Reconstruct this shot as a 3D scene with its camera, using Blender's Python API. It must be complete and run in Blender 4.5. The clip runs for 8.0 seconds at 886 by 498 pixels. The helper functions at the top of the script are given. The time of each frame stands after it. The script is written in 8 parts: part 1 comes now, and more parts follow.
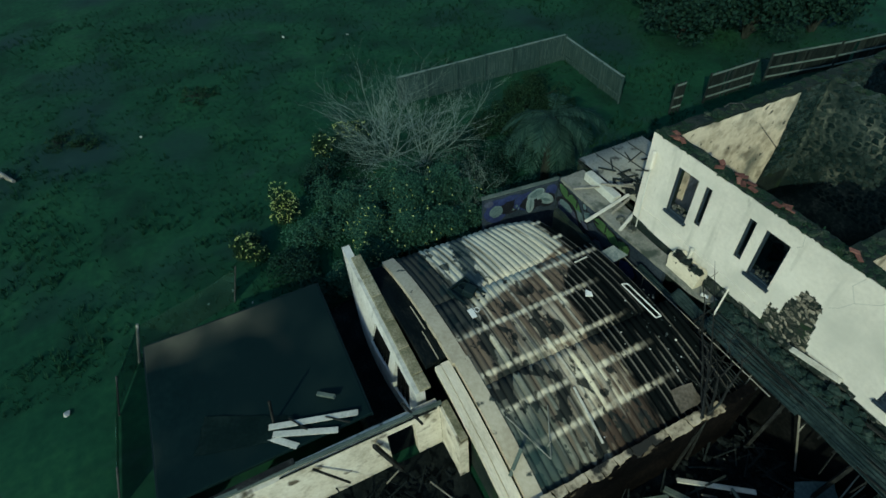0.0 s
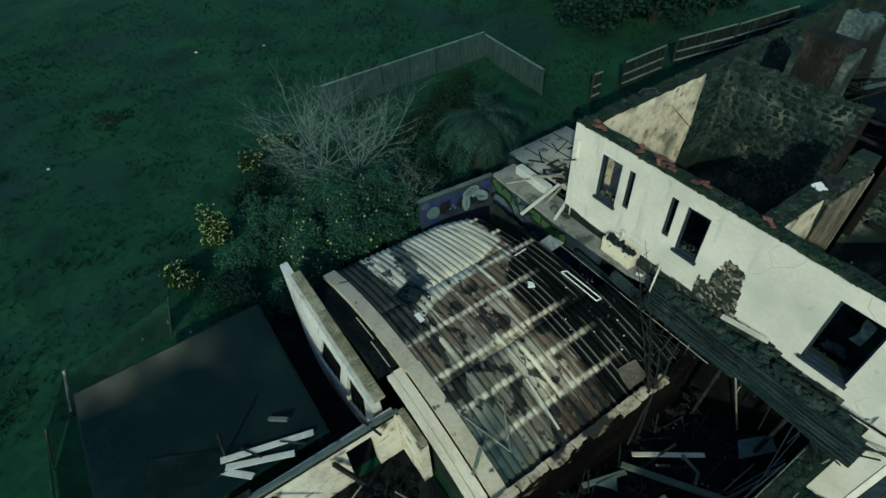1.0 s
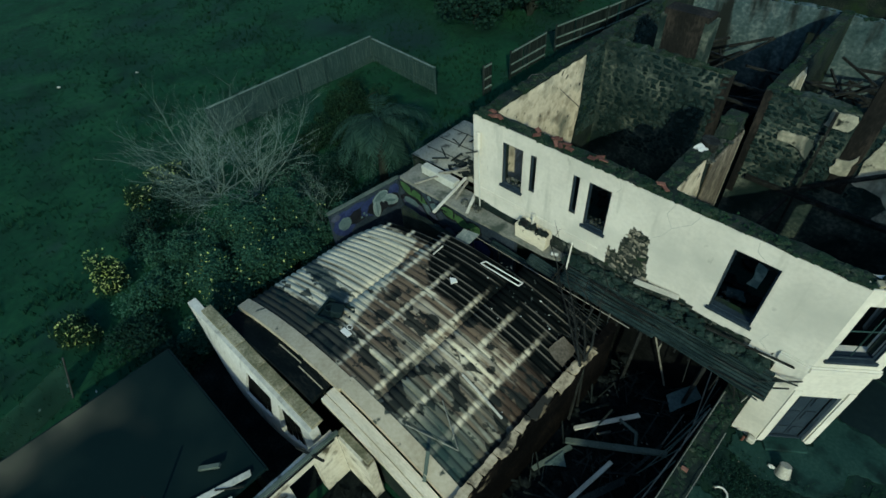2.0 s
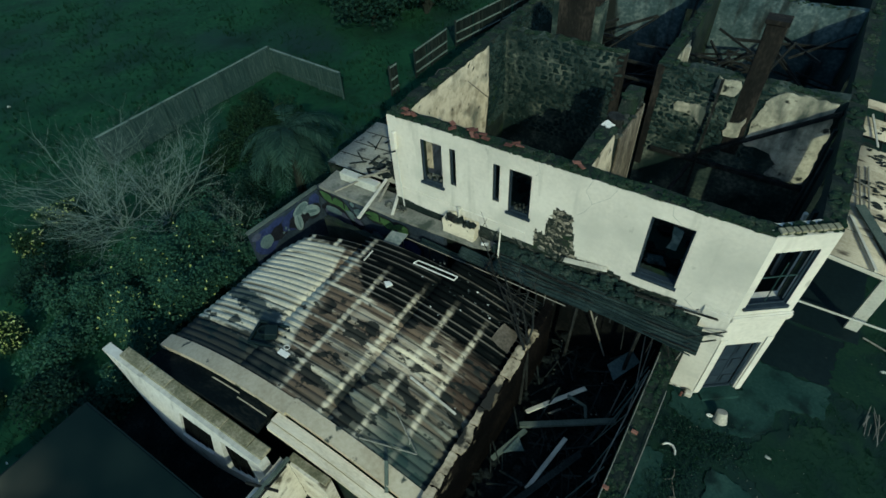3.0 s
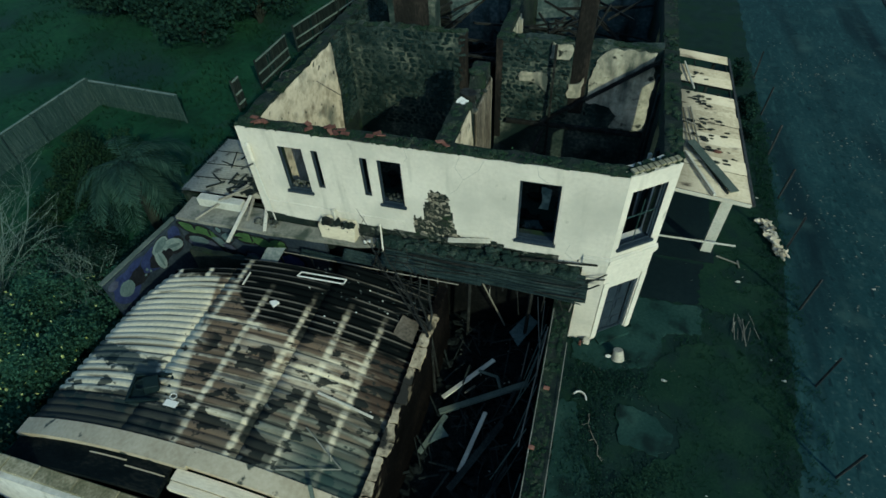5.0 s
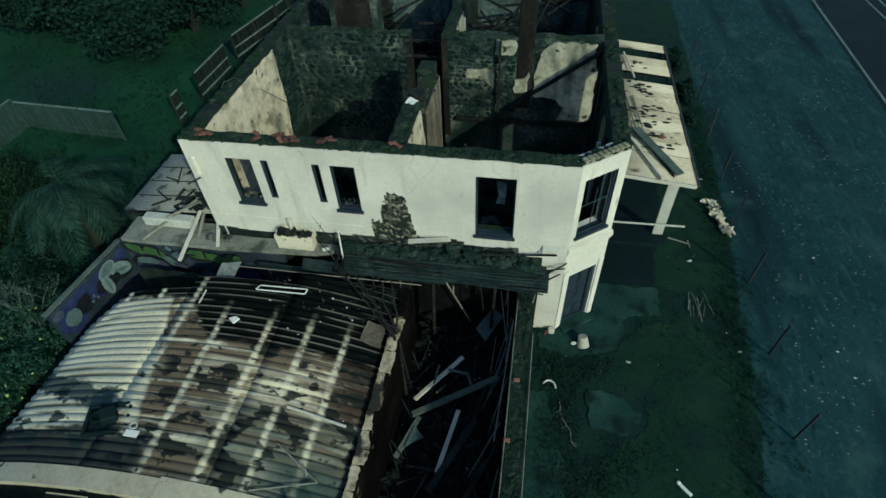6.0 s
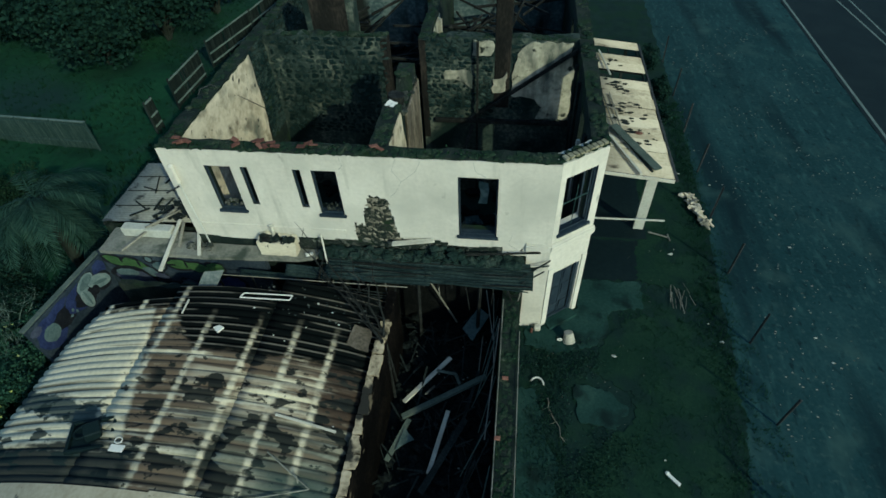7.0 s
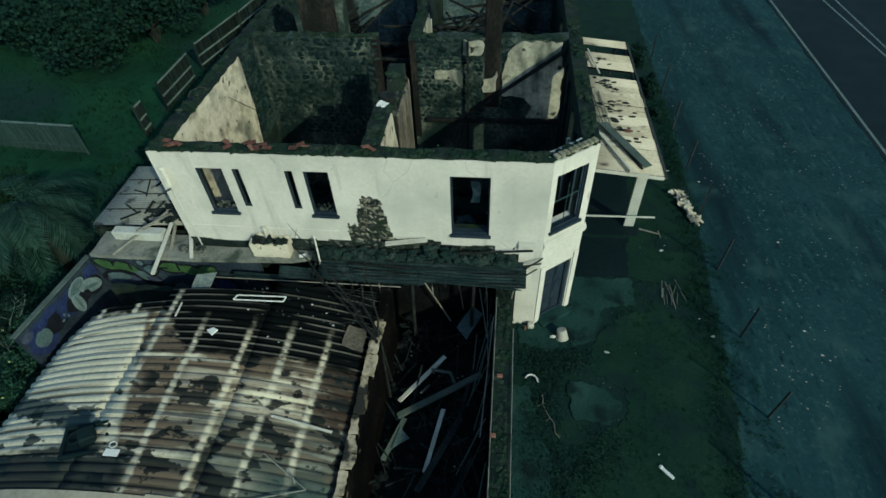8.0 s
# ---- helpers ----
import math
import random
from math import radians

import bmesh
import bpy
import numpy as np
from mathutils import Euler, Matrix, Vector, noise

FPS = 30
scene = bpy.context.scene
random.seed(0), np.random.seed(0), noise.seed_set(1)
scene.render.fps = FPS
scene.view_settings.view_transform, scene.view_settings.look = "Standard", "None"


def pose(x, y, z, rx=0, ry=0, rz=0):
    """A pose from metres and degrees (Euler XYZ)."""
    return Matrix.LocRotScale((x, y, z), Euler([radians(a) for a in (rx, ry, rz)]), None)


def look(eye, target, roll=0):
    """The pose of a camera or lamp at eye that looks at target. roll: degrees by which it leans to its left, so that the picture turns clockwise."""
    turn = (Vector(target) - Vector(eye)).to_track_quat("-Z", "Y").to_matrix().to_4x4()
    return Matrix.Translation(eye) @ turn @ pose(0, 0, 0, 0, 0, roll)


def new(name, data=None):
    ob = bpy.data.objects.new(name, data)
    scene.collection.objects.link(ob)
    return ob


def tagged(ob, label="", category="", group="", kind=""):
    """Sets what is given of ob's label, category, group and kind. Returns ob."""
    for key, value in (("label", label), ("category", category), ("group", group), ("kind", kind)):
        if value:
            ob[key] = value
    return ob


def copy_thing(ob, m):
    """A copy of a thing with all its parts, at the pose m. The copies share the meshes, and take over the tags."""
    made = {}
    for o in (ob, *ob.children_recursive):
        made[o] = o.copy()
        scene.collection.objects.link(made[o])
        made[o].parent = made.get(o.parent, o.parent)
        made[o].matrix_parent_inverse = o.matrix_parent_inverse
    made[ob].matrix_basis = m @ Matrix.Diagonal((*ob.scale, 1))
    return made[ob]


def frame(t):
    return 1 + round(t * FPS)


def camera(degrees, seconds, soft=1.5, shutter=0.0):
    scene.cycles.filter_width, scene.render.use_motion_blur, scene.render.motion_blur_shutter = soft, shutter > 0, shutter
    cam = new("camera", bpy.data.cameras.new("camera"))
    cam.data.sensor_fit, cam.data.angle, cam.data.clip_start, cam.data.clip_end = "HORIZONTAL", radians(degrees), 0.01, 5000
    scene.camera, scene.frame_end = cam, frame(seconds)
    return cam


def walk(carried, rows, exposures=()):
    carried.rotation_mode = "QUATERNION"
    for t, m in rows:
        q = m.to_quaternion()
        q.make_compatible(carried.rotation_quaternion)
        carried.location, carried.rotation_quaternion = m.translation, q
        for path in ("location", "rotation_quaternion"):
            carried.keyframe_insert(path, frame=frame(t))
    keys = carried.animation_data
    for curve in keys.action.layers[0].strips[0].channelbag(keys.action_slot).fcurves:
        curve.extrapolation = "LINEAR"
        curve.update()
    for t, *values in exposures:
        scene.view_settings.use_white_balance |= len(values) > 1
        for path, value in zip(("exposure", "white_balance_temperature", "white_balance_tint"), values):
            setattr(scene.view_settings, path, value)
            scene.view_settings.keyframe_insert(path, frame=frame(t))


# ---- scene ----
cam = camera(79.3, 8.0, soft=1.6)
PATH = [
    (0, (10.64, -12.223, 17.089), (9.332, -11.664, 15.683), -3.8),
    (0.5, (10.644, -12.151, 17.151), (9.38, -11.508, 15.741), -3.8),
    (1, (10.603, -12.072, 17.111), (9.397, -11.33, 15.698), -3.8),
    (1.5, (10.599, -11.926, 16.977), (9.464, -11.079, 15.565), -4.1),
    (2, (10.543, -11.889, 16.907), (9.521, -10.915, 15.491), -4.0),
    (3.5, (10.369, -11.862, 16.574), (9.643, -10.661, 15.148), -3.8),
    (4, (10.457, -11.839, 16.435), (9.82, -10.591, 15.008), -3.8),
    (4.5, (10.509, -11.837, 16.328), (9.968, -10.548, 14.898), -3.7),
    (6, (10.405, -11.853, 16.196), (10.117, -10.491, 14.76), -3.2),
    (6.5, (10.457, -11.879, 16.209), (10.195, -10.51, 14.774), -3.4),
    (7, (10.374, -11.889, 16.209), (10.148, -10.514, 14.775), -3.2),
    (7.5, (10.385, -11.927, 16.244), (10.173, -10.552, 14.808), -3.2),
    (8, (10.348, -11.964, 16.243), (10.152, -10.585, 14.808), -3.1),
]
walk(cam, [(t, look(eye, target, roll)) for t, eye, target, roll in PATH], exposures=[(0.0, -0.31, 5280, -9.0), (8.0, -0.31, 5280, -9.0)])

# ---- world and sun ----
SUN_FROM = Vector((0.60, -0.65, 0.49)).normalized()   # towards the sun
world = bpy.data.worlds.new("sky")
scene.world = world
world.use_nodes = True
wn, wl = world.node_tree.nodes, world.node_tree.links
wn.clear()
sky = wn.new("ShaderNodeTexSky")
sky.sky_type, sky.sun_disc = "NISHITA", False
sky.sun_elevation = math.asin(SUN_FROM.z)
sky.sun_rotation = math.atan2(SUN_FROM.x, SUN_FROM.y)
wb = wn.new("ShaderNodeBackground")
wb.inputs["Strength"].default_value = 0.15
wo = wn.new("ShaderNodeOutputWorld")
wl.new(sky.outputs[0], wb.inputs[0])
wl.new(wb.outputs[0], wo.inputs[0])
sun = new("sun", bpy.data.lights.new("sun", "SUN"))
sun.data.energy, sun.data.angle, sun.data.color = 3.3, radians(0.8), (1.0, 0.845, 0.555)
sun.matrix_world = look(SUN_FROM * 60, (0, 0, 0))


# ---- materials ----
def material(name, tones, scale=2.0, fine=30.0, rough=0.85, bump=0.3, bump_scale=None, metal=0.0, stretch=(1, 1, 1), spread=0.12, detail=6.0, contrast=0.55, random_tone=0.0, gloss=0.10):
    """tones: dark, middle and light base colours, mixed by a broad and a fine noise."""
    m = bpy.data.materials.new(name)
    m.use_nodes = True
    n, l = m.node_tree.nodes, m.node_tree.links
    b = n["Principled BSDF"]
    co = n.new("ShaderNodeTexCoord")
    mp = n.new("ShaderNodeMapping")
    mp.inputs["Scale"].default_value = stretch
    l.new(co.outputs["Object"], mp.inputs[0])
    info = n.new("ShaderNodeObjectInfo")
    off = n.new("ShaderNodeVectorMath")
    off.operation = "MULTIPLY_ADD"
    off.inputs[1].default_value = (37.0, 17.0, 29.0)
    l.new(info.outputs["Random"], off.inputs[0])
    l.new(mp.outputs[0], off.inputs[2])
    big = n.new("ShaderNodeTexNoise")
    big.inputs["Scale"].default_value, big.inputs["Detail"].default_value = scale, detail
    l.new(off.outputs[0], big.inputs["Vector"])
    small = n.new("ShaderNodeTexNoise")
    small.inputs["Scale"].default_value, small.inputs["Detail"].default_value = fine, 4.0
    l.new(off.outputs[0], small.inputs["Vector"])
    mix = n.new("ShaderNodeMath")
    mix.operation = "MULTIPLY_ADD"
    mix.inputs[1].default_value = 0.45
    l.new(small.outputs[0], mix.inputs[0])
    half = n.new("ShaderNodeMath")
    half.operation = "MULTIPLY"
    half.inputs[1].default_value = 0.55
    l.new(big.outputs[0], half.inputs[0])
    l.new(half.outputs[0], mix.inputs[2])
    ramp = n.new("ShaderNodeValToRGB")
    e = ramp.color_ramp.elements
    w = 0.5 * (1.0 - contrast) * 0.5 + 0.06
    e[0].position, e[0].color = 0.5 - w, (*tones[0], 1)
    e[1].position, e[1].color = 0.5 + w, (*tones[2], 1)
    mid = e.new(0.5)
    mid.color = (*tones[1], 1)
    last = mix
    if random_tone:
        add = n.new("ShaderNodeMath")
        add.operation = "MULTIPLY_ADD"
        add.inputs[1].default_value = random_tone
        l.new(info.outputs["Random"], add.inputs[0])
        sub = n.new("ShaderNodeMath")
        sub.operation = "SUBTRACT"
        sub.inputs[1].default_value = random_tone / 2
        l.new(mix.outputs[0], sub.inputs[0])
        l.new(sub.outputs[0], add.inputs[2])
        last = add
    l.new(last.outputs[0], ramp.inputs[0])
    l.new(ramp.outputs[0], b.inputs["Base Color"])
    b.inputs["Roughness"].default_value, b.inputs["Metallic"].default_value = rough, metal
    b.inputs["Specular IOR Level"].default_value = gloss
    bp = n.new("ShaderNodeBump")
    bp.inputs["Strength"].default_value, bp.inputs["Distance"].default_value = bump, 0.03
    l.new(mix.outputs[0], bp.inputs["Height"])
    l.new(bp.outputs[0], b.inputs["Normal"])
    m["ramp"] = ramp.name
    return m


def overlay(m, tone, scale, low, high, stretch=(1, 1, 1), detail=8.0, shift=(0, 0, 0), gate=None, rough=None):
    """Lays patches of one tone (stains, also painted light and shade) over a material: noise above low to high; gate:
    (axis, from, to) fades it in along an object axis.
    """
    n, l = m.node_tree.nodes, m.node_tree.links
    b = n["Principled BSDF"]
    source = b.inputs["Base Color"].links[0].from_socket
    co = n.new("ShaderNodeTexCoord")
    mp = n.new("ShaderNodeMapping")
    mp.inputs["Scale"].default_value, mp.inputs["Location"].default_value = stretch, shift
    l.new(co.outputs["Object"], mp.inputs[0])
    t = n.new("ShaderNodeTexNoise")
    t.inputs["Scale"].default_value, t.inputs["Detail"].default_value = scale, detail
    l.new(mp.outputs[0], t.inputs["Vector"])
    value = t.outputs[0]
    if gate:
        sep = n.new("ShaderNodeSeparateXYZ")
        l.new(co.outputs["Object"], sep.inputs[0])
        mr = n.new("ShaderNodeMapRange")
        mr.inputs["From Min"].default_value, mr.inputs["From Max"].default_value = gate[1], gate[2]
        mr.inputs["To Min"].default_value, mr.inputs["To Max"].default_value = -0.35, 0.0
        l.new(sep.outputs["XYZ".index(gate[0])], mr.inputs["Value"])
        ad = n.new("ShaderNodeMath")
        l.new(value, ad.inputs[0])
        l.new(mr.outputs[0], ad.inputs[1])
        value = ad.outputs[0]
    r = n.new("ShaderNodeMapRange")
    r.inputs["From Min"].default_value, r.inputs["From Max"].default_value = low, high
    l.new(value, r.inputs["Value"])
    mx = n.new("ShaderNodeMix")
    mx.data_type = "RGBA"
    l.new(r.outputs[0], mx.inputs["Factor"])
    l.new(source, mx.inputs["A"])
    mx.inputs["B"].default_value = (*tone, 1)
    l.new(mx.outputs["Result"], b.inputs["Base Color"])
    return m


GRASS = material("grass", [(0.007, 0.030, 0.016), (0.012, 0.047, 0.023), (0.020, 0.068, 0.029)], 0.25, 3.0, 0.95, 0.8)
overlay(GRASS, (0.013, 0.034, 0.030), 0.12, 0.52, 0.66)
overlay(GRASS, (0.006, 0.020, 0.014), 0.35, 0.52, 0.80, detail=3.0)
overlay(GRASS, (0.022, 0.050, 0.040), 0.9, 0.60, 0.85, stretch=(1, 0.5, 1), detail=5.0)
SOIL = material("soil", [(0.006, 0.017, 0.016), (0.010, 0.025, 0.022), (0.018, 0.038, 0.031)], 1.2, 14, 0.95, 0.8)
overlay(SOIL, (0.011, 0.030, 0.018), 0.7, 0.46, 0.62)
LAWN = material("lawn", [(0.006, 0.021, 0.015), (0.011, 0.031, 0.019), (0.019, 0.045, 0.025)], 0.5, 12, 0.95, 0.9)
overlay(LAWN, (0.009, 0.023, 0.020), 0.8, 0.48, 0.62)
VERGE = material("verge", [(0.010, 0.031, 0.035), (0.015, 0.043, 0.047), (0.023, 0.058, 0.062)], 0.35, 7, 0.9, 0.4)
overlay(VERGE, (0.036, 0.070, 0.068), 5.0, 0.58, 0.70, detail=10)
overlay(VERGE, (0.030, 0.072, 0.072), 2.2, 0.54, 0.72, stretch=(1.6, 0.45, 1), detail=9)
overlay(VERGE, (0.007, 0.020, 0.024), 3.0, 0.58, 0.72, stretch=(1.3, 0.6, 1), detail=9, shift=(7, 2, 0))
overlay(VERGE, (0.006, 0.017, 0.021), 0.45, 0.50, 0.66, stretch=(1, 0.12, 1))
overlay(VERGE, (0.034, 0.070, 0.066), 0.5, 0.56, 0.74, detail=7, shift=(4, 3, 0))
ASPHALT = material("asphalt", [(0.008, 0.015, 0.018), (0.011, 0.020, 0.023), (0.016, 0.027, 0.029)], 0.6, 40, 0.8, 0.15)
PAINT_LINE = material("line_paint", [(0.08, 0.12, 0.11), (0.14, 0.18, 0.16), (0.19, 0.23, 0.21)], 3, 30, 0.7, 0.1)
CONCRETE = material("concrete", [(0.012, 0.034, 0.030), (0.019, 0.048, 0.041), (0.032, 0.068, 0.056)], 0.7, 12, 0.9, 0.2)
overlay(CONCRETE, (0.007, 0.017, 0.016), 1.1, 0.50, 0.64)
RENDER_W = material("white_render", [(0.55, 0.535, 0.465), (0.63, 0.612, 0.53), (0.69, 0.672, 0.585)], 0.6, 8, 0.85, 0.06, gloss=0.05)
overlay(RENDER_W, (0.46, 0.46, 0.40), 0.45, 0.50, 0.72, detail=3.0)
overlay(RENDER_W, (0.40, 0.40, 0.34), 1.3, 0.58, 0.80, stretch=(1.6, 1.6, 0.22))
overlay(RENDER_W, (0.28, 0.28, 0.235), 2.6, 0.68, 0.80, stretch=(1, 1, 0.5))
PLASTER = material("old_plaster", [(0.42, 0.365, 0.25), (0.60, 0.535, 0.39), (0.72, 0.655, 0.50)], 1.1, 7, 0.9, 0.25)
overlay(PLASTER, (0.22, 0.19, 0.13), 1.9, 0.52, 0.74)
overlay(PLASTER, (0.14, 0.15, 0.12), 0.7, 0.55, 0.72, shift=(5, 2, 1))
overlay(PLASTER, (0.05, 0.055, 0.045), 3.2, 0.64, 0.70, shift=(1, 7, 3))
PLASTER_B = material("blue_grey_plaster", [(0.026, 0.050, 0.052), (0.065, 0.100, 0.102), (0.18, 0.225, 0.215)], 0.8, 6, 0.9, 0.2)
overlay(PLASTER_B, (0.016, 0.020, 0.018), 0.8, 0.50, 0.64, stretch=(1.6, 1.6, 0.35))
MORTAR = material("rubble_mortar", [(0.006, 0.012, 0.011), (0.014, 0.022, 0.019), (0.038, 0.046, 0.038)], 1.5, 18, 0.95, 0.6)
overlay(MORTAR, (0.018, 0.034, 0.016), 1.2, 0.52, 0.66)
STONE = material("wall_stone", [(0.010, 0.016, 0.015), (0.034, 0.041, 0.036), (0.125, 0.130, 0.110)], 2.0, 16, 0.9, 0.5, random_tone=0.34)
DARKSTONE = material("sooty_stone", [(0.004, 0.012, 0.012), (0.010, 0.023, 0.022), (0.040, 0.060, 0.052)], 2.2, 18, 0.9, 0.5, random_tone=0.26)
PALESTONE = material("pale_rubble_stone", [(0.018, 0.024, 0.020), (0.060, 0.064, 0.050), (0.280, 0.260, 0.200)], 2.2, 16, 0.9, 0.5, random_tone=0.42)
POINTING = material("crumbled_pointing", [(0.009, 0.021, 0.020), (0.044, 0.062, 0.053), (0.20, 0.215, 0.165)], 0.9, 7, 0.95, 0.6, contrast=0.45)
overlay(POINTING, (0.010, 0.020, 0.018), 0.45, 0.47, 0.60, detail=4)
MOSS = material("moss", [(0.007, 0.018, 0.011), (0.014, 0.030, 0.018), (0.052, 0.062, 0.044)], 2.2, 20, 0.95, 0.9)
BRICK_R = material("terracotta", [(0.08, 0.040, 0.032), (0.15, 0.070, 0.052), (0.22, 0.115, 0.085)], 6, 30, 0.9, 0.3, random_tone=0.3)
NAVY = material("navy_paint", [(0.014, 0.023, 0.034), (0.022, 0.034, 0.047), (0.038, 0.054, 0.066)], 2, 14, 0.5, 0.1)
CHAR = material("charred_timber", [(0.006, 0.007, 0.007), (0.014, 0.016, 0.015), (0.040, 0.044, 0.040)], 3, 20, 0.8, 0.6, stretch=(1, 1, 1))
TIMBER = material("weathered_timber", [(0.10, 0.10, 0.082), (0.19, 0.185, 0.15), (0.30, 0.29, 0.24)], 1.5, 26, 0.9, 0.4, stretch=(1, 1, 1), random_tone=0.2)
PALE = material("pale_painted_timber", [(0.34, 0.33, 0.27), (0.50, 0.49, 0.41), (0.60, 0.59, 0.50)], 1.5, 20, 0.8, 0.3, random_tone=0.2)
FENCE = material("grey_paling", [(0.014, 0.033, 0.032), (0.028, 0.055, 0.052), (0.068, 0.102, 0.094)], 1.6, 18, 0.9, 0.4, stretch=(6, 6, 0.5), random_tone=0.06)
DARK_FENCE = material("dark_fence_timber", [(0.008, 0.014, 0.014), (0.014, 0.022, 0.021), (0.028, 0.038, 0.035)], 1.2, 18, 0.9, 0.4, random_tone=0.3)
SOOT_IRON = material("dark_corrugated", [(0.006, 0.013, 0.014), (0.016, 0.029, 0.029), (0.036, 0.055, 0.052)], 1.0, 10, 0.7, 0.3)
IRON = material("pale_iron", [(0.33, 0.295, 0.21), (0.48, 0.435, 0.32), (0.57, 0.525, 0.40)], 0.9, 9, 0.6, 0.1, random_tone=0.25)
overlay(IRON, (0.06, 0.05, 0.04), 1.4, 0.60, 0.70, stretch=(0.5, 1.4, 1))
CREAM = material("cream_painted_board", [(0.45, 0.405, 0.29), (0.61, 0.56, 0.42), (0.71, 0.66, 0.51)], 1.4, 14, 0.8, 0.2, stretch=(0.5, 2, 1))
FLASHING = material("cream_flashing", [(0.34, 0.30, 0.205), (0.44, 0.395, 0.28), (0.52, 0.475, 0.35)], 0.9, 9, 0.6, 0.1)
# leaf shadows on the flashing, painted in as dark blotches
overlay(FLASHING, (0.05, 0.06, 0.05), 2.2, 0.63, 0.68)
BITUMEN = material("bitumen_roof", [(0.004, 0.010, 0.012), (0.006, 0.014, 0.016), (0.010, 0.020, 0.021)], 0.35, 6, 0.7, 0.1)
CAP = material("mossy_cap", [(0.085, 0.090, 0.052), (0.20, 0.195, 0.125), (0.38, 0.355, 0.25)], 1.6, 14, 0.9, 0.4)
PLASTER_C = material("weathered_plaster", [(0.20, 0.205, 0.155), (0.40, 0.385, 0.29), (0.60, 0.57, 0.44)], 1.2, 7, 0.9, 0.25)
overlay(PLASTER_C, (0.07, 0.085, 0.072), 1.1, 0.47, 0.66, stretch=(1.6, 1.6, 0.5))
overlay(PLASTER_C, (0.020, 0.026, 0.022), 2.6, 0.61, 0.68, shift=(4, 1, 2))
CHIM = material("sooty_brick", [(0.006, 0.007, 0.0065), (0.0135, 0.0135, 0.012), (0.042, 0.037, 0.030)], 1.6, 12, 0.9, 0.4, stretch=(1, 1, 0.4))
# black that stands in for deep shade in recesses
BLACKFACE = material("shade_black_face", [(0.003, 0.004, 0.004), (0.005, 0.006, 0.006), (0.013, 0.014, 0.013)], 1.1, 10, 0.95, 0.4, gloss=0.02)
STEEL = material("dark_steel", [(0.02, 0.024, 0.024), (0.04, 0.045, 0.045), (0.08, 0.085, 0.08)], 4, 30, 0.6, 0.1)
WHITE = material("white_enamel", [(0.62, 0.62, 0.57), (0.72, 0.72, 0.66), (0.78, 0.78, 0.72)], 2, 12, 0.5, 0.1)


# ---- building helpers ----
ORIGIN = {}


def thing(name, at, label, category, group="", kind=""):
    ob = new(name)
    ob.empty_display_size = 0.2
    ob.location = at
    ORIGIN[ob] = Vector(at)
    return tagged(ob, label, category, group, kind)


def mesh_of(name, bm, mat, origin, smooth=False):
    bm.transform(Matrix.Translation(-origin))
    me = bpy.data.meshes.new(name)
    bmesh.ops.recalc_face_normals(bm, faces=bm.faces)
    bm.to_mesh(me)
    bm.free()
    for one in (mat if isinstance(mat, (list, tuple)) else [mat]):
        me.materials.append(one)
    if smooth:
        for p in me.polygons:
            p.use_smooth = True
    return me


def part(name, bm, mat, parent, label="", smooth=False):
    """One mesh, built in world coordinates, under a thing or a part."""
    ob = new(name, mesh_of(name, bm, mat, ORIGIN[parent], smooth))
    ob.parent = parent
    ORIGIN[ob] = ORIGIN[parent]
    return tagged(ob, label)


def single(name, bm, mat, at, label, category, group="", kind="", smooth=False):
    """A thing of one mesh, built in world coordinates."""
    ob = new(name, mesh_of(name, bm, mat, Vector(at), smooth))
    ob.location = at
    ORIGIN[ob] = Vector(at)
    return tagged(ob, label, category, group, kind)


def box(bm, x0, x1, y0, y1, z0, z1, m=None, bevel=0.0):
    made = bmesh.ops.create_cube(bm, size=1.0)["verts"]
    t = Matrix.Translation(((x0 + x1) / 2, (y0 + y1) / 2, (z0 + z1) / 2)) @ Matrix.Diagonal((x1 - x0, y1 - y0, z1 - z0, 1))
    bmesh.ops.transform(bm, matrix=(m @ t if m else t), verts=made)
    if bevel:
        edges = {e for v in made for e in v.link_edges}
        bmesh.ops.bevel(bm, geom=list(edges), offset=bevel, segments=1, affect="EDGES")
    return bm


def beam(bm, p, q, w, h, roll=0.0, bevel=0.006, rag=0.0):
    """A timber of width w and height h from p to q."""
    p, q = Vector(p), Vector(q)
    d = q - p
    m = Matrix.Translation((p + q) / 2) @ d.to_track_quat("X", "Z").to_matrix().to_4x4() @ Matrix.Rotation(roll, 4, "X")
    first = len(bm.verts)
    box(bm, -d.length / 2, d.length / 2, -w / 2, w / 2, -h / 2, h / 2, m, bevel)
    if rag:
        bm.verts.ensure_lookup_table()
        for v in bm.verts[first:]:
            v.co += d.normalized() * random.uniform(-rag, rag)
    return bm


def rod(bm, p, q, r, r2=None, n=8):
    p, q = Vector(p), Vector(q)
    d = q - p
    made = bmesh.ops.create_cone(bm, cap_ends=True, segments=n, radius1=r, radius2=r if r2 is None else r2, depth=d.length)["verts"]
    bmesh.ops.transform(bm, matrix=Matrix.Translation((p + q) / 2) @ d.to_track_quat("Z", "Y").to_matrix().to_4x4(), verts=made)
    return bm


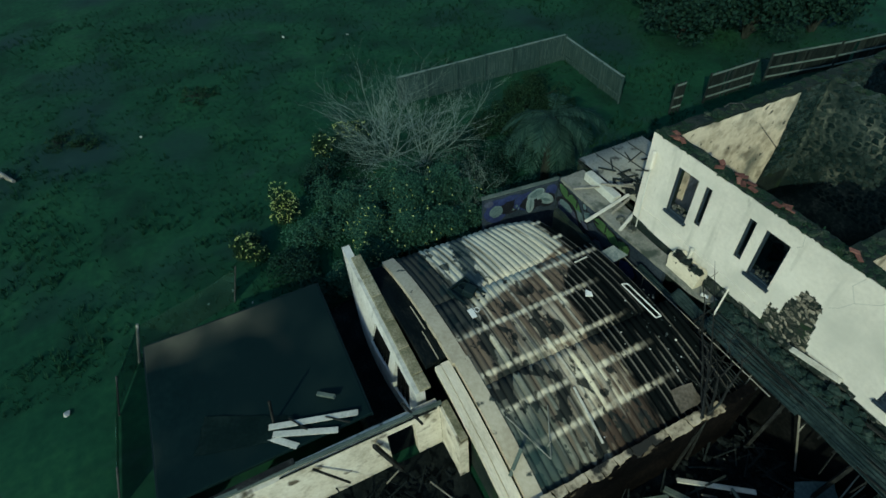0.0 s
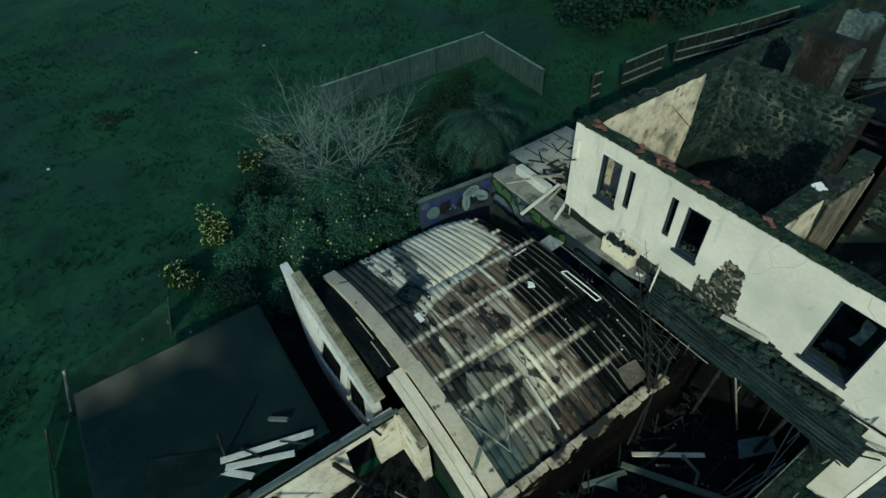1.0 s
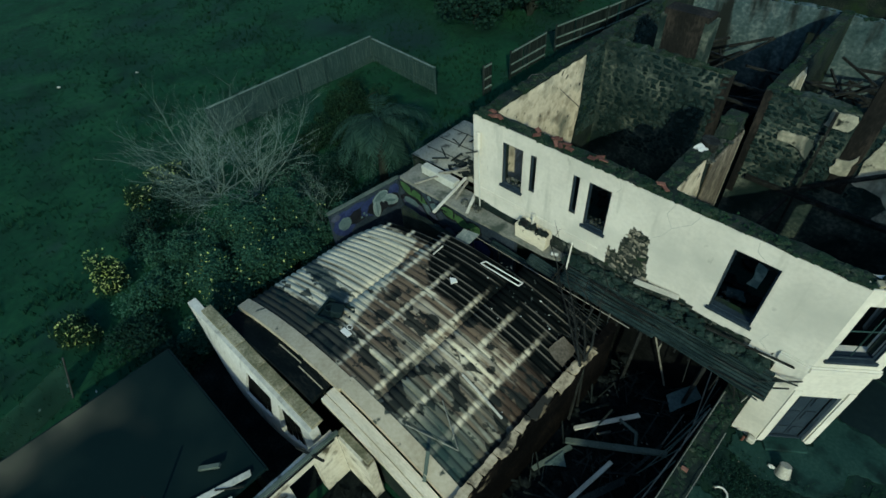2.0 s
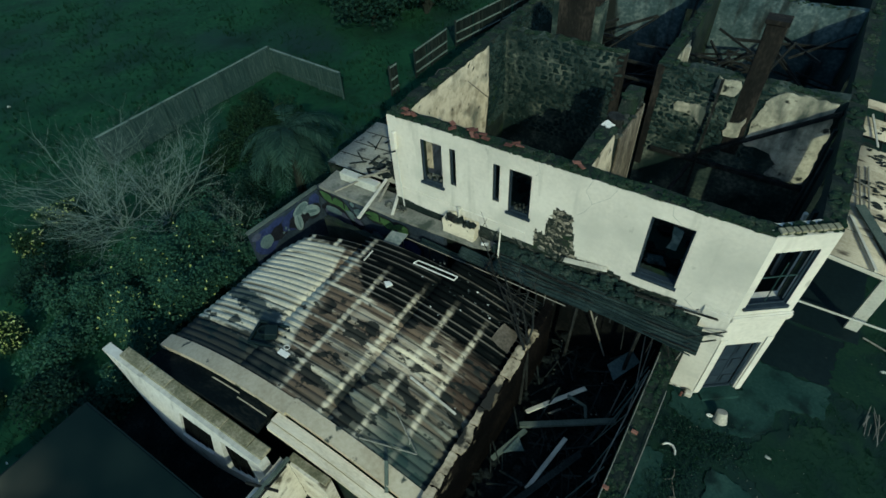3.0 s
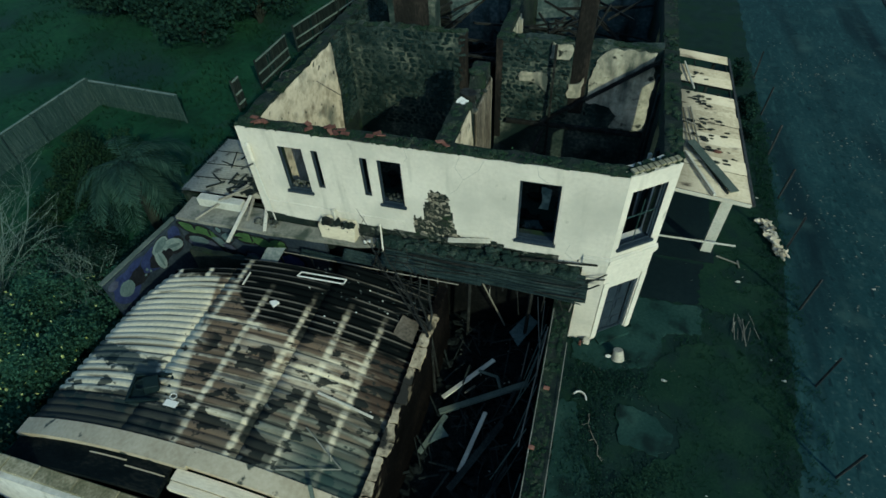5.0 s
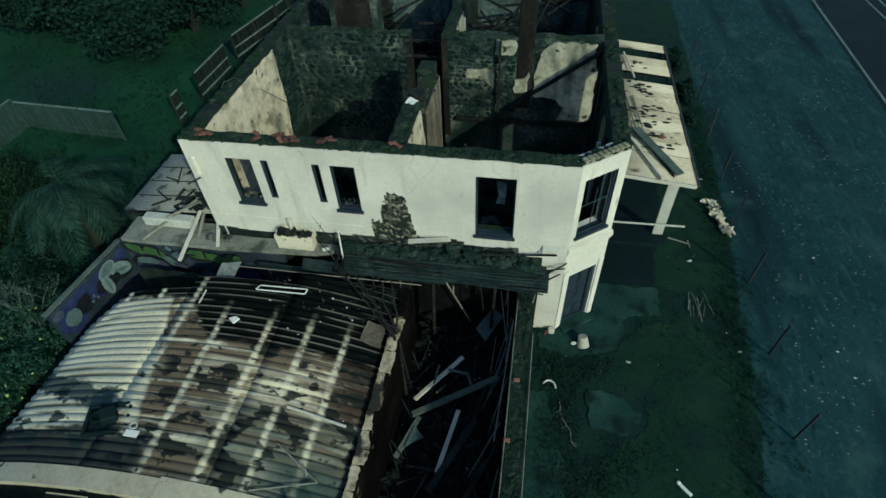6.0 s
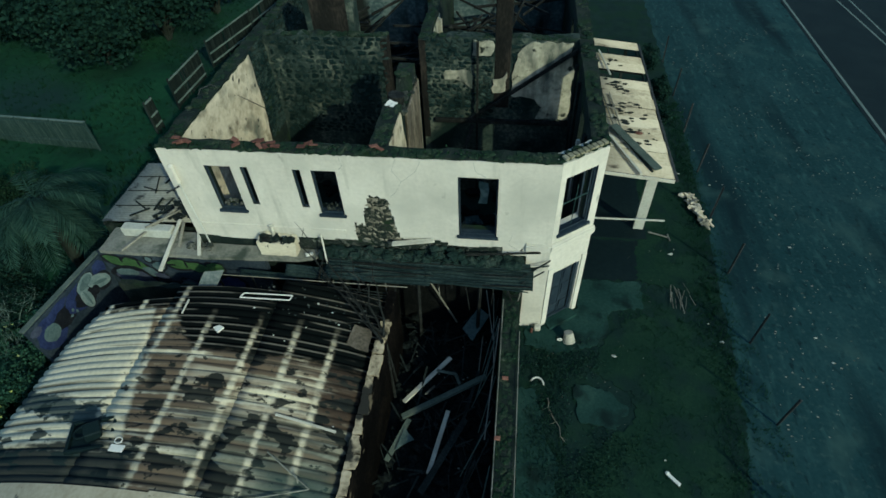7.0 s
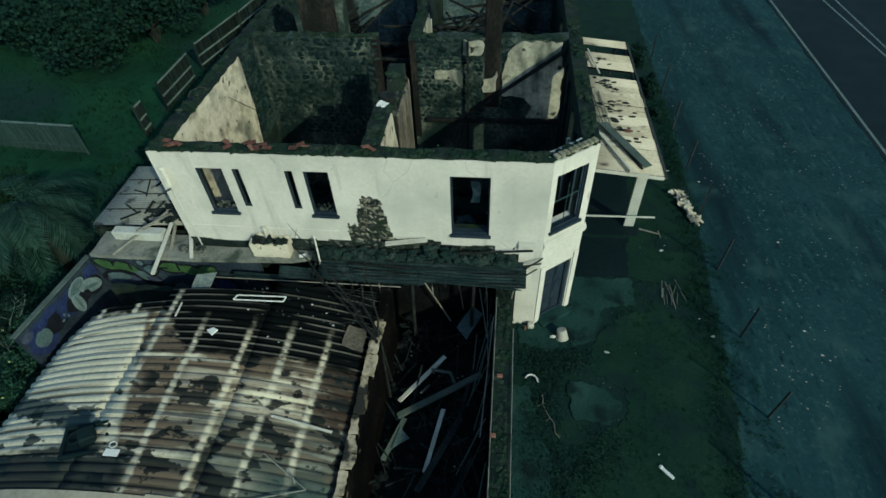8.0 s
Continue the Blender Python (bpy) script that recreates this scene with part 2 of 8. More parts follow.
def wall_bm(p, q, thick, z0, z1, holes=(), rag=0.0, step=0.3, side=1, top=None):
    """A wall from p to q on the ground plan, its outer face on that line, thickness to the left (side 1) or right (-1); holes (s0, s1, z0, z1) go through;
    rag: how uneven its top is; top(s): height of the top."""
    p, q = Vector((p[0], p[1], 0)), Vector((q[0], q[1], 0))
    u = (q - p).normalized()
    nrm = Vector((-u.y, u.x, 0)) * side * thick
    length = (q - p).length
    ss = {0.0, length}
    zs = {z0, z1}
    for a, b, c, d in holes:
        ss |= {a, b}
        zs |= {c, d}
    base = sorted(ss)
    for a, b in zip(base, base[1:]):
        k = max(1, round((b - a) / step))
        ss |= {a + (b - a) * i / k for i in range(k)}
    ss, zs = sorted(s for s in ss if 0 <= s <= length), sorted(zs)
    tops = []
    for i, s in enumerate(ss):
        zz = top(s) if top else z1
        tops.append(zz + (random.uniform(-rag, rag * 0.4) if rag else 0))
    bm = bmesh.new()
    vs = {}

    def vert(i, j, k):
        if (i, j, k) not in vs:
            z = tops[i] if j == len(zs) - 1 else min(zs[j], tops[i] - 0.02)
            vs[i, j, k] = bm.verts.new(p + u * ss[i] + nrm * k + Vector((0, 0, z)))
        return vs[i, j, k]

    def solid(i, j):
        if not (0 <= i < len(ss) - 1 and 0 <= j < len(zs) - 1):
            return False
        s, z = (ss[i] + ss[i + 1]) / 2, (zs[j] + zs[j + 1]) / 2
        return not any(a < s < b and c < z < d for a, b, c, d in holes)

    for i in range(len(ss) - 1):
        for j in range(len(zs) - 1):
            if not solid(i, j):
                continue
            for k in (0, 1):
                bm.faces.new([vert(i, j, k), vert(i + 1, j, k), vert(i + 1, j + 1, k), vert(i, j + 1, k)])
            for di, dj, a, b in ((-1, 0, (i, j), (i, j + 1)), (1, 0, (i + 1, j), (i + 1, j + 1)), (0, -1, (i, j), (i + 1, j)), (0, 1, (i, j + 1), (i + 1, j + 1))):
                if not solid(i + di, j + dj):
                    bm.faces.new([vert(*a, 0), vert(*b, 0), vert(*b, 1), vert(*a, 1)])
    return bm


def blob(bm, at, size, squash=(1, 1, 1), rough=0.25, sub=1):
    """An uneven lump (stone, clod, rubble)."""
    made = bmesh.ops.create_icosphere(bm, subdivisions=sub, radius=size)["verts"]
    turn = Euler([random.uniform(0, 6.28) for _ in range(3)]).to_matrix()
    for v in made:
        v.co = turn @ (v.co * (1 + random.uniform(-rough, rough)))
        v.co = Vector((v.co.x * squash[0], v.co.y * squash[1], v.co.z * squash[2])) + Vector(at)
    return bm


def ragged(bm, outline, normal, thick, jitter=0.06, seg=0.25):
    """A plate with an uneven outline: corner points in one plane, edges broken up, thickness along the normal."""
    pts = [Vector(p) for p in outline]
    normal = Vector(normal).normalized()
    ring = []
    for a, b in zip(pts, pts[1:] + pts[:1]):
        k = max(1, round((b - a).length / seg))
        side = normal.cross((b - a).normalized())
        for i in range(k):
            ring.append(a.lerp(b, i / k) + side * random.uniform(-jitter, jitter) + (b - a).normalized() * random.uniform(-jitter, jitter) * 0.3)
    low = [bm.verts.new(p) for p in ring]
    high = [bm.verts.new(p + normal * thick) for p in ring]
    bm.faces.new(low[::-1])
    bm.faces.new(high)
    for i in range(len(ring)):
        j = (i + 1) % len(ring)
        bm.faces.new([low[i], low[j], high[j], high[i]])
    return bm


def corrugated(bm, at, length, width, pitch, amp, thick=0.006, steps=1, per=6, crest=False):
    """A corrugated sheet with thickness; at(s, w, h) gives the place s along the ridges, w across them and h off the surface."""
    n = max(4, round(width / pitch * per))
    rows = []
    for i in range(steps + 1):
        s = length * i / steps
        row = []
        for k in range(n + 1):
            w = width * k / n
            o = amp * (2 * abs(math.sin(math.pi * w / pitch)) ** 0.6 - 1) if crest else amp * math.cos(2 * math.pi * w / pitch)
            row.append((bm.verts.new(at(s, w, o)), bm.verts.new(at(s, w, o - thick))))
        rows.append(row)
    for i in range(steps):
        for k in range(n):
            a, b, c, d = rows[i][k], rows[i + 1][k], rows[i + 1][k + 1], rows[i][k + 1]
            bm.faces.new([a[0], b[0], c[0], d[0]])
            bm.faces.new([d[1], c[1], b[1], a[1]])
            if k == 0:
                bm.faces.new([a[1], b[1], b[0], a[0]])
            if k == n - 1:
                bm.faces.new([d[0], c[0], c[1], d[1]])
            if i == 0:
                bm.faces.new([d[0], d[1], a[1], a[0]])
            if i == steps - 1:
                bm.faces.new([b[0], b[1], c[1], c[0]])
    return bm


def stuff_mesh(name, verts, faces, mat, parent=None, label="", category="", kind="stuff"):
    me = bpy.data.meshes.new(name)
    me.from_pydata(verts, [], faces)
    for one in (mat if isinstance(mat, (list, tuple)) else [mat]):
        me.materials.append(one)
    ob = new(name, me)
    if parent:
        ob.parent = parent
        ob.location = -ORIGIN[parent]
        ORIGIN[ob] = Vector((0, 0, 0))
        return tagged(ob, label, kind=kind)
    ORIGIN[ob] = Vector((0, 0, 0))
    return tagged(ob, label, category, kind=kind)


# ---- ground, road, pavement ----
def build_ground():
    bm = bmesh.new()
    xs = [-600, -300, -150, -90] + [x * 1.5 for x in range(-40, 15)] + [30, 60, 120, 300, 600]
    ys = [-600, -300, -150, -80] + [y * 1.5 for y in range(-27, 34)] + [60, 90, 150, 300, 600]
    vs = {}
    for i, x in enumerate(xs):
        for j, y in enumerate(ys):
            far = min(1.0, max(0.0, (-5.5 - x) / 5)) if abs(x) < 100 and abs(y) < 100 else 0
            z = far * (0.35 * noise.noise((x * 0.12, y * 0.12, 0)) + 0.12 * noise.noise((x * 0.5, y * 0.5, 3)))
            vs[i, j] = bm.verts.new((x, y, z - 0.03))
    for i in range(len(xs) - 1):
        for j in range(len(ys) - 1):
            bm.faces.new([vs[i, j], vs[i + 1, j], vs[i + 1, j + 1], vs[i, j + 1]])
    single("ground", bm, GRASS, (0, 0, 0), "rough dark green grass field around the ruin", "ground", kind="structure", smooth=True)

    bm = bmesh.new()
    ragged(bm, [(19.2, -60, -0.02), (27.3, -60, -0.02), (30.3, 90, -0.02), (19.3, 90, -0.02), (18.8, 14, -0.02), (18.3, 4, -0.02), (17.9, -2, -0.02), (17.0, -5.5, -0.02), (15.9, -12, -0.02)], (0, 0, 1), 0.025, 0.12, 0.8)
    single("road_verge", bm, VERGE, (22, 0, -0.02), "worn gravel and thin grass verge beside the road", "verge", kind="structure")
    bm = bmesh.new()
    ragged(bm, [(26.9, -80, -0.02), (44, -80, -0.02), (44, 120, -0.02), (30.9, 120, -0.02)], (0, 0, 1), 0.032, 0.0, 400)
    single("road", bm, ASPHALT, (34, 0, -0.02), "dark asphalt road with white edge lines", "road", kind="structure")
    bm = bmesh.new()
    ragged(bm, [(27.1, -80, 0.013), (27.24, -80, 0.013), (31.24, 120, 0.013), (31.1, 120, 0.013)], (0, 0, 1), 0.004, 0.0, 400)
    single("edge_line", bm, PAINT_LINE, (28.7, 0, 0.013), "thin white painted line along the road edge", "road marking", kind="structure")
    for x0, x1, lean in ((32.70, 32.82, 0.115), (33.72, 33.82, 0.03)):
        bm = bmesh.new()
        k = lean
        pts = [(x0, 35, 0.013), (x0 + 0.12, 35, 0.013), (x0 + 0.12 + k * 9, 15, 0.013), (x0 + k * 9, 15, 0.013)]
        ragged(bm, pts, (0, 0, 1), 0.004, 0.0, 30)
        single("centre_line", bm, PAINT_LINE, (x0, 24, 0.013), "white painted line on the asphalt road", "road marking", kind="structure")

    # yard beside the building
    bm = bmesh.new()
    ragged(bm, [(11.0, -14, -0.02), (17.4, -14, -0.02), (17.9, -5, -0.02), (18.5, 0, -0.02), (19.0, 6, -0.02), (19.4, 16, -0.02), (19.6, 40, -0.02), (13.2, 40, -0.02), (13.2, 1.2, -0.02), (11.0, -0.2, -0.02)], (0, 0, 1), 0.035, 0.08, 0.4)
    single("yard_soil", bm, SOIL, (15, 0, -0.02), "dark bare soil and weeds in the yard", "soil", kind="structure")
    bm = bmesh.new()
    ragged(bm, [(13.9, -0.7, 0.0), (15.0, 0.6, 0.0), (16.6, 1.0, 0.0), (18.2, -0.6, 0.0), (18.3, -3.0, 0.0), (17.4, -6.0, 0.0), (16.6, -10, 0.0), (12.4, -10, 0.0), (12.6, -6.0, 0.0), (13.4, -4.6, 0.0), (14.8, -3.4, 0.0), (14.9, -2.4, 0.0), (13.6, -1.8, 0.0)], (0, 0, 1), 0.035, 0.10, 0.13)
    single("lawn", bm, LAWN, (16, -3, 0.0), "patch of short dark green lawn in the yard", "lawn", kind="structure")
    bm = bmesh.new()
    ragged(bm, [(15.6, 2.6, 0.0), (17.2, 2.2, 0.0), (18.6, 3.4, 0.0), (19.0, 6.0, 0.0), (18.9, 9.0, 0.0), (16.4, 9.0, 0.0), (16.2, 5.4, 0.0), (15.7, 4.0, 0.0)], (0, 0, 1), 0.035, 0.10, 0.13)
    single("lawn", bm, LAWN, (17, 5, 0.0), "patch of short dark green lawn by the verandah", "lawn", kind="structure")
    bm = bmesh.new()
    ragged(bm, [(11.3, -0.9, 0.0), (12.4, -1.1, 0.0), (13.6, -0.8, 0.0), (14.3, 0.0, 0.0), (14.4, 0.9, 0.0), (15.7, 1.2, 0.0), (15.7, 2.45, 0.0), (13.3, 2.4, 0.0), (13.22, 1.0, 0.0), (11.9, -0.05, 0.0), (11.3, -0.05, 0.0)], (0, 0, 1), 0.05, 0.07, 0.14)
    single("pavement", bm, CONCRETE, (13, 0, 0.0), "mossy grey-green concrete apron at the corner door", "pavement", kind="structure")
    bm = bmesh.new()
    ragged(bm, [(13.0, -2.2, 0.0), (14.0, -2.4, 0.0), (14.7, -3.0, 0.0), (14.2, -3.8, 0.0), (13.0, -3.6, 0.0)], (0, 0, 1), 0.06, 0.08, 0.14)
    single("concrete_slab", bm, CONCRETE, (13.8, -3, 0.0), "broken grey concrete slab lying in the weeds", "slab")
    bm = bmesh.new()
    ragged(bm, [(11.1, -2.6, 0.0), (11.7, -2.6, 0.0), (11.9, -4.0, 0.0), (12.4, -5.2, 0.0), (12.2, -6.2, 0.0), (11.1, -9, 0.0)], (0, 0, 1), 0.05, 0.07, 0.14)
    single("concrete_path", bm, CONCRETE, (11.5, -5, 0.0), "cracked pale concrete path along the garden wall", "path", kind="structure")
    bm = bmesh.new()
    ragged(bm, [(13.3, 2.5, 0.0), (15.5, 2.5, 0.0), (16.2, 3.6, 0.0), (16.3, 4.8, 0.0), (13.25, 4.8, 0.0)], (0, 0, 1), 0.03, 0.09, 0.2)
    single("cellar_cover", bm, BITUMEN, (14.5, 3.1, 0.0), "flat black bitumen patch on the ground beside the wall", "cover")


build_ground()


# ---- main building: shell of two storeys ----
H = 7.4


def stones_on(parent, s_range, z_range, place, count, group_mat=STONE, size=(0.10, 0.22), keep=None, fill=0.53):
    """Rubble stones on a wall face, coursed, each an object sharing one of a few meshes. place(s, z) gives the point on the face and its normal."""
    kinds, rest_v, rest_f = [], [], []
    for k in range(7):
        bm = bmesh.new()
        for _ in range(13):
            v = Vector((random.uniform(-1, 1), random.uniform(-1, 1), random.uniform(-1, 1)))
            bm.verts.new(v / max(abs(v.x), abs(v.y), abs(v.z)) * random.uniform(0.92, 1.12))
        hull = bmesh.ops.convex_hull(bm, input=list(bm.verts))
        bmesh.ops.delete(bm, geom=[g for g in hull["geom_interior"] if isinstance(g, bmesh.types.BMVert)], context="VERTS")
        me = bpy.data.meshes.new("stone")
        bm.to_mesh(me)
        bm.free()
        me.materials.append(group_mat)
        kinds.append(me)
    done, z = 0, z_range[1]
    while z > z_range[0]:
        h = random.uniform(size[0], size[0] * 1.5)
        z -= h
        s = s_range[0] + random.uniform(0, 0.1)
        while s < s_range[1]:
            w = random.uniform(size[0] * 1.2, size[1] * 1.5)
            if (keep is None or keep(s + w / 2, z + h / 2)) and random.random() < 0.97:
                p, nrm = place(s + w / 2, z + h / 2 + random.uniform(-0.02, 0.02))
                across = Vector((0, 0, 1)).cross(nrm)
                rot = Matrix((across, nrm, Vector((0, 0, 1)))).transposed().to_4x4()
                m = Matrix.Translation(Vector(p)) @ rot @ Matrix.Rotation(random.uniform(-0.25, 0.25), 4, "Y") @ Matrix.Diagonal((w * fill, random.uniform(0.05, 0.085), h * (fill + 0.03), 1))
                if done < count:
                    ob = new("stone", random.choice(kinds))
                    ob.matrix_basis = Matrix.Translation(-ORIGIN[parent]) @ m
                    ob.parent = parent
                else:
                    first, me = len(rest_v), random.choice(kinds)
                    rest_v += [tuple(m @ v.co) for v in me.vertices]
                    rest_f += [tuple(first + i for i in f.vertices) for f in me.polygons]
                done += 1
            s += w
    if rest_v:
        stuff_mesh("stonework", rest_v, rest_f, group_mat, parent, "lower courses of rubble stone")
    return done


def top_rubble(parent, p, q, width, z, count, top=None):
    """Moss and loose stones along a broken wall top, one stuff part."""
    p, q = Vector((p[0], p[1], 0)), Vector((q[0], q[1], 0))
    u = (q - p).normalized()
    nrm = Vector((-u.y, u.x, 0))
    bm = bmesh.new()
    for _ in range(count):
        s = random.uniform(0.05, (q - p).length - 0.05)
        r = random.uniform(0.04, 0.11)
        zz = top(s) if top else z
        at = p + u * s + nrm * random.uniform(0.06, width - 0.08) + Vector((0, 0, zz + r * 0.1 - 0.04))
        blob(bm, at, r, (1.2, 1.2, 0.6), 0.3, 1)
    ob = part("wall_top_rubble", bm, MOSS, parent, "moss and loose stones on the broken wall top")
    tagged(ob, kind="stuff")
    return ob


CRACK = material("crack_dirt", [(0.30, 0.31, 0.27), (0.40, 0.41, 0.36), (0.50, 0.51, 0.46)], 3, 20, 0.9, 0.1)
WINDOWS = {"a": (1.30, 2.14, 5.05, 6.78), "b": (2.44, 2.68, 5.31, 6.78), "c": (4.05, 4.30, 5.29, 6.77), "d": (4.62, 5.38, 5.07, 6.77), "e": (8.95, 10.12, 4.48, 6.77)}


def build_facade():
    openings = list(WINDOWS.values())
    core = wall_bm((0, 0.03), (11.83, 0.03), 0.47, 0, H, openings, rag=0.05)
    for v in core.verts:
        if v.co.y > 0.45:
            for a, b, c, d in openings:
                v.co.x += -0.12 if abs(v.co.x - a) < 1e-3 else (0.12 if abs(v.co.x - b) < 1e-3 else 0)
    wall = single("wall_south", core, MORTAR, (6, 0.25, 0), "two-storey rubble wall with white rendered face and empty windows", "wall", kind="structure")
    # render coat, broken away above the lean-to
    gone = []
    s, tops = 5.62, []
    while s < 7.0:
        e = round(s + random.uniform(0.04, 0.09), 3)
        top = 4.72 if s < 5.92 else (5.12 if s < 6.02 else 5.5 if s < 6.14 else (5.86 if s < 6.80 else 5.5 - (s - 6.80) * 5.5))
        gone.append((s, e, 4.0, round(top + random.uniform(-0.09, 0.07), 2)))
        tops.append((s, e, gone[-1][3]))
        s = e
    low = []
    s = 0.0
    while s < 11.1:
        e = min(11.1, s + random.uniform(0.18, 0.4))
        zz = 3.78 if s < 3.3 else (3.98 if s < 5.6 else (4.18 if s < 8.4 else (4.02 if s < 10.2 else 3.7)))
        low.append((round(s, 3), round(e, 3), 0.0, round(zz + random.uniform(-0.05, 0.05), 2)))
        s = e
    skin = wall_bm((0, 0), (11.83, 0), 0.03, 0, H - 0.06, openings + gone + low, rag=0.03)
    part("render_coat", skin, RENDER_W, wall, "white painted render, streaked, cracked and broken away")
    # black face added to paint the deep shade under the awning
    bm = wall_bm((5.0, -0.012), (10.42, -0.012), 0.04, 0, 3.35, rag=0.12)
    part("burnt_lower_face", bm, BLACKFACE, wall, "added black wall face painting the shade under the awning")
    # low moulding above the lean-to
    bm = bmesh.new()
    box(bm, 0.25, 5.3, -0.045, -0.001, 4.36, 4.44, bevel=0.012)
    part("moulding", bm, RENDER_W, wall, "white rendered string moulding")
    stones_on(wall, (5.55, 7.0), (4.02, 5.95), lambda s, z: ((s, 0.06, z), Vector((0, -1, 0))), 170, PALESTONE, size=(0.09, 0.16), keep=lambda s, z: any(a - 0.03 <= s <= b + 0.03 and z < t - 0.02 for a, b, t in tops), fill=0.46)
    stones_on(wall, (3.4, 10.9), (3.3, 4.02), lambda s, z: ((s, 0.075, z), Vector((0, -1, 0))), 120, size=(0.11, 0.22))
    top_rubble(wall, (0, 0), (11.83, 0), 0.5, H, 520)
    for x, k in ((0.55, 3), (0.9, 2), (2.35, 2), (3.0, 3), (3.4, 3), (4.5, 3), (6.55, 2)):
        for i in range(k):
            bm = bmesh.new()
            m = pose(x + i * 0.13 + random.uniform(-0.05, 0.05), 0.16 + random.uniform(-0.06, 0.2), H + 0.07 + random.uniform(0, 0.04), random.uniform(-20, 20), random.uniform(-15, 15), random.uniform(-50, 50))
            box(bm, -0.13, 0.13, -0.07, 0.07, -0.012, 0.012, m, 0.006)
            part("roof_tile", bm, BRICK_R, wall, "broken red terracotta roof tile")
    # hairline cracks as thin dark slits standing a hair proud
    for pts in (((7.2, 7.3), (7.05, 6.9), (7.3, 6.5), (7.1, 6.1), (6.9, 5.9)), ((7.3, 6.5), (7.75, 6.9), (7.9, 7.25)), ((9.4, 7.3), (9.45, 7.0), (9.75, 6.8)), ((5.55, 7.3), (5.62, 7.0), (5.5, 6.85)), ((10.6, 4.6), (10.5, 4.2), (10.75, 4.0))):
        bm = bmesh.new()
        for (a, b), (c, d) in zip(pts, pts[1:]):
            beam(bm, (a, 0.0, b), (c, 0.0, d), 0.005, 0.013, bevel=0)
        part("crack", bm, CRACK, wall, "fine dirty crack in the render")
    return wall


facade = build_facade()


def frame_bm(place, s0, s1, z0, z1, w=0.05, depth=0.09):
    """Four sides of a window frame; place(s, d, z) gives the point d behind the face."""
    bm = bmesh.new()
    for a, b in (((s0 + w / 2, z0), (s0 + w / 2, z1)), ((s1 - w / 2, z0), (s1 - w / 2, z1)), ((s0, z0 + w / 2), (s1, z0 + w / 2)), ((s0, z1 - w / 2), (s1, z1 - w / 2))):
        beam(bm, place(a[0], depth, a[1]), place(b[0], depth, b[1]), w, w * 1.2, bevel=0.005)
    return bm


def sill_bm(place, s0, s1, z, h=0.10, out=0.08, back=0.3):
    bm = bmesh.new()
    p, q = place(s0 - 0.06, (back - out) / 2, z), place(s1 + 0.06, (back - out) / 2, z)
    return beam(bm, p, q, back + out, h, bevel=0.012)


def window(name, place, s0, s1, z0, z1, label, sill=True, bars=0, dangling=False, reveal=True):
    w = thing(name, place((s0 + s1) / 2, 0.1, z0), label, "window", kind="structure")
    part("window_frame", frame_bm(place, s0 + 0.005, s1 - 0.005, z0 + 0.005, z1 - 0.005), NAVY, w, "dark navy painted frame")
    if reveal:
        for a in (s0 + 0.012, s1 - 0.012):
            bm = bmesh.new()
            c = [place(a, 0.01, z0 + 0.01), place(a, 0.01, z1 - 0.01), place(a, 0.17, z1 - 0.01), place(a, 0.17, z0 + 0.01)]
            ragged(bm, c, (place(a + 1, 0, 0) - place(a, 0, 0)), 0.006, 0, 5)
            part("reveal_lining", bm, NAVY, w)
    if sill:
        part("window_sill", sill_bm(place, s0, s1, z0 - 0.03), NAVY, w, "dark painted window sill")
    for i in range(bars):
        z = z0 + (z1 - z0) * (i + 1) / (bars + 1)
        bm = bmesh.new()
        beam(bm, place(s0 + 0.06, 0.12, z), place(s1 - 0.06, 0.12, z + (0.03 if dangling else 0)), 0.03, 0.035)
        part("glazing_bar", bm, FENCE if dangling else NAVY, w, "bare sash bar")
    if dangling:
        bm = bmesh.new()
        beam(bm, place((s0 + s1) / 2, 0.12, z0 + 0.08), place((s0 + s1) / 2 + 0.04, 0.12, z0 + (z1 - z0) * 0.75), 0.022, 0.03)
        part("glazing_bar", bm, FENCE, w, "bare sash bar")
    return w


def on_facade(s, d, z):
    return Vector((s, d, z))


for i, (k, (a, b, c, d)) in enumerate(WINDOWS.items()):
    narrow = b - a < 0.4
    window(f"window_{i + 1}", on_facade, a, b, c, d, "tall narrow empty window in a dark navy frame" if narrow else "empty burnt-out sash window with dark navy frame and sill", sill=not narrow)
# broken glass and rubbish on the sills
for x0, x1, z in ((1.36, 2.1, 5.09), (4.7, 5.32, 5.11)):
    bm = bmesh.new()
    for _ in range(26):
        blob(bm, (random.uniform(x0, x1), random.uniform(0.12, 0.4), z + random.uniform(0.0, 0.14)), random.uniform(0.02, 0.06), rough=0.4)
    single("sill_rubble", bm, STONE, ((x0 + x1) / 2, 0.25, z), "loose plaster crumbs and rubbish on the window sill", "rubble")

CH_A, CH_B = Vector((11.83, 0, 0)), Vector((13.15, 1.0, 0))
CH_U = (CH_B - CH_A).normalized()
CH_N = Vector((-CH_U.y, CH_U.x, 0))


def on_chamfer(s, d, z):
    return CH_A + CH_U * s + CH_N * d + Vector((0, 0, z))


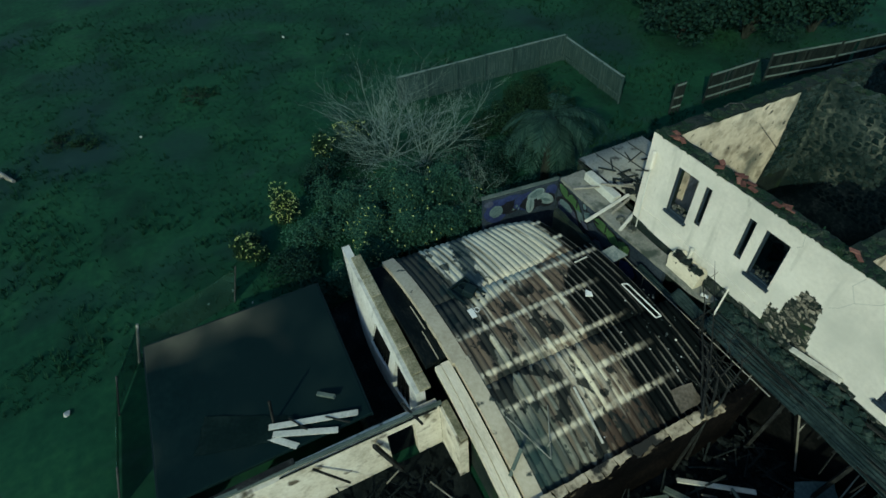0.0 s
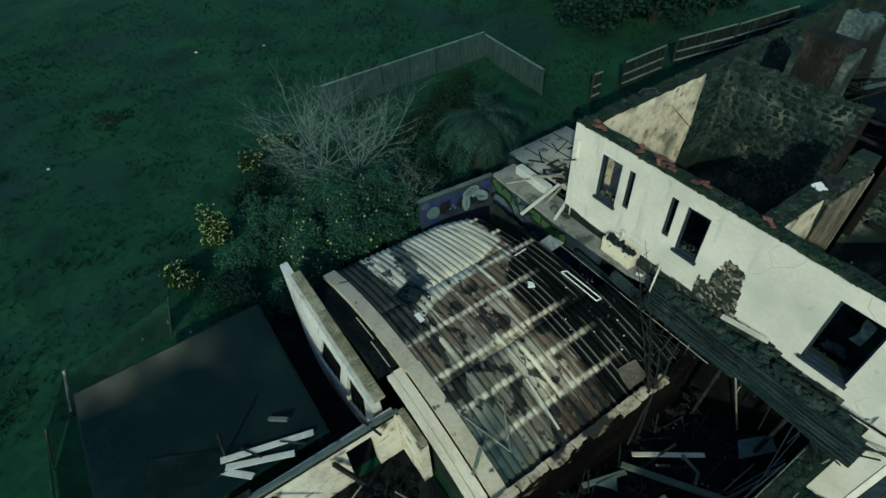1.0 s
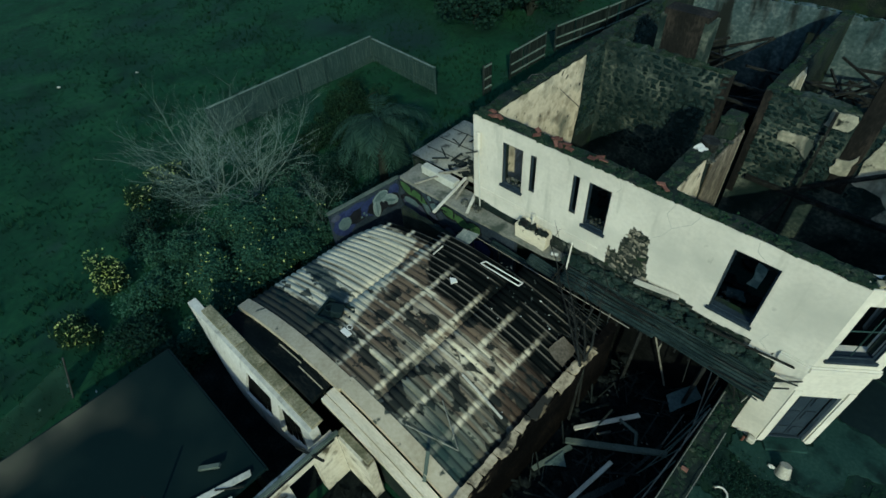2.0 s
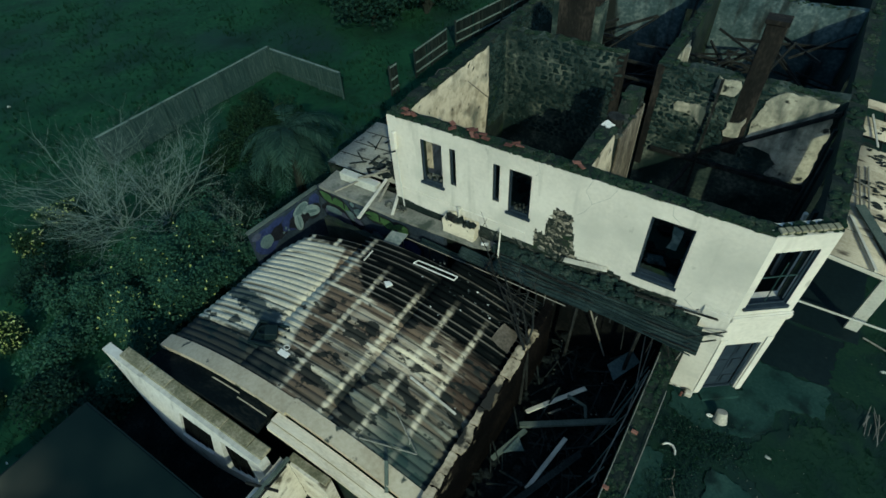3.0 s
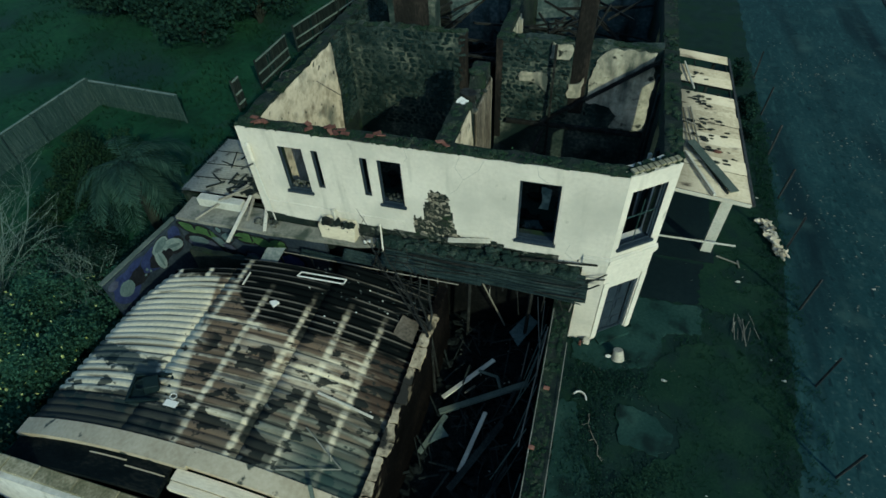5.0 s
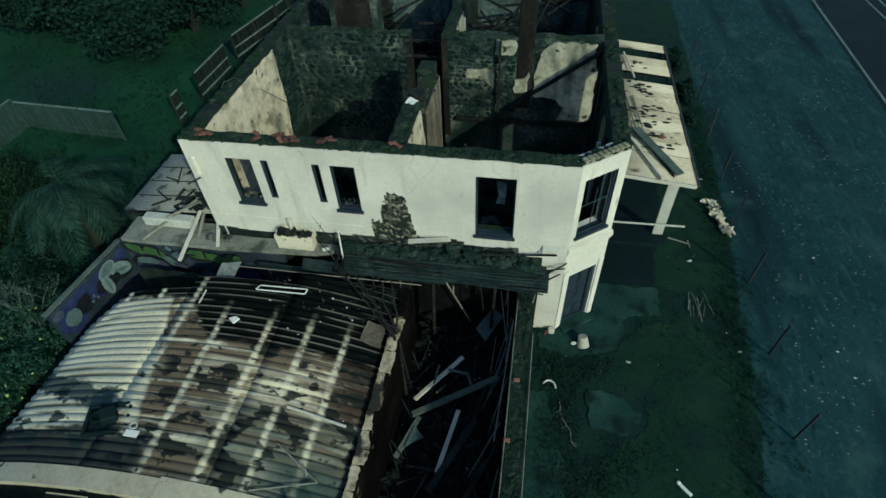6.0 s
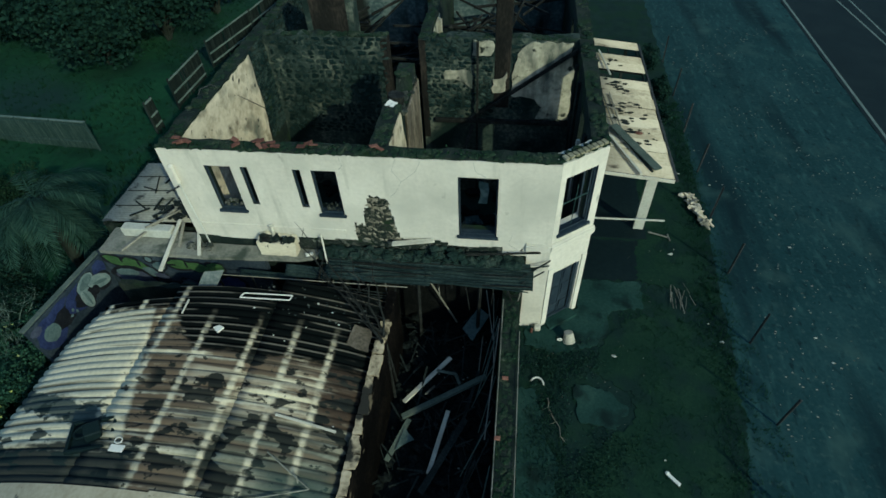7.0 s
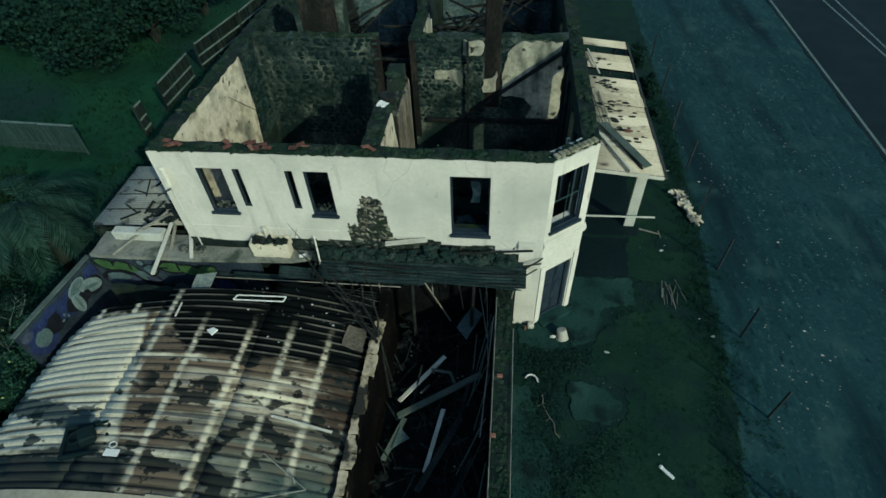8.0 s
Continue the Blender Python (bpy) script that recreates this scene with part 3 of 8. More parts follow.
def build_corner():
    hole = [(0.20, 1.36, 4.62, 6.80), (0.27, 1.38, 0.12, 2.80)]
    wall = single("wall_corner", wall_bm(CH_A, CH_B, 0.5, 0, H - 0.03, hole, rag=0.05), RENDER_W, (12.5, 0.5, 0), "white rendered splayed corner wall with window above a door", "wall", kind="structure")
    for z0, z1, out in ((3.95, 4.05, 0.05), (4.05, 4.24, 0.09), (4.24, 4.30, 0.05)):
        bm = bmesh.new()
        beam(bm, on_chamfer(-0.04, -out / 2, (z0 + z1) / 2), on_chamfer(1.70, -out / 2, (z0 + z1) / 2), out, z1 - z0, bevel=0.012)
        part("string_course", bm, RENDER_W, wall, "white rendered string course")
        bm = bmesh.new()
        box(bm, 11.05, 11.81, -out, -0.001, z0, z1, bevel=0.012)
        part("string_course", bm, RENDER_W, wall, "white rendered string course")
    # pier strips each side of the door
    for s in (0.12, 1.53):
        bm = bmesh.new()
        ragged(bm, [on_chamfer(s - 0.1, -0.002, 0.1), on_chamfer(s + 0.1, -0.002, 0.1), on_chamfer(s + 0.1, -0.002, 3.1), on_chamfer(s - 0.1, -0.002, 3.1)], -CH_N, 0.04, 0, 5)
        part("pilaster", bm, RENDER_W, wall)
    p, q = on_chamfer(0, 0, 0), on_chamfer(1.656, 0, 0)
    top_rubble(wall, p, q, 0.5, H, 60)
    bm = bmesh.new()
    for i in range(9):
        beam(bm, on_chamfer(0.1 + i * 0.17, 0.12, H + 0.05), on_chamfer(0.24 + i * 0.17, 0.12, H + 0.05 + random.uniform(-0.02, 0.03)), 0.2, 0.07, bevel=0.012)
    tagged(part("capping_bricks", bm, CAP, wall, "loose mossy capping bricks"), kind="stuff")
    window("window_6", on_chamfer, *hole[0], "corner sash window with broken panes and dark sill", bars=1, dangling=True)
    door = thing("door_1", on_chamfer(0.8, 0.2, 0.05), "dark navy boarded double door in the splayed corner", "door", kind="structure")
    part("door_frame", frame_bm(on_chamfer, 0.28, 1.37, 0.13, 2.79, 0.08, 0.12), NAVY, door)
    for a, b in ((0.37, 0.815), (0.835, 1.28)):
        bm = bmesh.new()
        ragged(bm, [on_chamfer(a, 0.17, 0.2), on_chamfer(b, 0.17, 0.2), on_chamfer(b, 0.17, 2.7), on_chamfer(a, 0.17, 2.7)], CH_N, 0.045, 0, 5)
        leaf = part("door_leaf", bm, NAVY, door)
        for z in (0.6, 1.5, 2.3):
            bm = bmesh.new()
            beam(bm, on_chamfer(a + 0.07, 0.14, z), on_chamfer(b - 0.07, 0.14, z), 0.02, 0.5 if z != 0.6 else 0.4)
            part("panel", bm, NAVY, leaf)
    bm = bmesh.new()
    beam(bm, on_chamfer(0.2, 0.0, 0.09), on_chamfer(1.45, 0.0, 0.09), 0.7, 0.14, bevel=0.02)
    single("door_step", bm, CONCRETE, on_chamfer(0.8, 0, 0.02), "worn grey concrete doorstep", "step")


build_corner()


BROWNPL = material("brown_plaster", [(0.05, 0.046, 0.036), (0.12, 0.106, 0.080), (0.25, 0.225, 0.17)], 1.4, 8, 0.9, 0.3, stretch=(1.2, 1.2, 0.55), contrast=0.6)


def build_inner():
    west = single("wall_west", wall_bm((0, 30), (0, 0.5), 0.5, 0, H, rag=0.08), MORTAR, (0.25, 12, 0), "rubble stone side wall with a mossy broken top", "wall", kind="structure")
    top_rubble(west, (0, 30), (0, 0.5), 0.5, H, 520)
    bm = bmesh.new()
    ragged(bm, [(0.5, 0.52, 3.4), (0.5, 5.78, 3.4), (0.5, 6.02, 5.2), (0.5, 6.02, 7.25), (0.5, 0.52, 7.30)], (1, 0, 0), 0.035, 0.04, 0.22)
    part("plaster", bm, PLASTER, west, "stained cream plaster")
    stones_on(west, (6.0, 7.45), (3.6, 7.35), lambda s, z: ((0.49, s, z), Vector((1, 0, 0))), 150, DARKSTONE, size=(0.11, 0.21), fill=0.46)
    stones_on(west, (8.0, 12.0), (6.2, 7.35), lambda s, z: ((0.49, s, z), Vector((1, 0, 0))), 80, DARKSTONE, size=(0.12, 0.22), fill=0.46)

    openings = [(2.2, 3.2, 4.6, 6.7), (5.4, 6.4, 4.3, 6.7), (9.2, 10.2, 4.6, 6.7)]
    east = single("wall_east", wall_bm((13.15, 1.0), (13.15, 30), 0.5, 0, H, openings, rag=0.08), MORTAR, (12.9, 12, 0), "rubble stone side wall above the verandah with empty windows", "wall", kind="structure")
    top_rubble(east, (13.15, 1.0), (13.15, 30), 0.5, H, 520)

    back = single("wall_cross_1", wall_bm((0.5, 7.5), (5.45, 7.5), 0.45, 0, H, rag=0.10), POINTING, (3, 7.7, 0), "bare rubble stone cross wall, sooty, with a broken top", "wall", kind="structure")
    top_rubble(back, (0.5, 7.5), (5.45, 7.5), 0.45, H, 160)
    stones_on(back, (0.6, 5.2), (3.2, 7.35), lambda s, z: ((s, 7.51, z), Vector((0, -1, 0))), 300, DARKSTONE, size=(0.15, 0.30), fill=0.41)
    bm = bmesh.new()
    box(bm, 5.2, 5.47, 7.47, 7.96, 2.0, 7.3, bevel=0.02)
    part("door_jamb", bm, CHIM, back, "scorched brown plaster jamb")

    back2 = single("wall_cross_2", wall_bm((6.7, 7.5), (12.65, 7.5), 0.45, 0, H, rag=0.10), POINTING, (9.5, 7.7, 0), "rubble stone cross wall with remains of cream plaster", "wall", kind="structure")
    top_rubble(back2, (6.7, 7.5), (12.65, 7.5), 0.45, H, 190)
    for outline in (((10.25, 5.1), (10.3, 6.2), (10.55, 7.0), (10.9, 7.25), (12.4, 7.25), (12.6, 6.0), (12.6, 4.1), (11.3, 4.1), (11.55, 4.65), (11.2, 4.95)), ((8.75, 6.75), (8.8, 7.3), (9.5, 7.3), (9.55, 6.9), (9.3, 6.7)), ((7.6, 5.75), (7.7, 6.15), (8.7, 6.1), (8.75, 5.4), (8.2, 5.7)), ((9.5, 5.2), (9.55, 5.75), (9.9, 5.8), (10.05, 6.1), (10.05, 5.3))):
        bm = bmesh.new()
        ragged(bm, [(x, 7.5, z) for x, z in outline], (0, -1, 0), 0.085, 0.06, 0.2)
        part("plaster", bm, PLASTER_C, back2, "remains of stained cream plaster")
    stones_on(back2, (6.8, 10.6), (3.9, 7.35), lambda s, z: ((s, 7.51, z), Vector((0, -1, 0))), 290, DARKSTONE, size=(0.14, 0.28), keep=lambda s, z: not 9.5 < s < 10.2, fill=0.41)
    bm = bmesh.new()
    box(bm, 6.68, 6.95, 7.46, 7.97, 3.0, 7.3, bevel=0.02)
    part("door_jamb", bm, CHIM, back2, "scorched red-brown jamb")

    hall = single("wall_hall", wall_bm((7.1, 7.97), (7.1, 15.7), 0.4, 0, H, rag=0.12), MORTAR, (6.9, 12, 0), "rubble stone hall wall with a broken top", "wall", kind="structure")
    top_rubble(hall, (7.1, 7.97), (7.1, 15.7), 0.4, H, 120)
    bm = bmesh.new()
    ragged(bm, [(7.1, 8.1, 3.4), (7.1, 10.9, 3.4), (7.1, 11.2, 5.6), (7.1, 10.4, 7.1), (7.1, 8.1, 7.15)], (1, 0, 0), 0.035, 0.05, 0.22)
    part("plaster", bm, PLASTER_C, hall, "streaked cream plaster on the hall wall")
    far = single("wall_cross_3", wall_bm((0.5, 15.7), (12.65, 15.7), 0.4, 0, H - 0.2, [(5.2, 6.3, 0, 6.2)], rag=0.1), PLASTER_B, (6.5, 15.9, 0), "blue-grey plastered cross wall stained with soot", "wall", kind="structure")
    top_rubble(far, (0.5, 15.7), (12.65, 15.7), 0.4, H - 0.2, 160)
    single("wall_north", wall_bm((12.65, 30), (0.5, 30), 0.4, 0, H, rag=0.1), MORTAR, (6.5, 30, 0), "rubble stone end wall", "wall", kind="structure")

    def ridge(s):
        return H + 0.02 - (0.55 if 2.3 < s < 4.0 else 0.0)
    div = single("wall_divider", wall_bm((6.9, 0.5), (6.9, 5.4), 0.55, 0, H, rag=0.06, top=ridge), MORTAR, (6.6, 3, 0), "short dividing wall with cream plaster and a chimney breast", "wall", kind="structure")
    top_rubble(div, (6.9, 0.5), (6.9, 5.4), 0.55, H, 130, top=ridge)
    bm = bmesh.new()
    ragged(bm, [(6.9, 0.52, 3.0), (6.9, 3.3, 3.0), (6.9, 2.9, 5.0), (6.9, 2.4, 7.3), (6.9, 0.52, 7.3)], (1, 0, 0), 0.035, 0.04, 0.25)
    part("plaster", bm, PLASTER, div, "cream plaster streaked brown")
    bm = bmesh.new()
    box(bm, 6.9, 7.0, 3.0, 5.2, 0, 6.85, bevel=0.03)
    part("chimney_breast", bm, BROWNPL, div, "scorched brown plastered chimney breast")
    bm = bmesh.new()
    for _ in range(46):
        blob(bm, (random.uniform(6.4, 6.98), random.uniform(2.3, 5.2), random.uniform(6.75, 7.15)), random.uniform(0.06, 0.17), (1, 1, 0.7), 0.4)
    tagged(part("broken_top", bm, STONE, div, "broken stones of the wall top"), kind="stuff")
    bm = bmesh.new()
    ragged(bm, [(6.42, 2.60, 7.42), (6.74, 2.50, 7.38), (6.80, 2.74, 7.42), (6.50, 2.86, 7.46)], (0.05, -0.25, 1), 0.02, 0.03, 0.12)
    single("white_sheet", bm, WHITE, (6.6, 2.7, 7.2), "bent white metal sheet on the wall top", "metal sheet")

    bm = bmesh.new()
    beam(bm, (6.97, 5.30, 2.0), (6.98, 5.28, 6.9), 0.05, 0.06, rag=0.05)
    part("corner_board", bm, TIMBER, div, "pale upright corner board")
    bm = bmesh.new()
    rod(bm, (6.55, 3.35, 6.86), (6.62, 3.38, 7.36), 0.27, 0.27, 14)
    single("burnt_drum", bm, CHAR, (6.58, 3.36, 6.85), "burnt black metal drum on the broken wall top", "drum")
    # chimneys above the cross walls
    c1 = thing("chimney", (3.2, 8.3, 0), "sooty brown brick chimney behind the cross wall", "chimney")
    bm = bmesh.new()
    box(bm, 2.35, 4.05, 7.96, 8.7, 0, 8.9, bevel=0.02)
    part("flue", bm, CHIM, c1)
    for x0, x1 in ((2.25, 2.5), (3.9, 4.15)):
        bm = bmesh.new()
        box(bm, x0, x1, 7.955, 8.72, 6.0, 8.7, bevel=0.02)
        part("plaster_edge", bm, POINTING, c1, "remains of grey plaster")
    c2 = thing("chimney", (9.9, 7.4, 0), "narrow scorched brown chimney column on the cross wall", "chimney")
    bm = bmesh.new()
    box(bm, 9.58, 10.2, 7.475, 7.98, 4.5, 9.3, bevel=0.03)
    part("flue", bm, CHIM, c2)
    bm = bmesh.new()
    box(bm, 9.52, 10.24, 7.41, 8.02, 9.3, 9.45, bevel=0.02)
    part("cap", bm, CHIM, c2)

    bm = bmesh.new()
    box(bm, 0.5, 12.65, 0.5, 30, -0.02, 0.10)
    single("floor", bm, SOIL, (6.5, 12, 0), "black ash and rubble covered ground floor", "floor", kind="structure")


build_inner()


# ---- shed with the barrel roof in front of the building ----
def arch(x):
    return 3.60 - 0.041 * (x - 2.3) ** 2


def roof_material():
    m = material("stained_shaded_fibro", [(0.50, 0.465, 0.335), (0.62, 0.575, 0.415), (0.70, 0.655, 0.485)], 0.8, 9, 0.9, 0.12, gloss=0.0)
    n, l = m.node_tree.nodes, m.node_tree.links
    b = n["Principled BSDF"]
    geo = n.new("ShaderNodeNewGeometry")
    sep = n.new("ShaderNodeSeparateXYZ")
    l.new(geo.outputs["Position"], sep.inputs[0])

    def math_(op, a, c=None, d=None):
        q = n.new("ShaderNodeMath")
        q.operation = op
        for i, v in enumerate((a, c, d)):
            if v is None:
                continue
            if isinstance(v, (int, float)):
                q.inputs[i].default_value = v
            else:
                l.new(v, q.inputs[i])
        return q.outputs[0]

    def ramp_(v, lo, hi):
        q = n.new("ShaderNodeMapRange")
        q.interpolation_type = "SMOOTHSTEP"
        q.inputs["From Min"].default_value, q.inputs["From Max"].default_value = lo, hi
        l.new(v, q.inputs["Value"])
        return q.outputs[0]

    def noise_(scale, detail=6.0, stretch=(1, 1, 1), shift=0.0):
        mp = n.new("ShaderNodeMapping")
        mp.inputs["Scale"].default_value = stretch
        mp.inputs["Location"].default_value = (shift, shift, 0)
        l.new(geo.outputs["Position"], mp.inputs[0])
        t = n.new("ShaderNodeTexNoise")
        t.inputs["Scale"].default_value, t.inputs["Detail"].default_value = scale, detail
        l.new(mp.outputs[0], t.inputs["Vector"])
        return t.outputs[0]

    def lay(tone, mask):
        src = b.inputs["Base Color"].links[0].from_socket
        mx = n.new("ShaderNodeMix")
        mx.data_type = "RGBA"
        l.new(mask, mx.inputs["Factor"])
        l.new(src, mx.inputs["A"])
        mx.inputs["B"].default_value = (*tone, 1)
        l.new(mx.outputs["Result"], b.inputs["Base Color"])

    x, y = sep.outputs[0], sep.outputs[1]
    wob = math_("MULTIPLY_ADD", noise_(1.1), 1.8, -0.9)
    fine = math_("MULTIPLY_ADD", noise_(4.5, 5, (0.7, 1.3, 1), 3.0), 1.6, -0.8)
    streak = math_("MULTIPLY_ADD", noise_(1.0, 5, (0.35, 2.6, 1), 4.0), 1.6, -0.8)
    sheet = math_("MULTIPLY_ADD", noise_(1.0, 3, (0.22, 4.2, 1), 15.0), 2.0, -1.0)
    xw, yw = math_("ADD", x, math_("MULTIPLY", wob, 0.8)), math_("ADD", y, math_("MULTIPLY", wob, 0.6))

    def both(*masks):
        out = masks[0]
        for one in masks[1:]:
            out = math_("MULTIPLY", out, one)
        return out

    # strips kept clean where the purlins run
    near = None
    for at in (-2.2, -0.8, 0.55, 1.86, 3.33, 4.5, 5.6):
        gap = math_("ABSOLUTE", math_("SUBTRACT", x, at))
        near = gap if near is None else math_("MINIMUM", near, gap)
    strip = math_("SUBTRACT", 1.0, ramp_(math_("ADD", near, math_("MULTIPLY", fine, 0.05)), 0.03, 0.15))
    strip = both(strip, ramp_(noise_(1.7, 4, (1, 1, 1), 9.0), 0.30, 0.44))
    dirty = math_("SUBTRACT", 1.0, math_("MULTIPLY", strip, 0.85))
    crest = math_("ABSOLUTE", math_("SUBTRACT", math_("FRACT", math_("MULTIPLY_ADD", y, 1 / CORR, 8.25 / CORR)), 0.5))
    # rust-brown fire stain beyond the first lap, washed out along single sheets
    lap = math_("ADD", math_("MULTIPLY_ADD", y, 0.33, x), math_("MULTIPLY", fine, 0.10))
    rust = both(ramp_(lap, -1.28, -1.10), ramp_(math_("ADD", math_("ADD", sheet, math_("MULTIPLY", wob, 0.5)), math_("MULTIPLY", fine, 0.25)), -0.42, 0.0))
    lay((0.100, 0.070, 0.046), both(rust, dirty, math_("ADD", 0.93, 0.0)))
    brown = both(ramp_(math_("ADD", x, math_("MULTIPLY", wob, 0.5)), 5.35, 5.75), ramp_(y, -6.15, -5.95))
    lay((0.046, 0.034, 0.025), both(brown, dirty, math_("ADD", 0.9, 0.0)))
    # warm pale wash left between the stains
    wash = both(ramp_(streak, 0.02, 0.22), ramp_(x, 1.6, 2.4), ramp_(y, -4.3, -4.9))
    lay((0.46, 0.42, 0.31), both(wash, math_("ADD", 0.62, 0.0)))
    # grey-green grime below the torn lap
    grime = both(ramp_(math_("ADD", y, math_("MULTIPLY", fine, 0.15)), -5.9, -6.25), ramp_(xw, 2.0, 3.6), ramp_(sheet, 0.55, -0.35))
    lay((0.095, 0.120, 0.098), both(grime, dirty, math_("ADD", 0.74, 0.0)))
    # blackened holes and scorch spots
    spots = ramp_(noise_(1.5, 7, (0.8, 1.3, 1), 2.0), 0.545, 0.57)
    lay((0.016, 0.020, 0.019), both(spots, dirty, ramp_(x, 0.6, 1.2), math_("ADD", 0.95, 0.0)))
    spots2 = ramp_(noise_(3.6, 4, (0.8, 1.4, 1), 6.0), 0.625, 0.655)
    lay((0.026, 0.028, 0.024), both(spots2, ramp_(x, -0.6, 0.4), math_("ADD", 0.9, 0.0)))
    # dirt held in single corrugations
    lines = both(ramp_(noise_(1.0, 4, (0.16, 6.5, 1), 15.0), 0.50, 0.60), ramp_(crest, 0.12, 0.40))
    lay((0.030, 0.031, 0.026), both(lines, math_("ADD", 0.8, 0.0)))
    # soot at the building end, with pale lines along the corrugation crests
    edge = math_("ADD", math_("ADD", y, math_("MULTIPLY", ramp_(x, 0.1, 1.9), 1.42)), math_("ADD", math_("MULTIPLY", fine, 0.22), math_("MULTIPLY", sheet, 0.20)))
    soot = ramp_(edge, -2.95, -2.72)
    keep = both(strip, ramp_(edge, -1.4, -2.7))
    lay((0.0045, 0.006, 0.006), both(soot, math_("SUBTRACT", 1.0, keep)))
    ridge = both(ramp_(crest, 0.16, 0.05), soot, ramp_(noise_(1.0, 4, (0.5, 3.2, 1), 31.0), 0.40, 0.55))
    lay((0.20, 0.185, 0.15), both(ridge, math_("ADD", 0.7, 0.0)))
    # painted tree shade: black beside the flashing, teal wedge and patches on pale sheets
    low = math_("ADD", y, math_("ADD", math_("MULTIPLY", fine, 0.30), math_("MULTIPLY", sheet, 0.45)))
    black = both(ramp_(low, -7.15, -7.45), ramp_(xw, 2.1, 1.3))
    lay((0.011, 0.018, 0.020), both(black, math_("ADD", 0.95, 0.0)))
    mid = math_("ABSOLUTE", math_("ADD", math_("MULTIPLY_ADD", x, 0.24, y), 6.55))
    wedge_shade = both(ramp_(math_("ADD", mid, math_("MULTIPLY", fine, 0.32)), 0.36, 0.25), ramp_(math_("ADD", x, math_("MULTIPLY", fine, 0.3)), 0.2, -0.1))
    lay((0.030, 0.052, 0.054), both(wedge_shade, math_("ADD", 0.9, 0.0)))
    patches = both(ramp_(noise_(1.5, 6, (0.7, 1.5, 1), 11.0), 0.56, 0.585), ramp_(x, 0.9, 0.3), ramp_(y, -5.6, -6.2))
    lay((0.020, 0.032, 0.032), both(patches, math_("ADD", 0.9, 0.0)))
    # green-grey tree shade painted over the low corner
    moss = both(ramp_(yw, -6.9, -7.6), ramp_(xw, 4.2, 5.4))
    lay((0.034, 0.060, 0.056), both(moss, math_("ADD", 0.75, 0.0)))
    return m


CORR = 0.235
STAINED_SHADED = roof_material()


def build_shed():
    shed = thing("shed", (2.0, -5.0, 0), "burnt shed with a curved corrugated roof in front of the ruin", "shed")
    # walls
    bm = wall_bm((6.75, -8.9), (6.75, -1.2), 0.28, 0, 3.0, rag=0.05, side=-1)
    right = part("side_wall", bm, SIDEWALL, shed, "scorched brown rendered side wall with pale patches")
    y = -8.8
    while y < -1.4:
        e = y + random.uniform(0.35, 0.8)
        if y < -3.6 or random.random() < 0.45:
            bm = bmesh.new()
            wide = random.uniform(0.24, 0.34)
            ragged(bm, [(6.76, y, 2.97), (6.76 + wide, y + 0.02, 2.97), (6.76 + wide * random.uniform(0.6, 1.2), e - 0.03, 2.97), (6.76, e - 0.03, 2.97)], (0, 0, 1), 0.06, 0.022, 0.09)
            part("capping_block", bm, CAPW, right, "pale cracked mortar capping")
        y = e
    part("eave_wall", wall_bm((-3.1, -8.9), (-3.1, -2.6), 0.25, 0, 2.2, side=-1), MORTAR, shed)
    part("rear_wall", wall_bm((-2.85, -1.35), (6.75, -1.35), 0.2, 0, 2.5, rag=0.1), MORTAR, shed)
    part("street_wall", wall_bm((-2.85, -8.9), (6.75, -8.9), 0.2, 0, 2.3), MORTAR, shed)
    # sheets: three along the curve, ten across
    pitch = CORR
    edges = [-3.25, 0.25, 3.6, 6.72]
    def eave(y):
        return -3.55 + 0.075 * (y + 8.3) + 0.55 * max(0.0, y + 3.75)
    y0, runs = -8.25, ((4,) * 6, (4,) * 6 + (2,), (4,) * 7)
    for k in range(3):
        count = len(runs[k])
        for c in range(count):
            a = y0 + 4 * pitch * c
            w = (runs[k][c] + 0.5) * pitch
            xa, xb = edges[k] - 0.04 * (k > 0), edges[k + 1]
            lift = 0.012 * (c % 2) + 0.009 * (k == 1)
            tilt = random.uniform(-0.006, 0.012)

            def at(s, v, h, xa=xa, xb=xb, k=k, a=a, lift=lift, tilt=tilt):
                e0 = eave(a + v) if k == 0 else xa
                x = e0 + (xb - e0) * s / (xb - xa)
                slope = -0.082 * (x - 2.3)
                nn = Vector((-slope, 0, 1)).normalized()
                return Vector((x, a + v, arch(x) + lift + tilt * v)) + nn * h
            bm = bmesh.new()
            corrugated(bm, at, xb - xa, w, pitch, pitch * 0.125, 0.008, steps=9, per=8, crest=True)
            part("roof_sheet", bm, STAINED_SHADED, shed, "curved corrugated roof sheet, rust-brown and sooty", smooth=True)
    # street-end flashing along the curve, in two widths
    def strip(name, xs, ya, yb, up, mat, label):
        bm = bmesh.new()
        rows = []
        for x in xs:
            z = arch(x) + up
            rows.append([bm.verts.new((x, ya, z)), bm.verts.new((x, yb, z)), bm.verts.new((x, yb, z - 0.09)), bm.verts.new((x, ya, z - 0.22))])
        for p, q in zip(rows, rows[1:]):
            for i in range(4):
                j = (i + 1) % 4
                bm.faces.new([p[i], q[i], q[j], p[j]])
        bm.faces.new(rows[0])
        bm.faces.new(rows[-1][::-1])
        part(name, bm, mat, shed, label)
    strip("flashing", [-3.72 + i * 0.42 for i in range(16)], -8.72, -8.24, 0.06, FLASHING, "wide cream metal flashing")
    strip("flashing", [2.55 + i * 0.42 for i in range(11)], -8.66, -8.2, 0.075, FLASHING, "wide cream metal flashing")
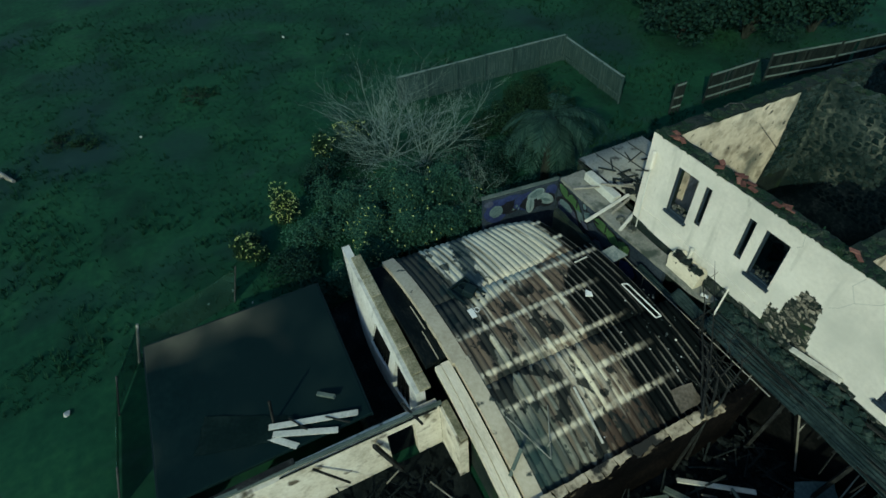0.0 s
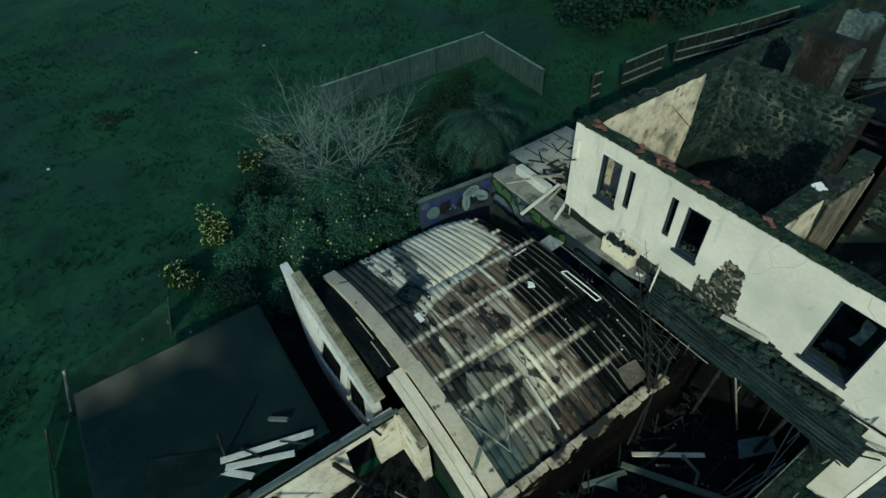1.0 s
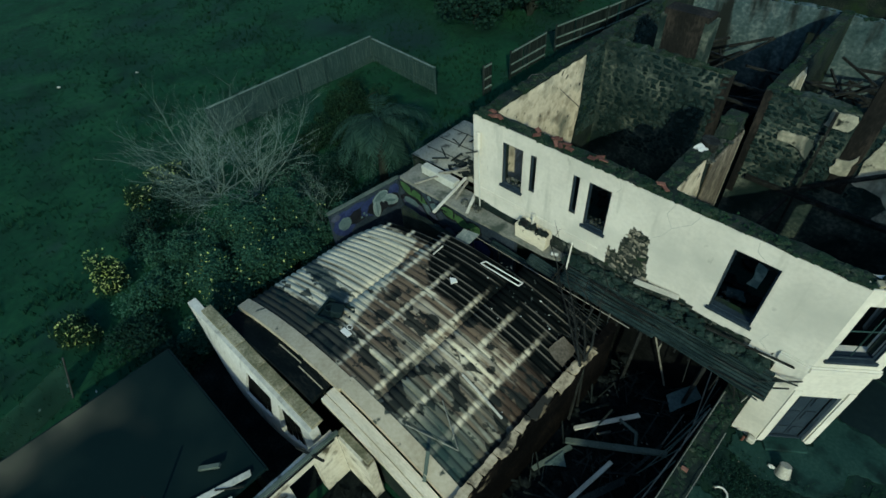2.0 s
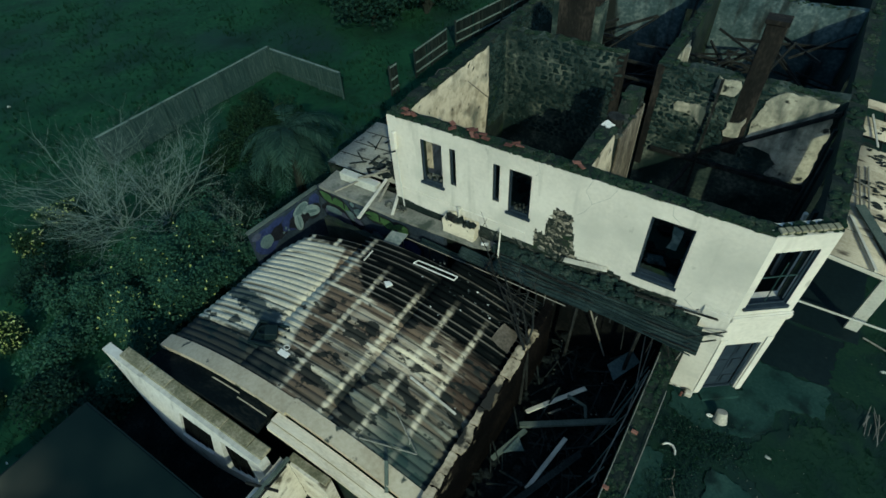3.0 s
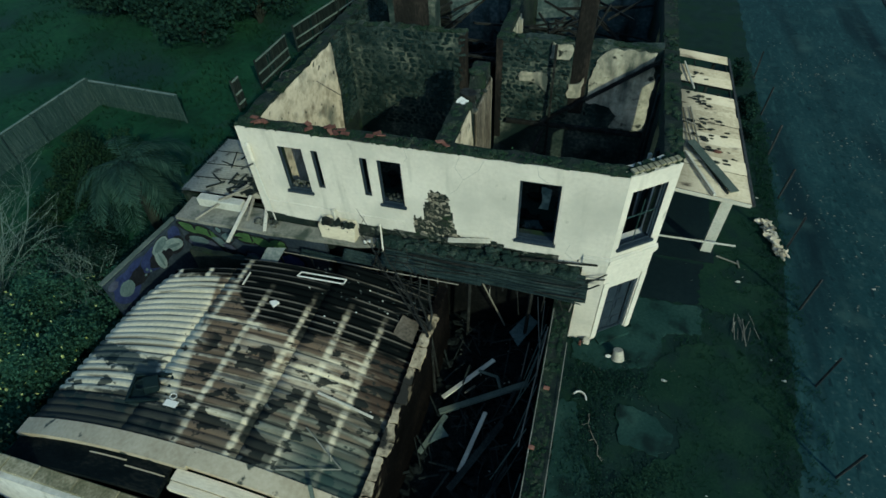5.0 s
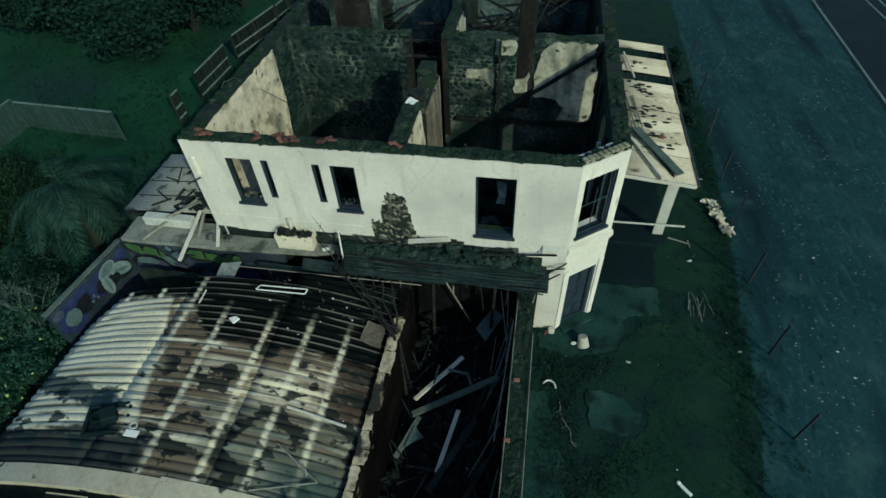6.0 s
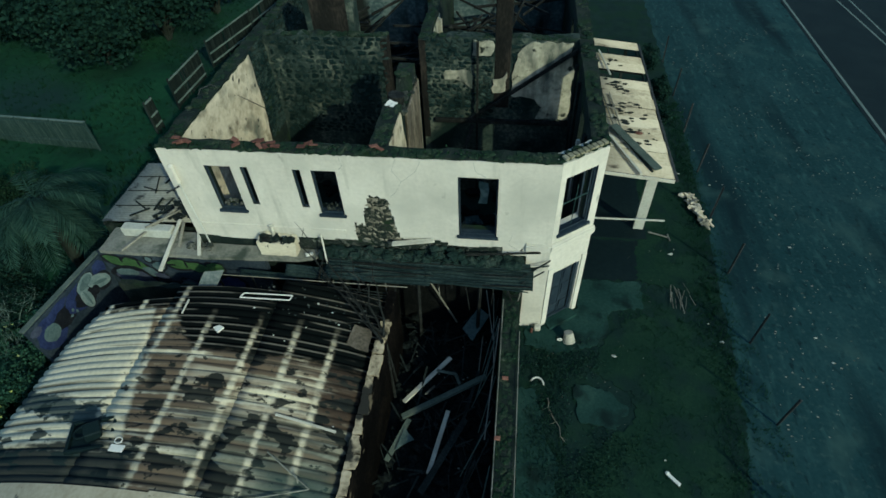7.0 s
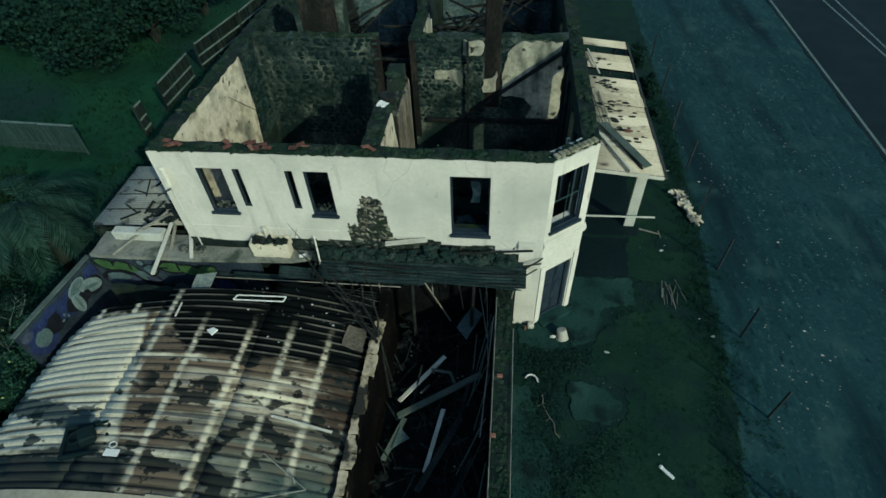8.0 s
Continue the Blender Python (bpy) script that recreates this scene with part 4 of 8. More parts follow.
    strip("barge_board", [2.35 + i * 0.42 for i in range(11)], -9.0, -8.73, -0.05, CREAM, "pale painted barge board")
    strip("barge_board", [2.35 + i * 0.42 for i in range(11)], -9.2, -9.02, -0.10, CREAM, "pale painted barge board")
    strip("gutter_sheet", [-3.75 + i * 0.42 for i in range(15)], -9.41, -8.73, -0.16, GUTTER, "black burnt sheet beside the flashing")
    for xs, ya, yb in (((0.9, 1.3, 1.7, 2.1), -8.98, -8.95), ((-0.4, 0.0, 0.4, 0.85), -8.86, -8.83)):
        strip("loose_strip", xs, ya, yb, -0.145, FLASHING, "loose pale metal strip")
    return shed


GUTTER = material("burnt_gutter", [(0.003, 0.005, 0.006), (0.005, 0.008, 0.009), (0.020, 0.022, 0.019)], 1.0, 8, 0.9, 0.2, stretch=(0.7, 2.0, 1), gloss=0.02)
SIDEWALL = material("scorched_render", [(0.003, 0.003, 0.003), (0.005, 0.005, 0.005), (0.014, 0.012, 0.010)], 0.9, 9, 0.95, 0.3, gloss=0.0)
# dappled sun near the wall top, painted in as ochre patches
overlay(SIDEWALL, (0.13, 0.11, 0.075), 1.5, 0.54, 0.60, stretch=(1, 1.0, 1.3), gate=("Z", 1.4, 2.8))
CAPW = material("pale_mortar", [(0.15, 0.125, 0.08), (0.42, 0.355, 0.235), (0.56, 0.485, 0.34)], 1.3, 9, 0.9, 0.4, contrast=0.7)
overlay(CAPW, (0.03, 0.03, 0.025), 1.2, 0.50, 0.56)
shed = build_shed()


OLDREND = material("aged_render", [(0.40, 0.41, 0.37), (0.53, 0.54, 0.49), (0.62, 0.63, 0.57)], 0.8, 8, 0.85, 0.08)
overlay(OLDREND, (0.20, 0.21, 0.18), 1.6, 0.58, 0.74, stretch=(1.4, 1, 0.5))


def build_parapet():
    """White wall with a mossy coping beside the street end of the shed."""
    holes = [(3.75, 5.15, 1.35, 2.25), (5.55, 6.65, 0.8, 2.3), (0.45, 0.8, 2.2, 2.5)]
    levels = [(0, 0, z, z) for z in (0.4, 0.8, 1.35, 1.9, 2.2, 2.5)]
    shell = wall_bm((-4.75, -9.93), (2.45, -9.93), 0.3, 0, 2.66, holes + levels)
    for v in shell.verts:
        if v.co.y < -9.8:
            v.co.y -= 0.38 * math.sin(math.pi * min(1, max(0, (v.co.x + 4.75) / 7.2))) * min(1, max(0, (2.5 - v.co.z) / 1.2))
    w = single("wall_parapet", shell, OLDREND, (-1, -9.7, 0), "white rendered garden-side wall with small openings", "wall", kind="structure")
    def face(x, z):
        return -9.93 - 0.38 * math.sin(math.pi * (x + 4.75) / 7.2) * min(1, max(0, (2.5 - z) / 1.2))
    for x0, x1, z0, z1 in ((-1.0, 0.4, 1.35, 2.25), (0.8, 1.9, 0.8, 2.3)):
        # black backing added to paint the dark inside of the opening
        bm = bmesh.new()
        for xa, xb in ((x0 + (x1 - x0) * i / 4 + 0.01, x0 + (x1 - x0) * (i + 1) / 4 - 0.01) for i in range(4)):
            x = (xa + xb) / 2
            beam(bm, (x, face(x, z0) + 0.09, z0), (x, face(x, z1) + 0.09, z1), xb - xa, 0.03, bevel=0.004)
        part("burnt_boarding", bm, BLACKFACE, w, "added black backing that paints the opening dark")
    x = -3.95
    while x < 2.4:
        e = min(2.48, x + random.uniform(0.9, 1.3))
        bm = bmesh.new()
        box(bm, x, e - 0.02, -9.80, -9.42, 2.665, 2.78 + random.uniform(-0.01, 0.01), bevel=0.02)
        part("coping_stone", bm, CAP, w, "mossy yellow-grey coping")
        x = e
    return w


build_parapet()


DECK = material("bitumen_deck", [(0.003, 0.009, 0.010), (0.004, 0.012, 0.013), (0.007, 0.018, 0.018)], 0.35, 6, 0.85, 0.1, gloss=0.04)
# sunlit glow at one deck corner, painted in and faded by position
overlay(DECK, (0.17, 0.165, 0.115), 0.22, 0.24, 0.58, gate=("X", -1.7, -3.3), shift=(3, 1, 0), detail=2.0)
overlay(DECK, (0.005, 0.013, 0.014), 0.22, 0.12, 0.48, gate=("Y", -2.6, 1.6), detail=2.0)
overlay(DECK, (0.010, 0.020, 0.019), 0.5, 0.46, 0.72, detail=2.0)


def build_flat_roof():
    f = thing("carport", (-0.3, -15.0, 0), "flat dark bitumen roof over a low outbuilding", "outbuilding")
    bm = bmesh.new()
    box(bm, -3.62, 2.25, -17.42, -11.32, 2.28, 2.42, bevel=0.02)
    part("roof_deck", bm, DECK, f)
    for a, b in (((-3.65, -17.42), (-3.65, -11.32)), ((-3.65, -17.44), (2.25, -17.44)), ((-3.65, -11.3), (2.25, -11.3))):
        bm = bmesh.new()
        beam(bm, (*a, 2.32), (*b, 2.32), 0.05, 0.16)
        part("fascia", bm, BITUMEN, f)
    part("wall", wall_bm((-3.5, -17.2), (-3.5, -11.5), 0.15, 0, 2.27, side=-1), MORTAR, f)
    part("wall", wall_bm((-3.35, -11.65), (1.9, -11.65), 0.15, 0, 2.27), MORTAR, f)
    part("wall", wall_bm((-3.35, -17.2), (1.9, -17.2), 0.15, 0, 2.27), MORTAR, f)


build_flat_roof()


def build_tarp():
    """A thin crumpled sheet lying on the flat roof."""
    a, b, c, d = (Vector(p) for p in ((0.05, -15.9, 2.425), (1.2, -16.35, 2.425), (2.15, -13.0, 2.425), (1.25, -13.5, 2.425)))
    bm = bmesh.new()
    n, rows = 16, []
    for i in range(n + 1):
        row = []
        for k in range(n + 1):
            p = a.lerp(d, i / n).lerp(b.lerp(c, i / n), k / n)
            fold = 0.05 * abs(noise.noise((p.x * 1.6, p.y * 1.6, 4))) + 0.02 * abs(noise.noise((p.x * 5, p.y * 5, 8)))
            edge = 0.06 * noise.noise((p.x * 3, p.y * 3, 2)) if i in (0, n) or k in (0, n) else 0
            row.append(bm.verts.new(p + Vector((edge, edge, 0.008 + fold))))
        rows.append(row)
    for i in range(n):
        for k in range(n):
            bm.faces.new([rows[i][k], rows[i + 1][k], rows[i + 1][k + 1], rows[i][k + 1]])
    bmesh.ops.solidify(bm, geom=list(bm.faces), thickness=0.004)
    single("plastic_sheet", bm, TARP, (1.1, -14.8, 2.42), "dark crumpled plastic sheet lying on the flat roof", "plastic sheet", smooth=True)


TARP = material("dark_plastic", [(0.006, 0.016, 0.015), (0.010, 0.023, 0.021), (0.020, 0.038, 0.034)], 1.2, 9, 0.5, 0.2)
build_tarp()


# ---- lean-to slab, painted walls and collapsed awning along the facade ----
def paint(name, dark, mid, light):
    return material(name, [dark, mid, light], 3.0, 16, 0.7, 0.1)


BLUE = paint("blue_spray", (0.012, 0.018, 0.058), (0.022, 0.032, 0.092), (0.036, 0.052, 0.135))
PURPLE = paint("purple_spray", (0.030, 0.036, 0.062), (0.050, 0.060, 0.094), (0.080, 0.092, 0.13))
GREEN = paint("green_spray", (0.028, 0.062, 0.024), (0.050, 0.100, 0.036), (0.075, 0.145, 0.05))
TEAL = paint("teal_spray", (0.050, 0.085, 0.090), (0.085, 0.125, 0.13), (0.12, 0.17, 0.17))
BLACK_P = paint("black_spray", (0.006, 0.007, 0.010), (0.010, 0.012, 0.016), (0.02, 0.022, 0.026))
PALE_P = paint("pale_spray", (0.10, 0.15, 0.155), (0.16, 0.215, 0.215), (0.23, 0.285, 0.28))
GREY_W = material("grey_blockwork", [(0.014, 0.023, 0.034), (0.026, 0.038, 0.052), (0.050, 0.066, 0.080)], 1.2, 10, 0.9, 0.3)


OLDGREEN = material("mossy_timber", [(0.050, 0.070, 0.060), (0.085, 0.11, 0.095), (0.13, 0.155, 0.13)], 1.5, 20, 0.9, 0.4)


def spray(parent, place, centre, rx, rz, mat, off, n=14, wob=0.18, name="spray_patch", squash=0.0):
    """A painted rounded shape on a wall, a few millimetres proud."""
    bm = bmesh.new()
    ring = []
    for i in range(n):
        a = 2 * math.pi * i / n
        k = 1 + random.uniform(-wob, wob)
        ring.append(bm.verts.new(place(centre[0] + rx * k * math.cos(a), off, centre[1] + rz * k * math.sin(a) + squash * rx * math.cos(a))))
    bm.faces.new(ring)
    ext = bmesh.ops.extrude_face_region(bm, geom=list(bm.faces))
    move = place(0, off + 0.0015, 0) - place(0, off, 0)
    bmesh.ops.translate(bm, vec=move, verts=[v for v in ext["geom"] if isinstance(v, bmesh.types.BMVert)])
    return part(name, bm, mat, parent)


def build_painted_walls():
    a0, a1 = Vector((-3.7, -0.62, 0)), Vector((2.4, -0.55, 0))
    u = (a1 - a0).normalized()
    nrm = Vector((u.y, -u.x, 0))
    la = (a1 - a0).length
    wall = single("wall_painted_rear", wall_bm(a0, a1, 0.2, 0, 3.27, rag=0.015), GREY_W, (-1, -0.7, 0), "grey block wall covered in green and purple spray paint", "wall", kind="structure")

    def on_a(s, d, z):
        return a0 + u * s + nrm * (0.003 + d) + Vector((0, 0, z))
    rows = [(0.52, 2.76, 0.46, 0.20, GREEN, -0.25), (1.20, 2.68, 0.42, 0.22, GREEN, -0.35), (1.62, 2.46, 0.30, 0.18, TEAL, -0.3), (2.08, 2.66, 0.26, 0.18, TEAL, 0.1), (1.96, 2.34, 0.28, 0.13, PURPLE, -0.2), (1.80, 2.86, 0.13, 0.10, TEAL, 0.0),
            (2.90, 2.76, 0.50, 0.19, GREEN, 0.0), (3.55, 2.70, 0.42, 0.19, GREEN, -0.15), (4.2, 2.72, 0.34, 0.18, GREEN, 0.0), (2.25, 1.98, 0.42, 0.22, TEAL, 0.0), (3.0, 2.05, 0.45, 0.28, PURPLE, -0.3), (3.75, 2.10, 0.45, 0.30, BLUE, -0.2), (4.6, 2.2, 0.5, 0.30, BLUE, 0.0), (0.92, 2.22, 0.80, 0.40, PURPLE, -0.22)]
    for i, (s, z, rx, rz, mat, lean) in enumerate(rows):
        z, rz = 3.19 - (2.97 - z) * 1.65, rz * 1.5
        spray(wall, on_a, (s, z), rx + 0.04, rz + 0.045, BLACK_P, 0.002 + 0.0006 * i, n=18, wob=0.13, name="spray_outline", squash=lean)
        spray(wall, on_a, (s, z), rx * 0.90, rz * 0.84, mat, 0.0041 + 0.0006 * i, n=18, wob=0.13, squash=lean)
    for i, (s, z, rx, rz, mat) in enumerate(((0.70, 2.40, 0.46, 0.14, TEAL), (2.16, 2.04, 0.22, 0.08, PALE_P), (2.9, 2.16, 0.24, 0.07, TEAL), (1.05, 2.08, 0.34, 0.12, BLUE), (0.75, 2.82, 0.05, 0.10, BLACK_P), (1.35, 2.74, 0.05, 0.13, BLACK_P), (3.15, 2.78, 0.04, 0.14, BLACK_P), (2.6, 2.74, 0.16, 0.03, BLACK_P))):
        spray(wall, on_a, (s, 3.19 - (2.97 - z) * 1.65), rx, rz * 1.5, mat, 0.0145 + 0.0003 * i, n=16, wob=0.08)
    b0, b1 = Vector((-4.1, -3.95, 0)), Vector((-3.74, -0.6, 0))
    wall = single("wall_painted_side", wall_bm(b0, b1, 0.26, 0, 3.05, rag=0.015), GREY_W, (-3.85, -2.3, 0), "grey block wall with blue spray-painted shapes", "wall", kind="structure")

    def on_b(s, d, z):
        return b0.lerp(b1, s / 3.47) + Vector((0.003 + d, 0, z))
    for i, (s, z, rx, rz, mat) in enumerate([(0.55, 2.3, 0.55, 0.62, BLUE), (1.25, 2.72, 0.62, 0.28, BLUE), (1.9, 2.2, 0.8, 0.7, GREY_W), (1.2, 2.35, 0.5, 0.35, BLACK_P), (2.1, 2.45, 0.75, 0.5, BLUE), (3.15, 2.65, 0.28, 0.34, BLUE), (3.05, 2.2, 0.35, 0.4, BLACK_P), (0.55, 2.30, 0.30, 0.32, TEAL), (0.2, 2.80, 0.22, 0.16, PURPLE), (2.25, 2.3, 0.55, 0.4, BLACK_P)]):
        spray(wall, on_b, (s, z), rx, rz, mat, 0.003 + 0.0004 * i, n=20, wob=0.08)
    for i, (s, z, rx, rz, mat, lean) in enumerate([(2.42, 2.70, 0.40, 0.26, PALE_P, 0.2), (2.18, 2.18, 0.20, 0.44, PALE_P, -0.3), (2.20, 2.16, 0.05, 0.34, TEAL, -0.3), (2.90, 2.32, 0.44, 0.30, PALE_P, -0.5), (2.92, 2.26, 0.28, 0.08, TEAL, -0.5), (2.60, 2.16, 0.17, 0.20, BLACK_P, 0.0), (2.45, 2.70, 0.32, 0.17, TEAL, 0.2), (1.52, 2.32, 0.05, 0.07, TEAL, 0.0), (1.38, 2.18, 0.06, 0.05, TEAL, 0.0), (1.62, 2.16, 0.04, 0.07, TEAL, 0.0)]):
        if mat is PALE_P:
            spray(wall, on_b, (s, z), rx + 0.035, rz + 0.035, BLACK_P, 0.007 + 0.0005 * i, n=20, wob=0.04, name="spray_outline", squash=lean)
        spray(wall, on_b, (s, z), rx, rz, mat, 0.0085 + 0.0005 * i, n=20, wob=0.04, squash=lean)
    bm = bmesh.new()
    beam(bm, (-4.25, -4.0, 3.08), (-3.88, -0.45, 3.08), 0.2, 0.05, bevel=0.012)
    part("coping", bm, OLDGREEN, wall, "weathered timber coping")


build_painted_walls()


def build_slab():
    bm = bmesh.new()
    ragged(bm, [(-3.5, 0.45, 3.28), (-3.5, -0.70, 3.28), (0.3, -0.68, 3.28), (1.65, -0.60, 3.28), (3.6, -0.50, 3.28), (4.15, -0.36, 3.28), (4.3, -0.005, 3.28), (-0.02, -0.005, 3.28), (-0.02, 0.45, 3.28)], (0, 0, 1), 0.14, 0.02, 0.4)
    single("lean_to_slab", bm, SLAB, (0.5, -0.4, 3.28), "pale dirty concrete lean-to roof slab under the facade", "roof slab", kind="structure")
    bm = bmesh.new()
    box(bm, -2.95, -1.08, 0.04, 0.40, 3.425, 3.80, bevel=0.03)
    single("concrete_upstand", bm, SLABW, (-2, 0.2, 3.425), "thick whitish concrete upstand on the slab", "upstand")
    # planks leaning over the edge
    for name, p, q, w, h, mat, lab in (("plank", (-0.92, 0.57, 3.86), (-0.88, -1.36, 3.36), 0.13, 0.05, PALE, "pale sawn plank leaning over the slab edge"),
                                       ("plank", (-0.78, 0.50, 3.80), (-0.70, -0.30, 3.46), 0.10, 0.05, TIMBER, "weathered plank leaning over the slab edge"),
                                       ("plank", (-0.15, 0.30, 3.72), (0.19, -0.64, 3.45), 0.12, 0.05, PALE, "short pale plank on the slab"),
                                       ("pole", (-1.20, 0.98, 4.02), (-2.62, -0.67, 3.46), 0.08, 0.06, TIMBER, "long grey timber pole across the upstand"),
                                       ("pole", (-1.05, 0.95, 3.98), (-2.0, 0.12, 3.84), 0.07, 0.05, TIMBER, "grey timber batten on the upstand")):
        bm = bmesh.new()
        beam(bm, p, q, w, h, rag=0.02)
        single(name, bm, mat, ((p[0] + q[0]) / 2, (p[1] + q[1]) / 2, min(p[2], q[2])), lab, "plank" if name == "plank" else "pole")
    # old rendered trough with rubble
    t = thing("trough", (2.9, -0.25, 3.42), "stained cream rendered trough filled with rubble", "trough")
    for outline, nrm in ((((2.30, -0.40, 3.42), (3.55, -0.40, 3.42), (3.58, -0.38, 3.92), (3.2, -0.38, 4.02), (2.8, -0.38, 3.97), (2.45, -0.38, 4.05), (2.28, -0.38, 4.00)), (0, 1, 0)), (((2.30, -0.12, 3.42), (3.55, -0.12, 3.42), (3.55, -0.12, 4.12), (3.0, -0.12, 4.08), (2.6, -0.12, 4.18), (2.30, -0.12, 4.10)), (0, 1, 0)), (((2.30, -0.31, 3.42), (2.30, -0.12, 3.42), (2.30, -0.12, 4.08), (2.30, -0.31, 4.00)), (1, 0, 0)), (((3.46, -0.31, 3.42), (3.46, -0.12, 3.42), (3.46, -0.12, 4.00), (3.46, -0.31, 3.88)), (1, 0, 0))):
        bm = bmesh.new()
        ragged(bm, outline, nrm, 0.09, 0.025, 0.15)
        part("side", bm, CREAM, t)
    bm = bmesh.new()
    for _ in range(46):
        blob(bm, (random.uniform(2.42, 3.42), random.uniform(-0.31, -0.16), random.uniform(3.80, 4.10)), random.uniform(0.05, 0.14), rough=0.4)
    tagged(part("rubble_fill", bm, STONE, t, "loose stones and plaster crumbs"), kind="stuff")
    bm = bmesh.new()
    blob(bm, (2.60, -0.27, 4.08), 0.16, (1.2, 1, 0.6), 0.3, 2)
    part("sacking", bm, CHAR, t, "dark crumpled sacking")
    bm = bmesh.new()
    rod(bm, (2.85, -0.17, 4.0), (2.86, -0.15, 4.52), 0.06, 0.055, 10)
    rod(bm, (2.86, -0.15, 4.50), (2.86, -0.15, 4.55), 0.08, 0.08, 10)
    part("vent_pipe", bm, PALE, t, "short pale vent pipe")
    # drain pipe at the corner of the facade
    d = thing("drain_pipe", (0.3, -0.06, 3.43), "white drain pipe with rainwater head at the corner", "drain pipe")
    bm = bmesh.new()
    rod(bm, (0.36, -0.08, 3.43), (0.30, -0.08, 6.1), 0.022)
    part("pipe", bm, OLDREND, d)
    bm = bmesh.new()
    box(bm, 0.22, 0.38, -0.16, -0.02, 6.1, 6.8, bevel=0.04)
    part("rainwater_head", bm, RENDER_W, d)
    bm = bmesh.new()
    beam(bm, (0.28, -0.1, 6.0), (-0.25, -0.14, 5.72), 0.04, 0.05)
    part("bracket", bm, STEEL, d, "bent dark bracket")
    # rubbish at the foot of the corner
    bm = bmesh.new()
    for _ in range(30):
        blob(bm, (random.uniform(-0.45, 0.45), random.uniform(-0.36, -0.10), 3.43 + random.uniform(0, 0.08)), random.uniform(0.03, 0.09), rough=0.4)
    tagged(single("corner_rubbish", bm, STONE, (0, -0.3, 3.42), "small heap of stones and rubbish on the slab", "rubble"), kind="stuff")


SLAB = material("slab_concrete", [(0.13, 0.138, 0.115), (0.21, 0.215, 0.18), (0.29, 0.29, 0.245)], 1.2, 12, 0.9, 0.2)
overlay(SLAB, (0.06, 0.075, 0.06), 1.4, 0.54, 0.68)
SLABW = material("white_concrete", [(0.34, 0.35, 0.30), (0.46, 0.47, 0.41), (0.54, 0.55, 0.48)], 1.5, 12, 0.9, 0.2)
build_slab()


OLDDARK = material("scorched_timber", [(0.008, 0.012, 0.012), (0.018, 0.024, 0.023), (0.042, 0.050, 0.046)], 2.0, 20, 0.9, 0.4)


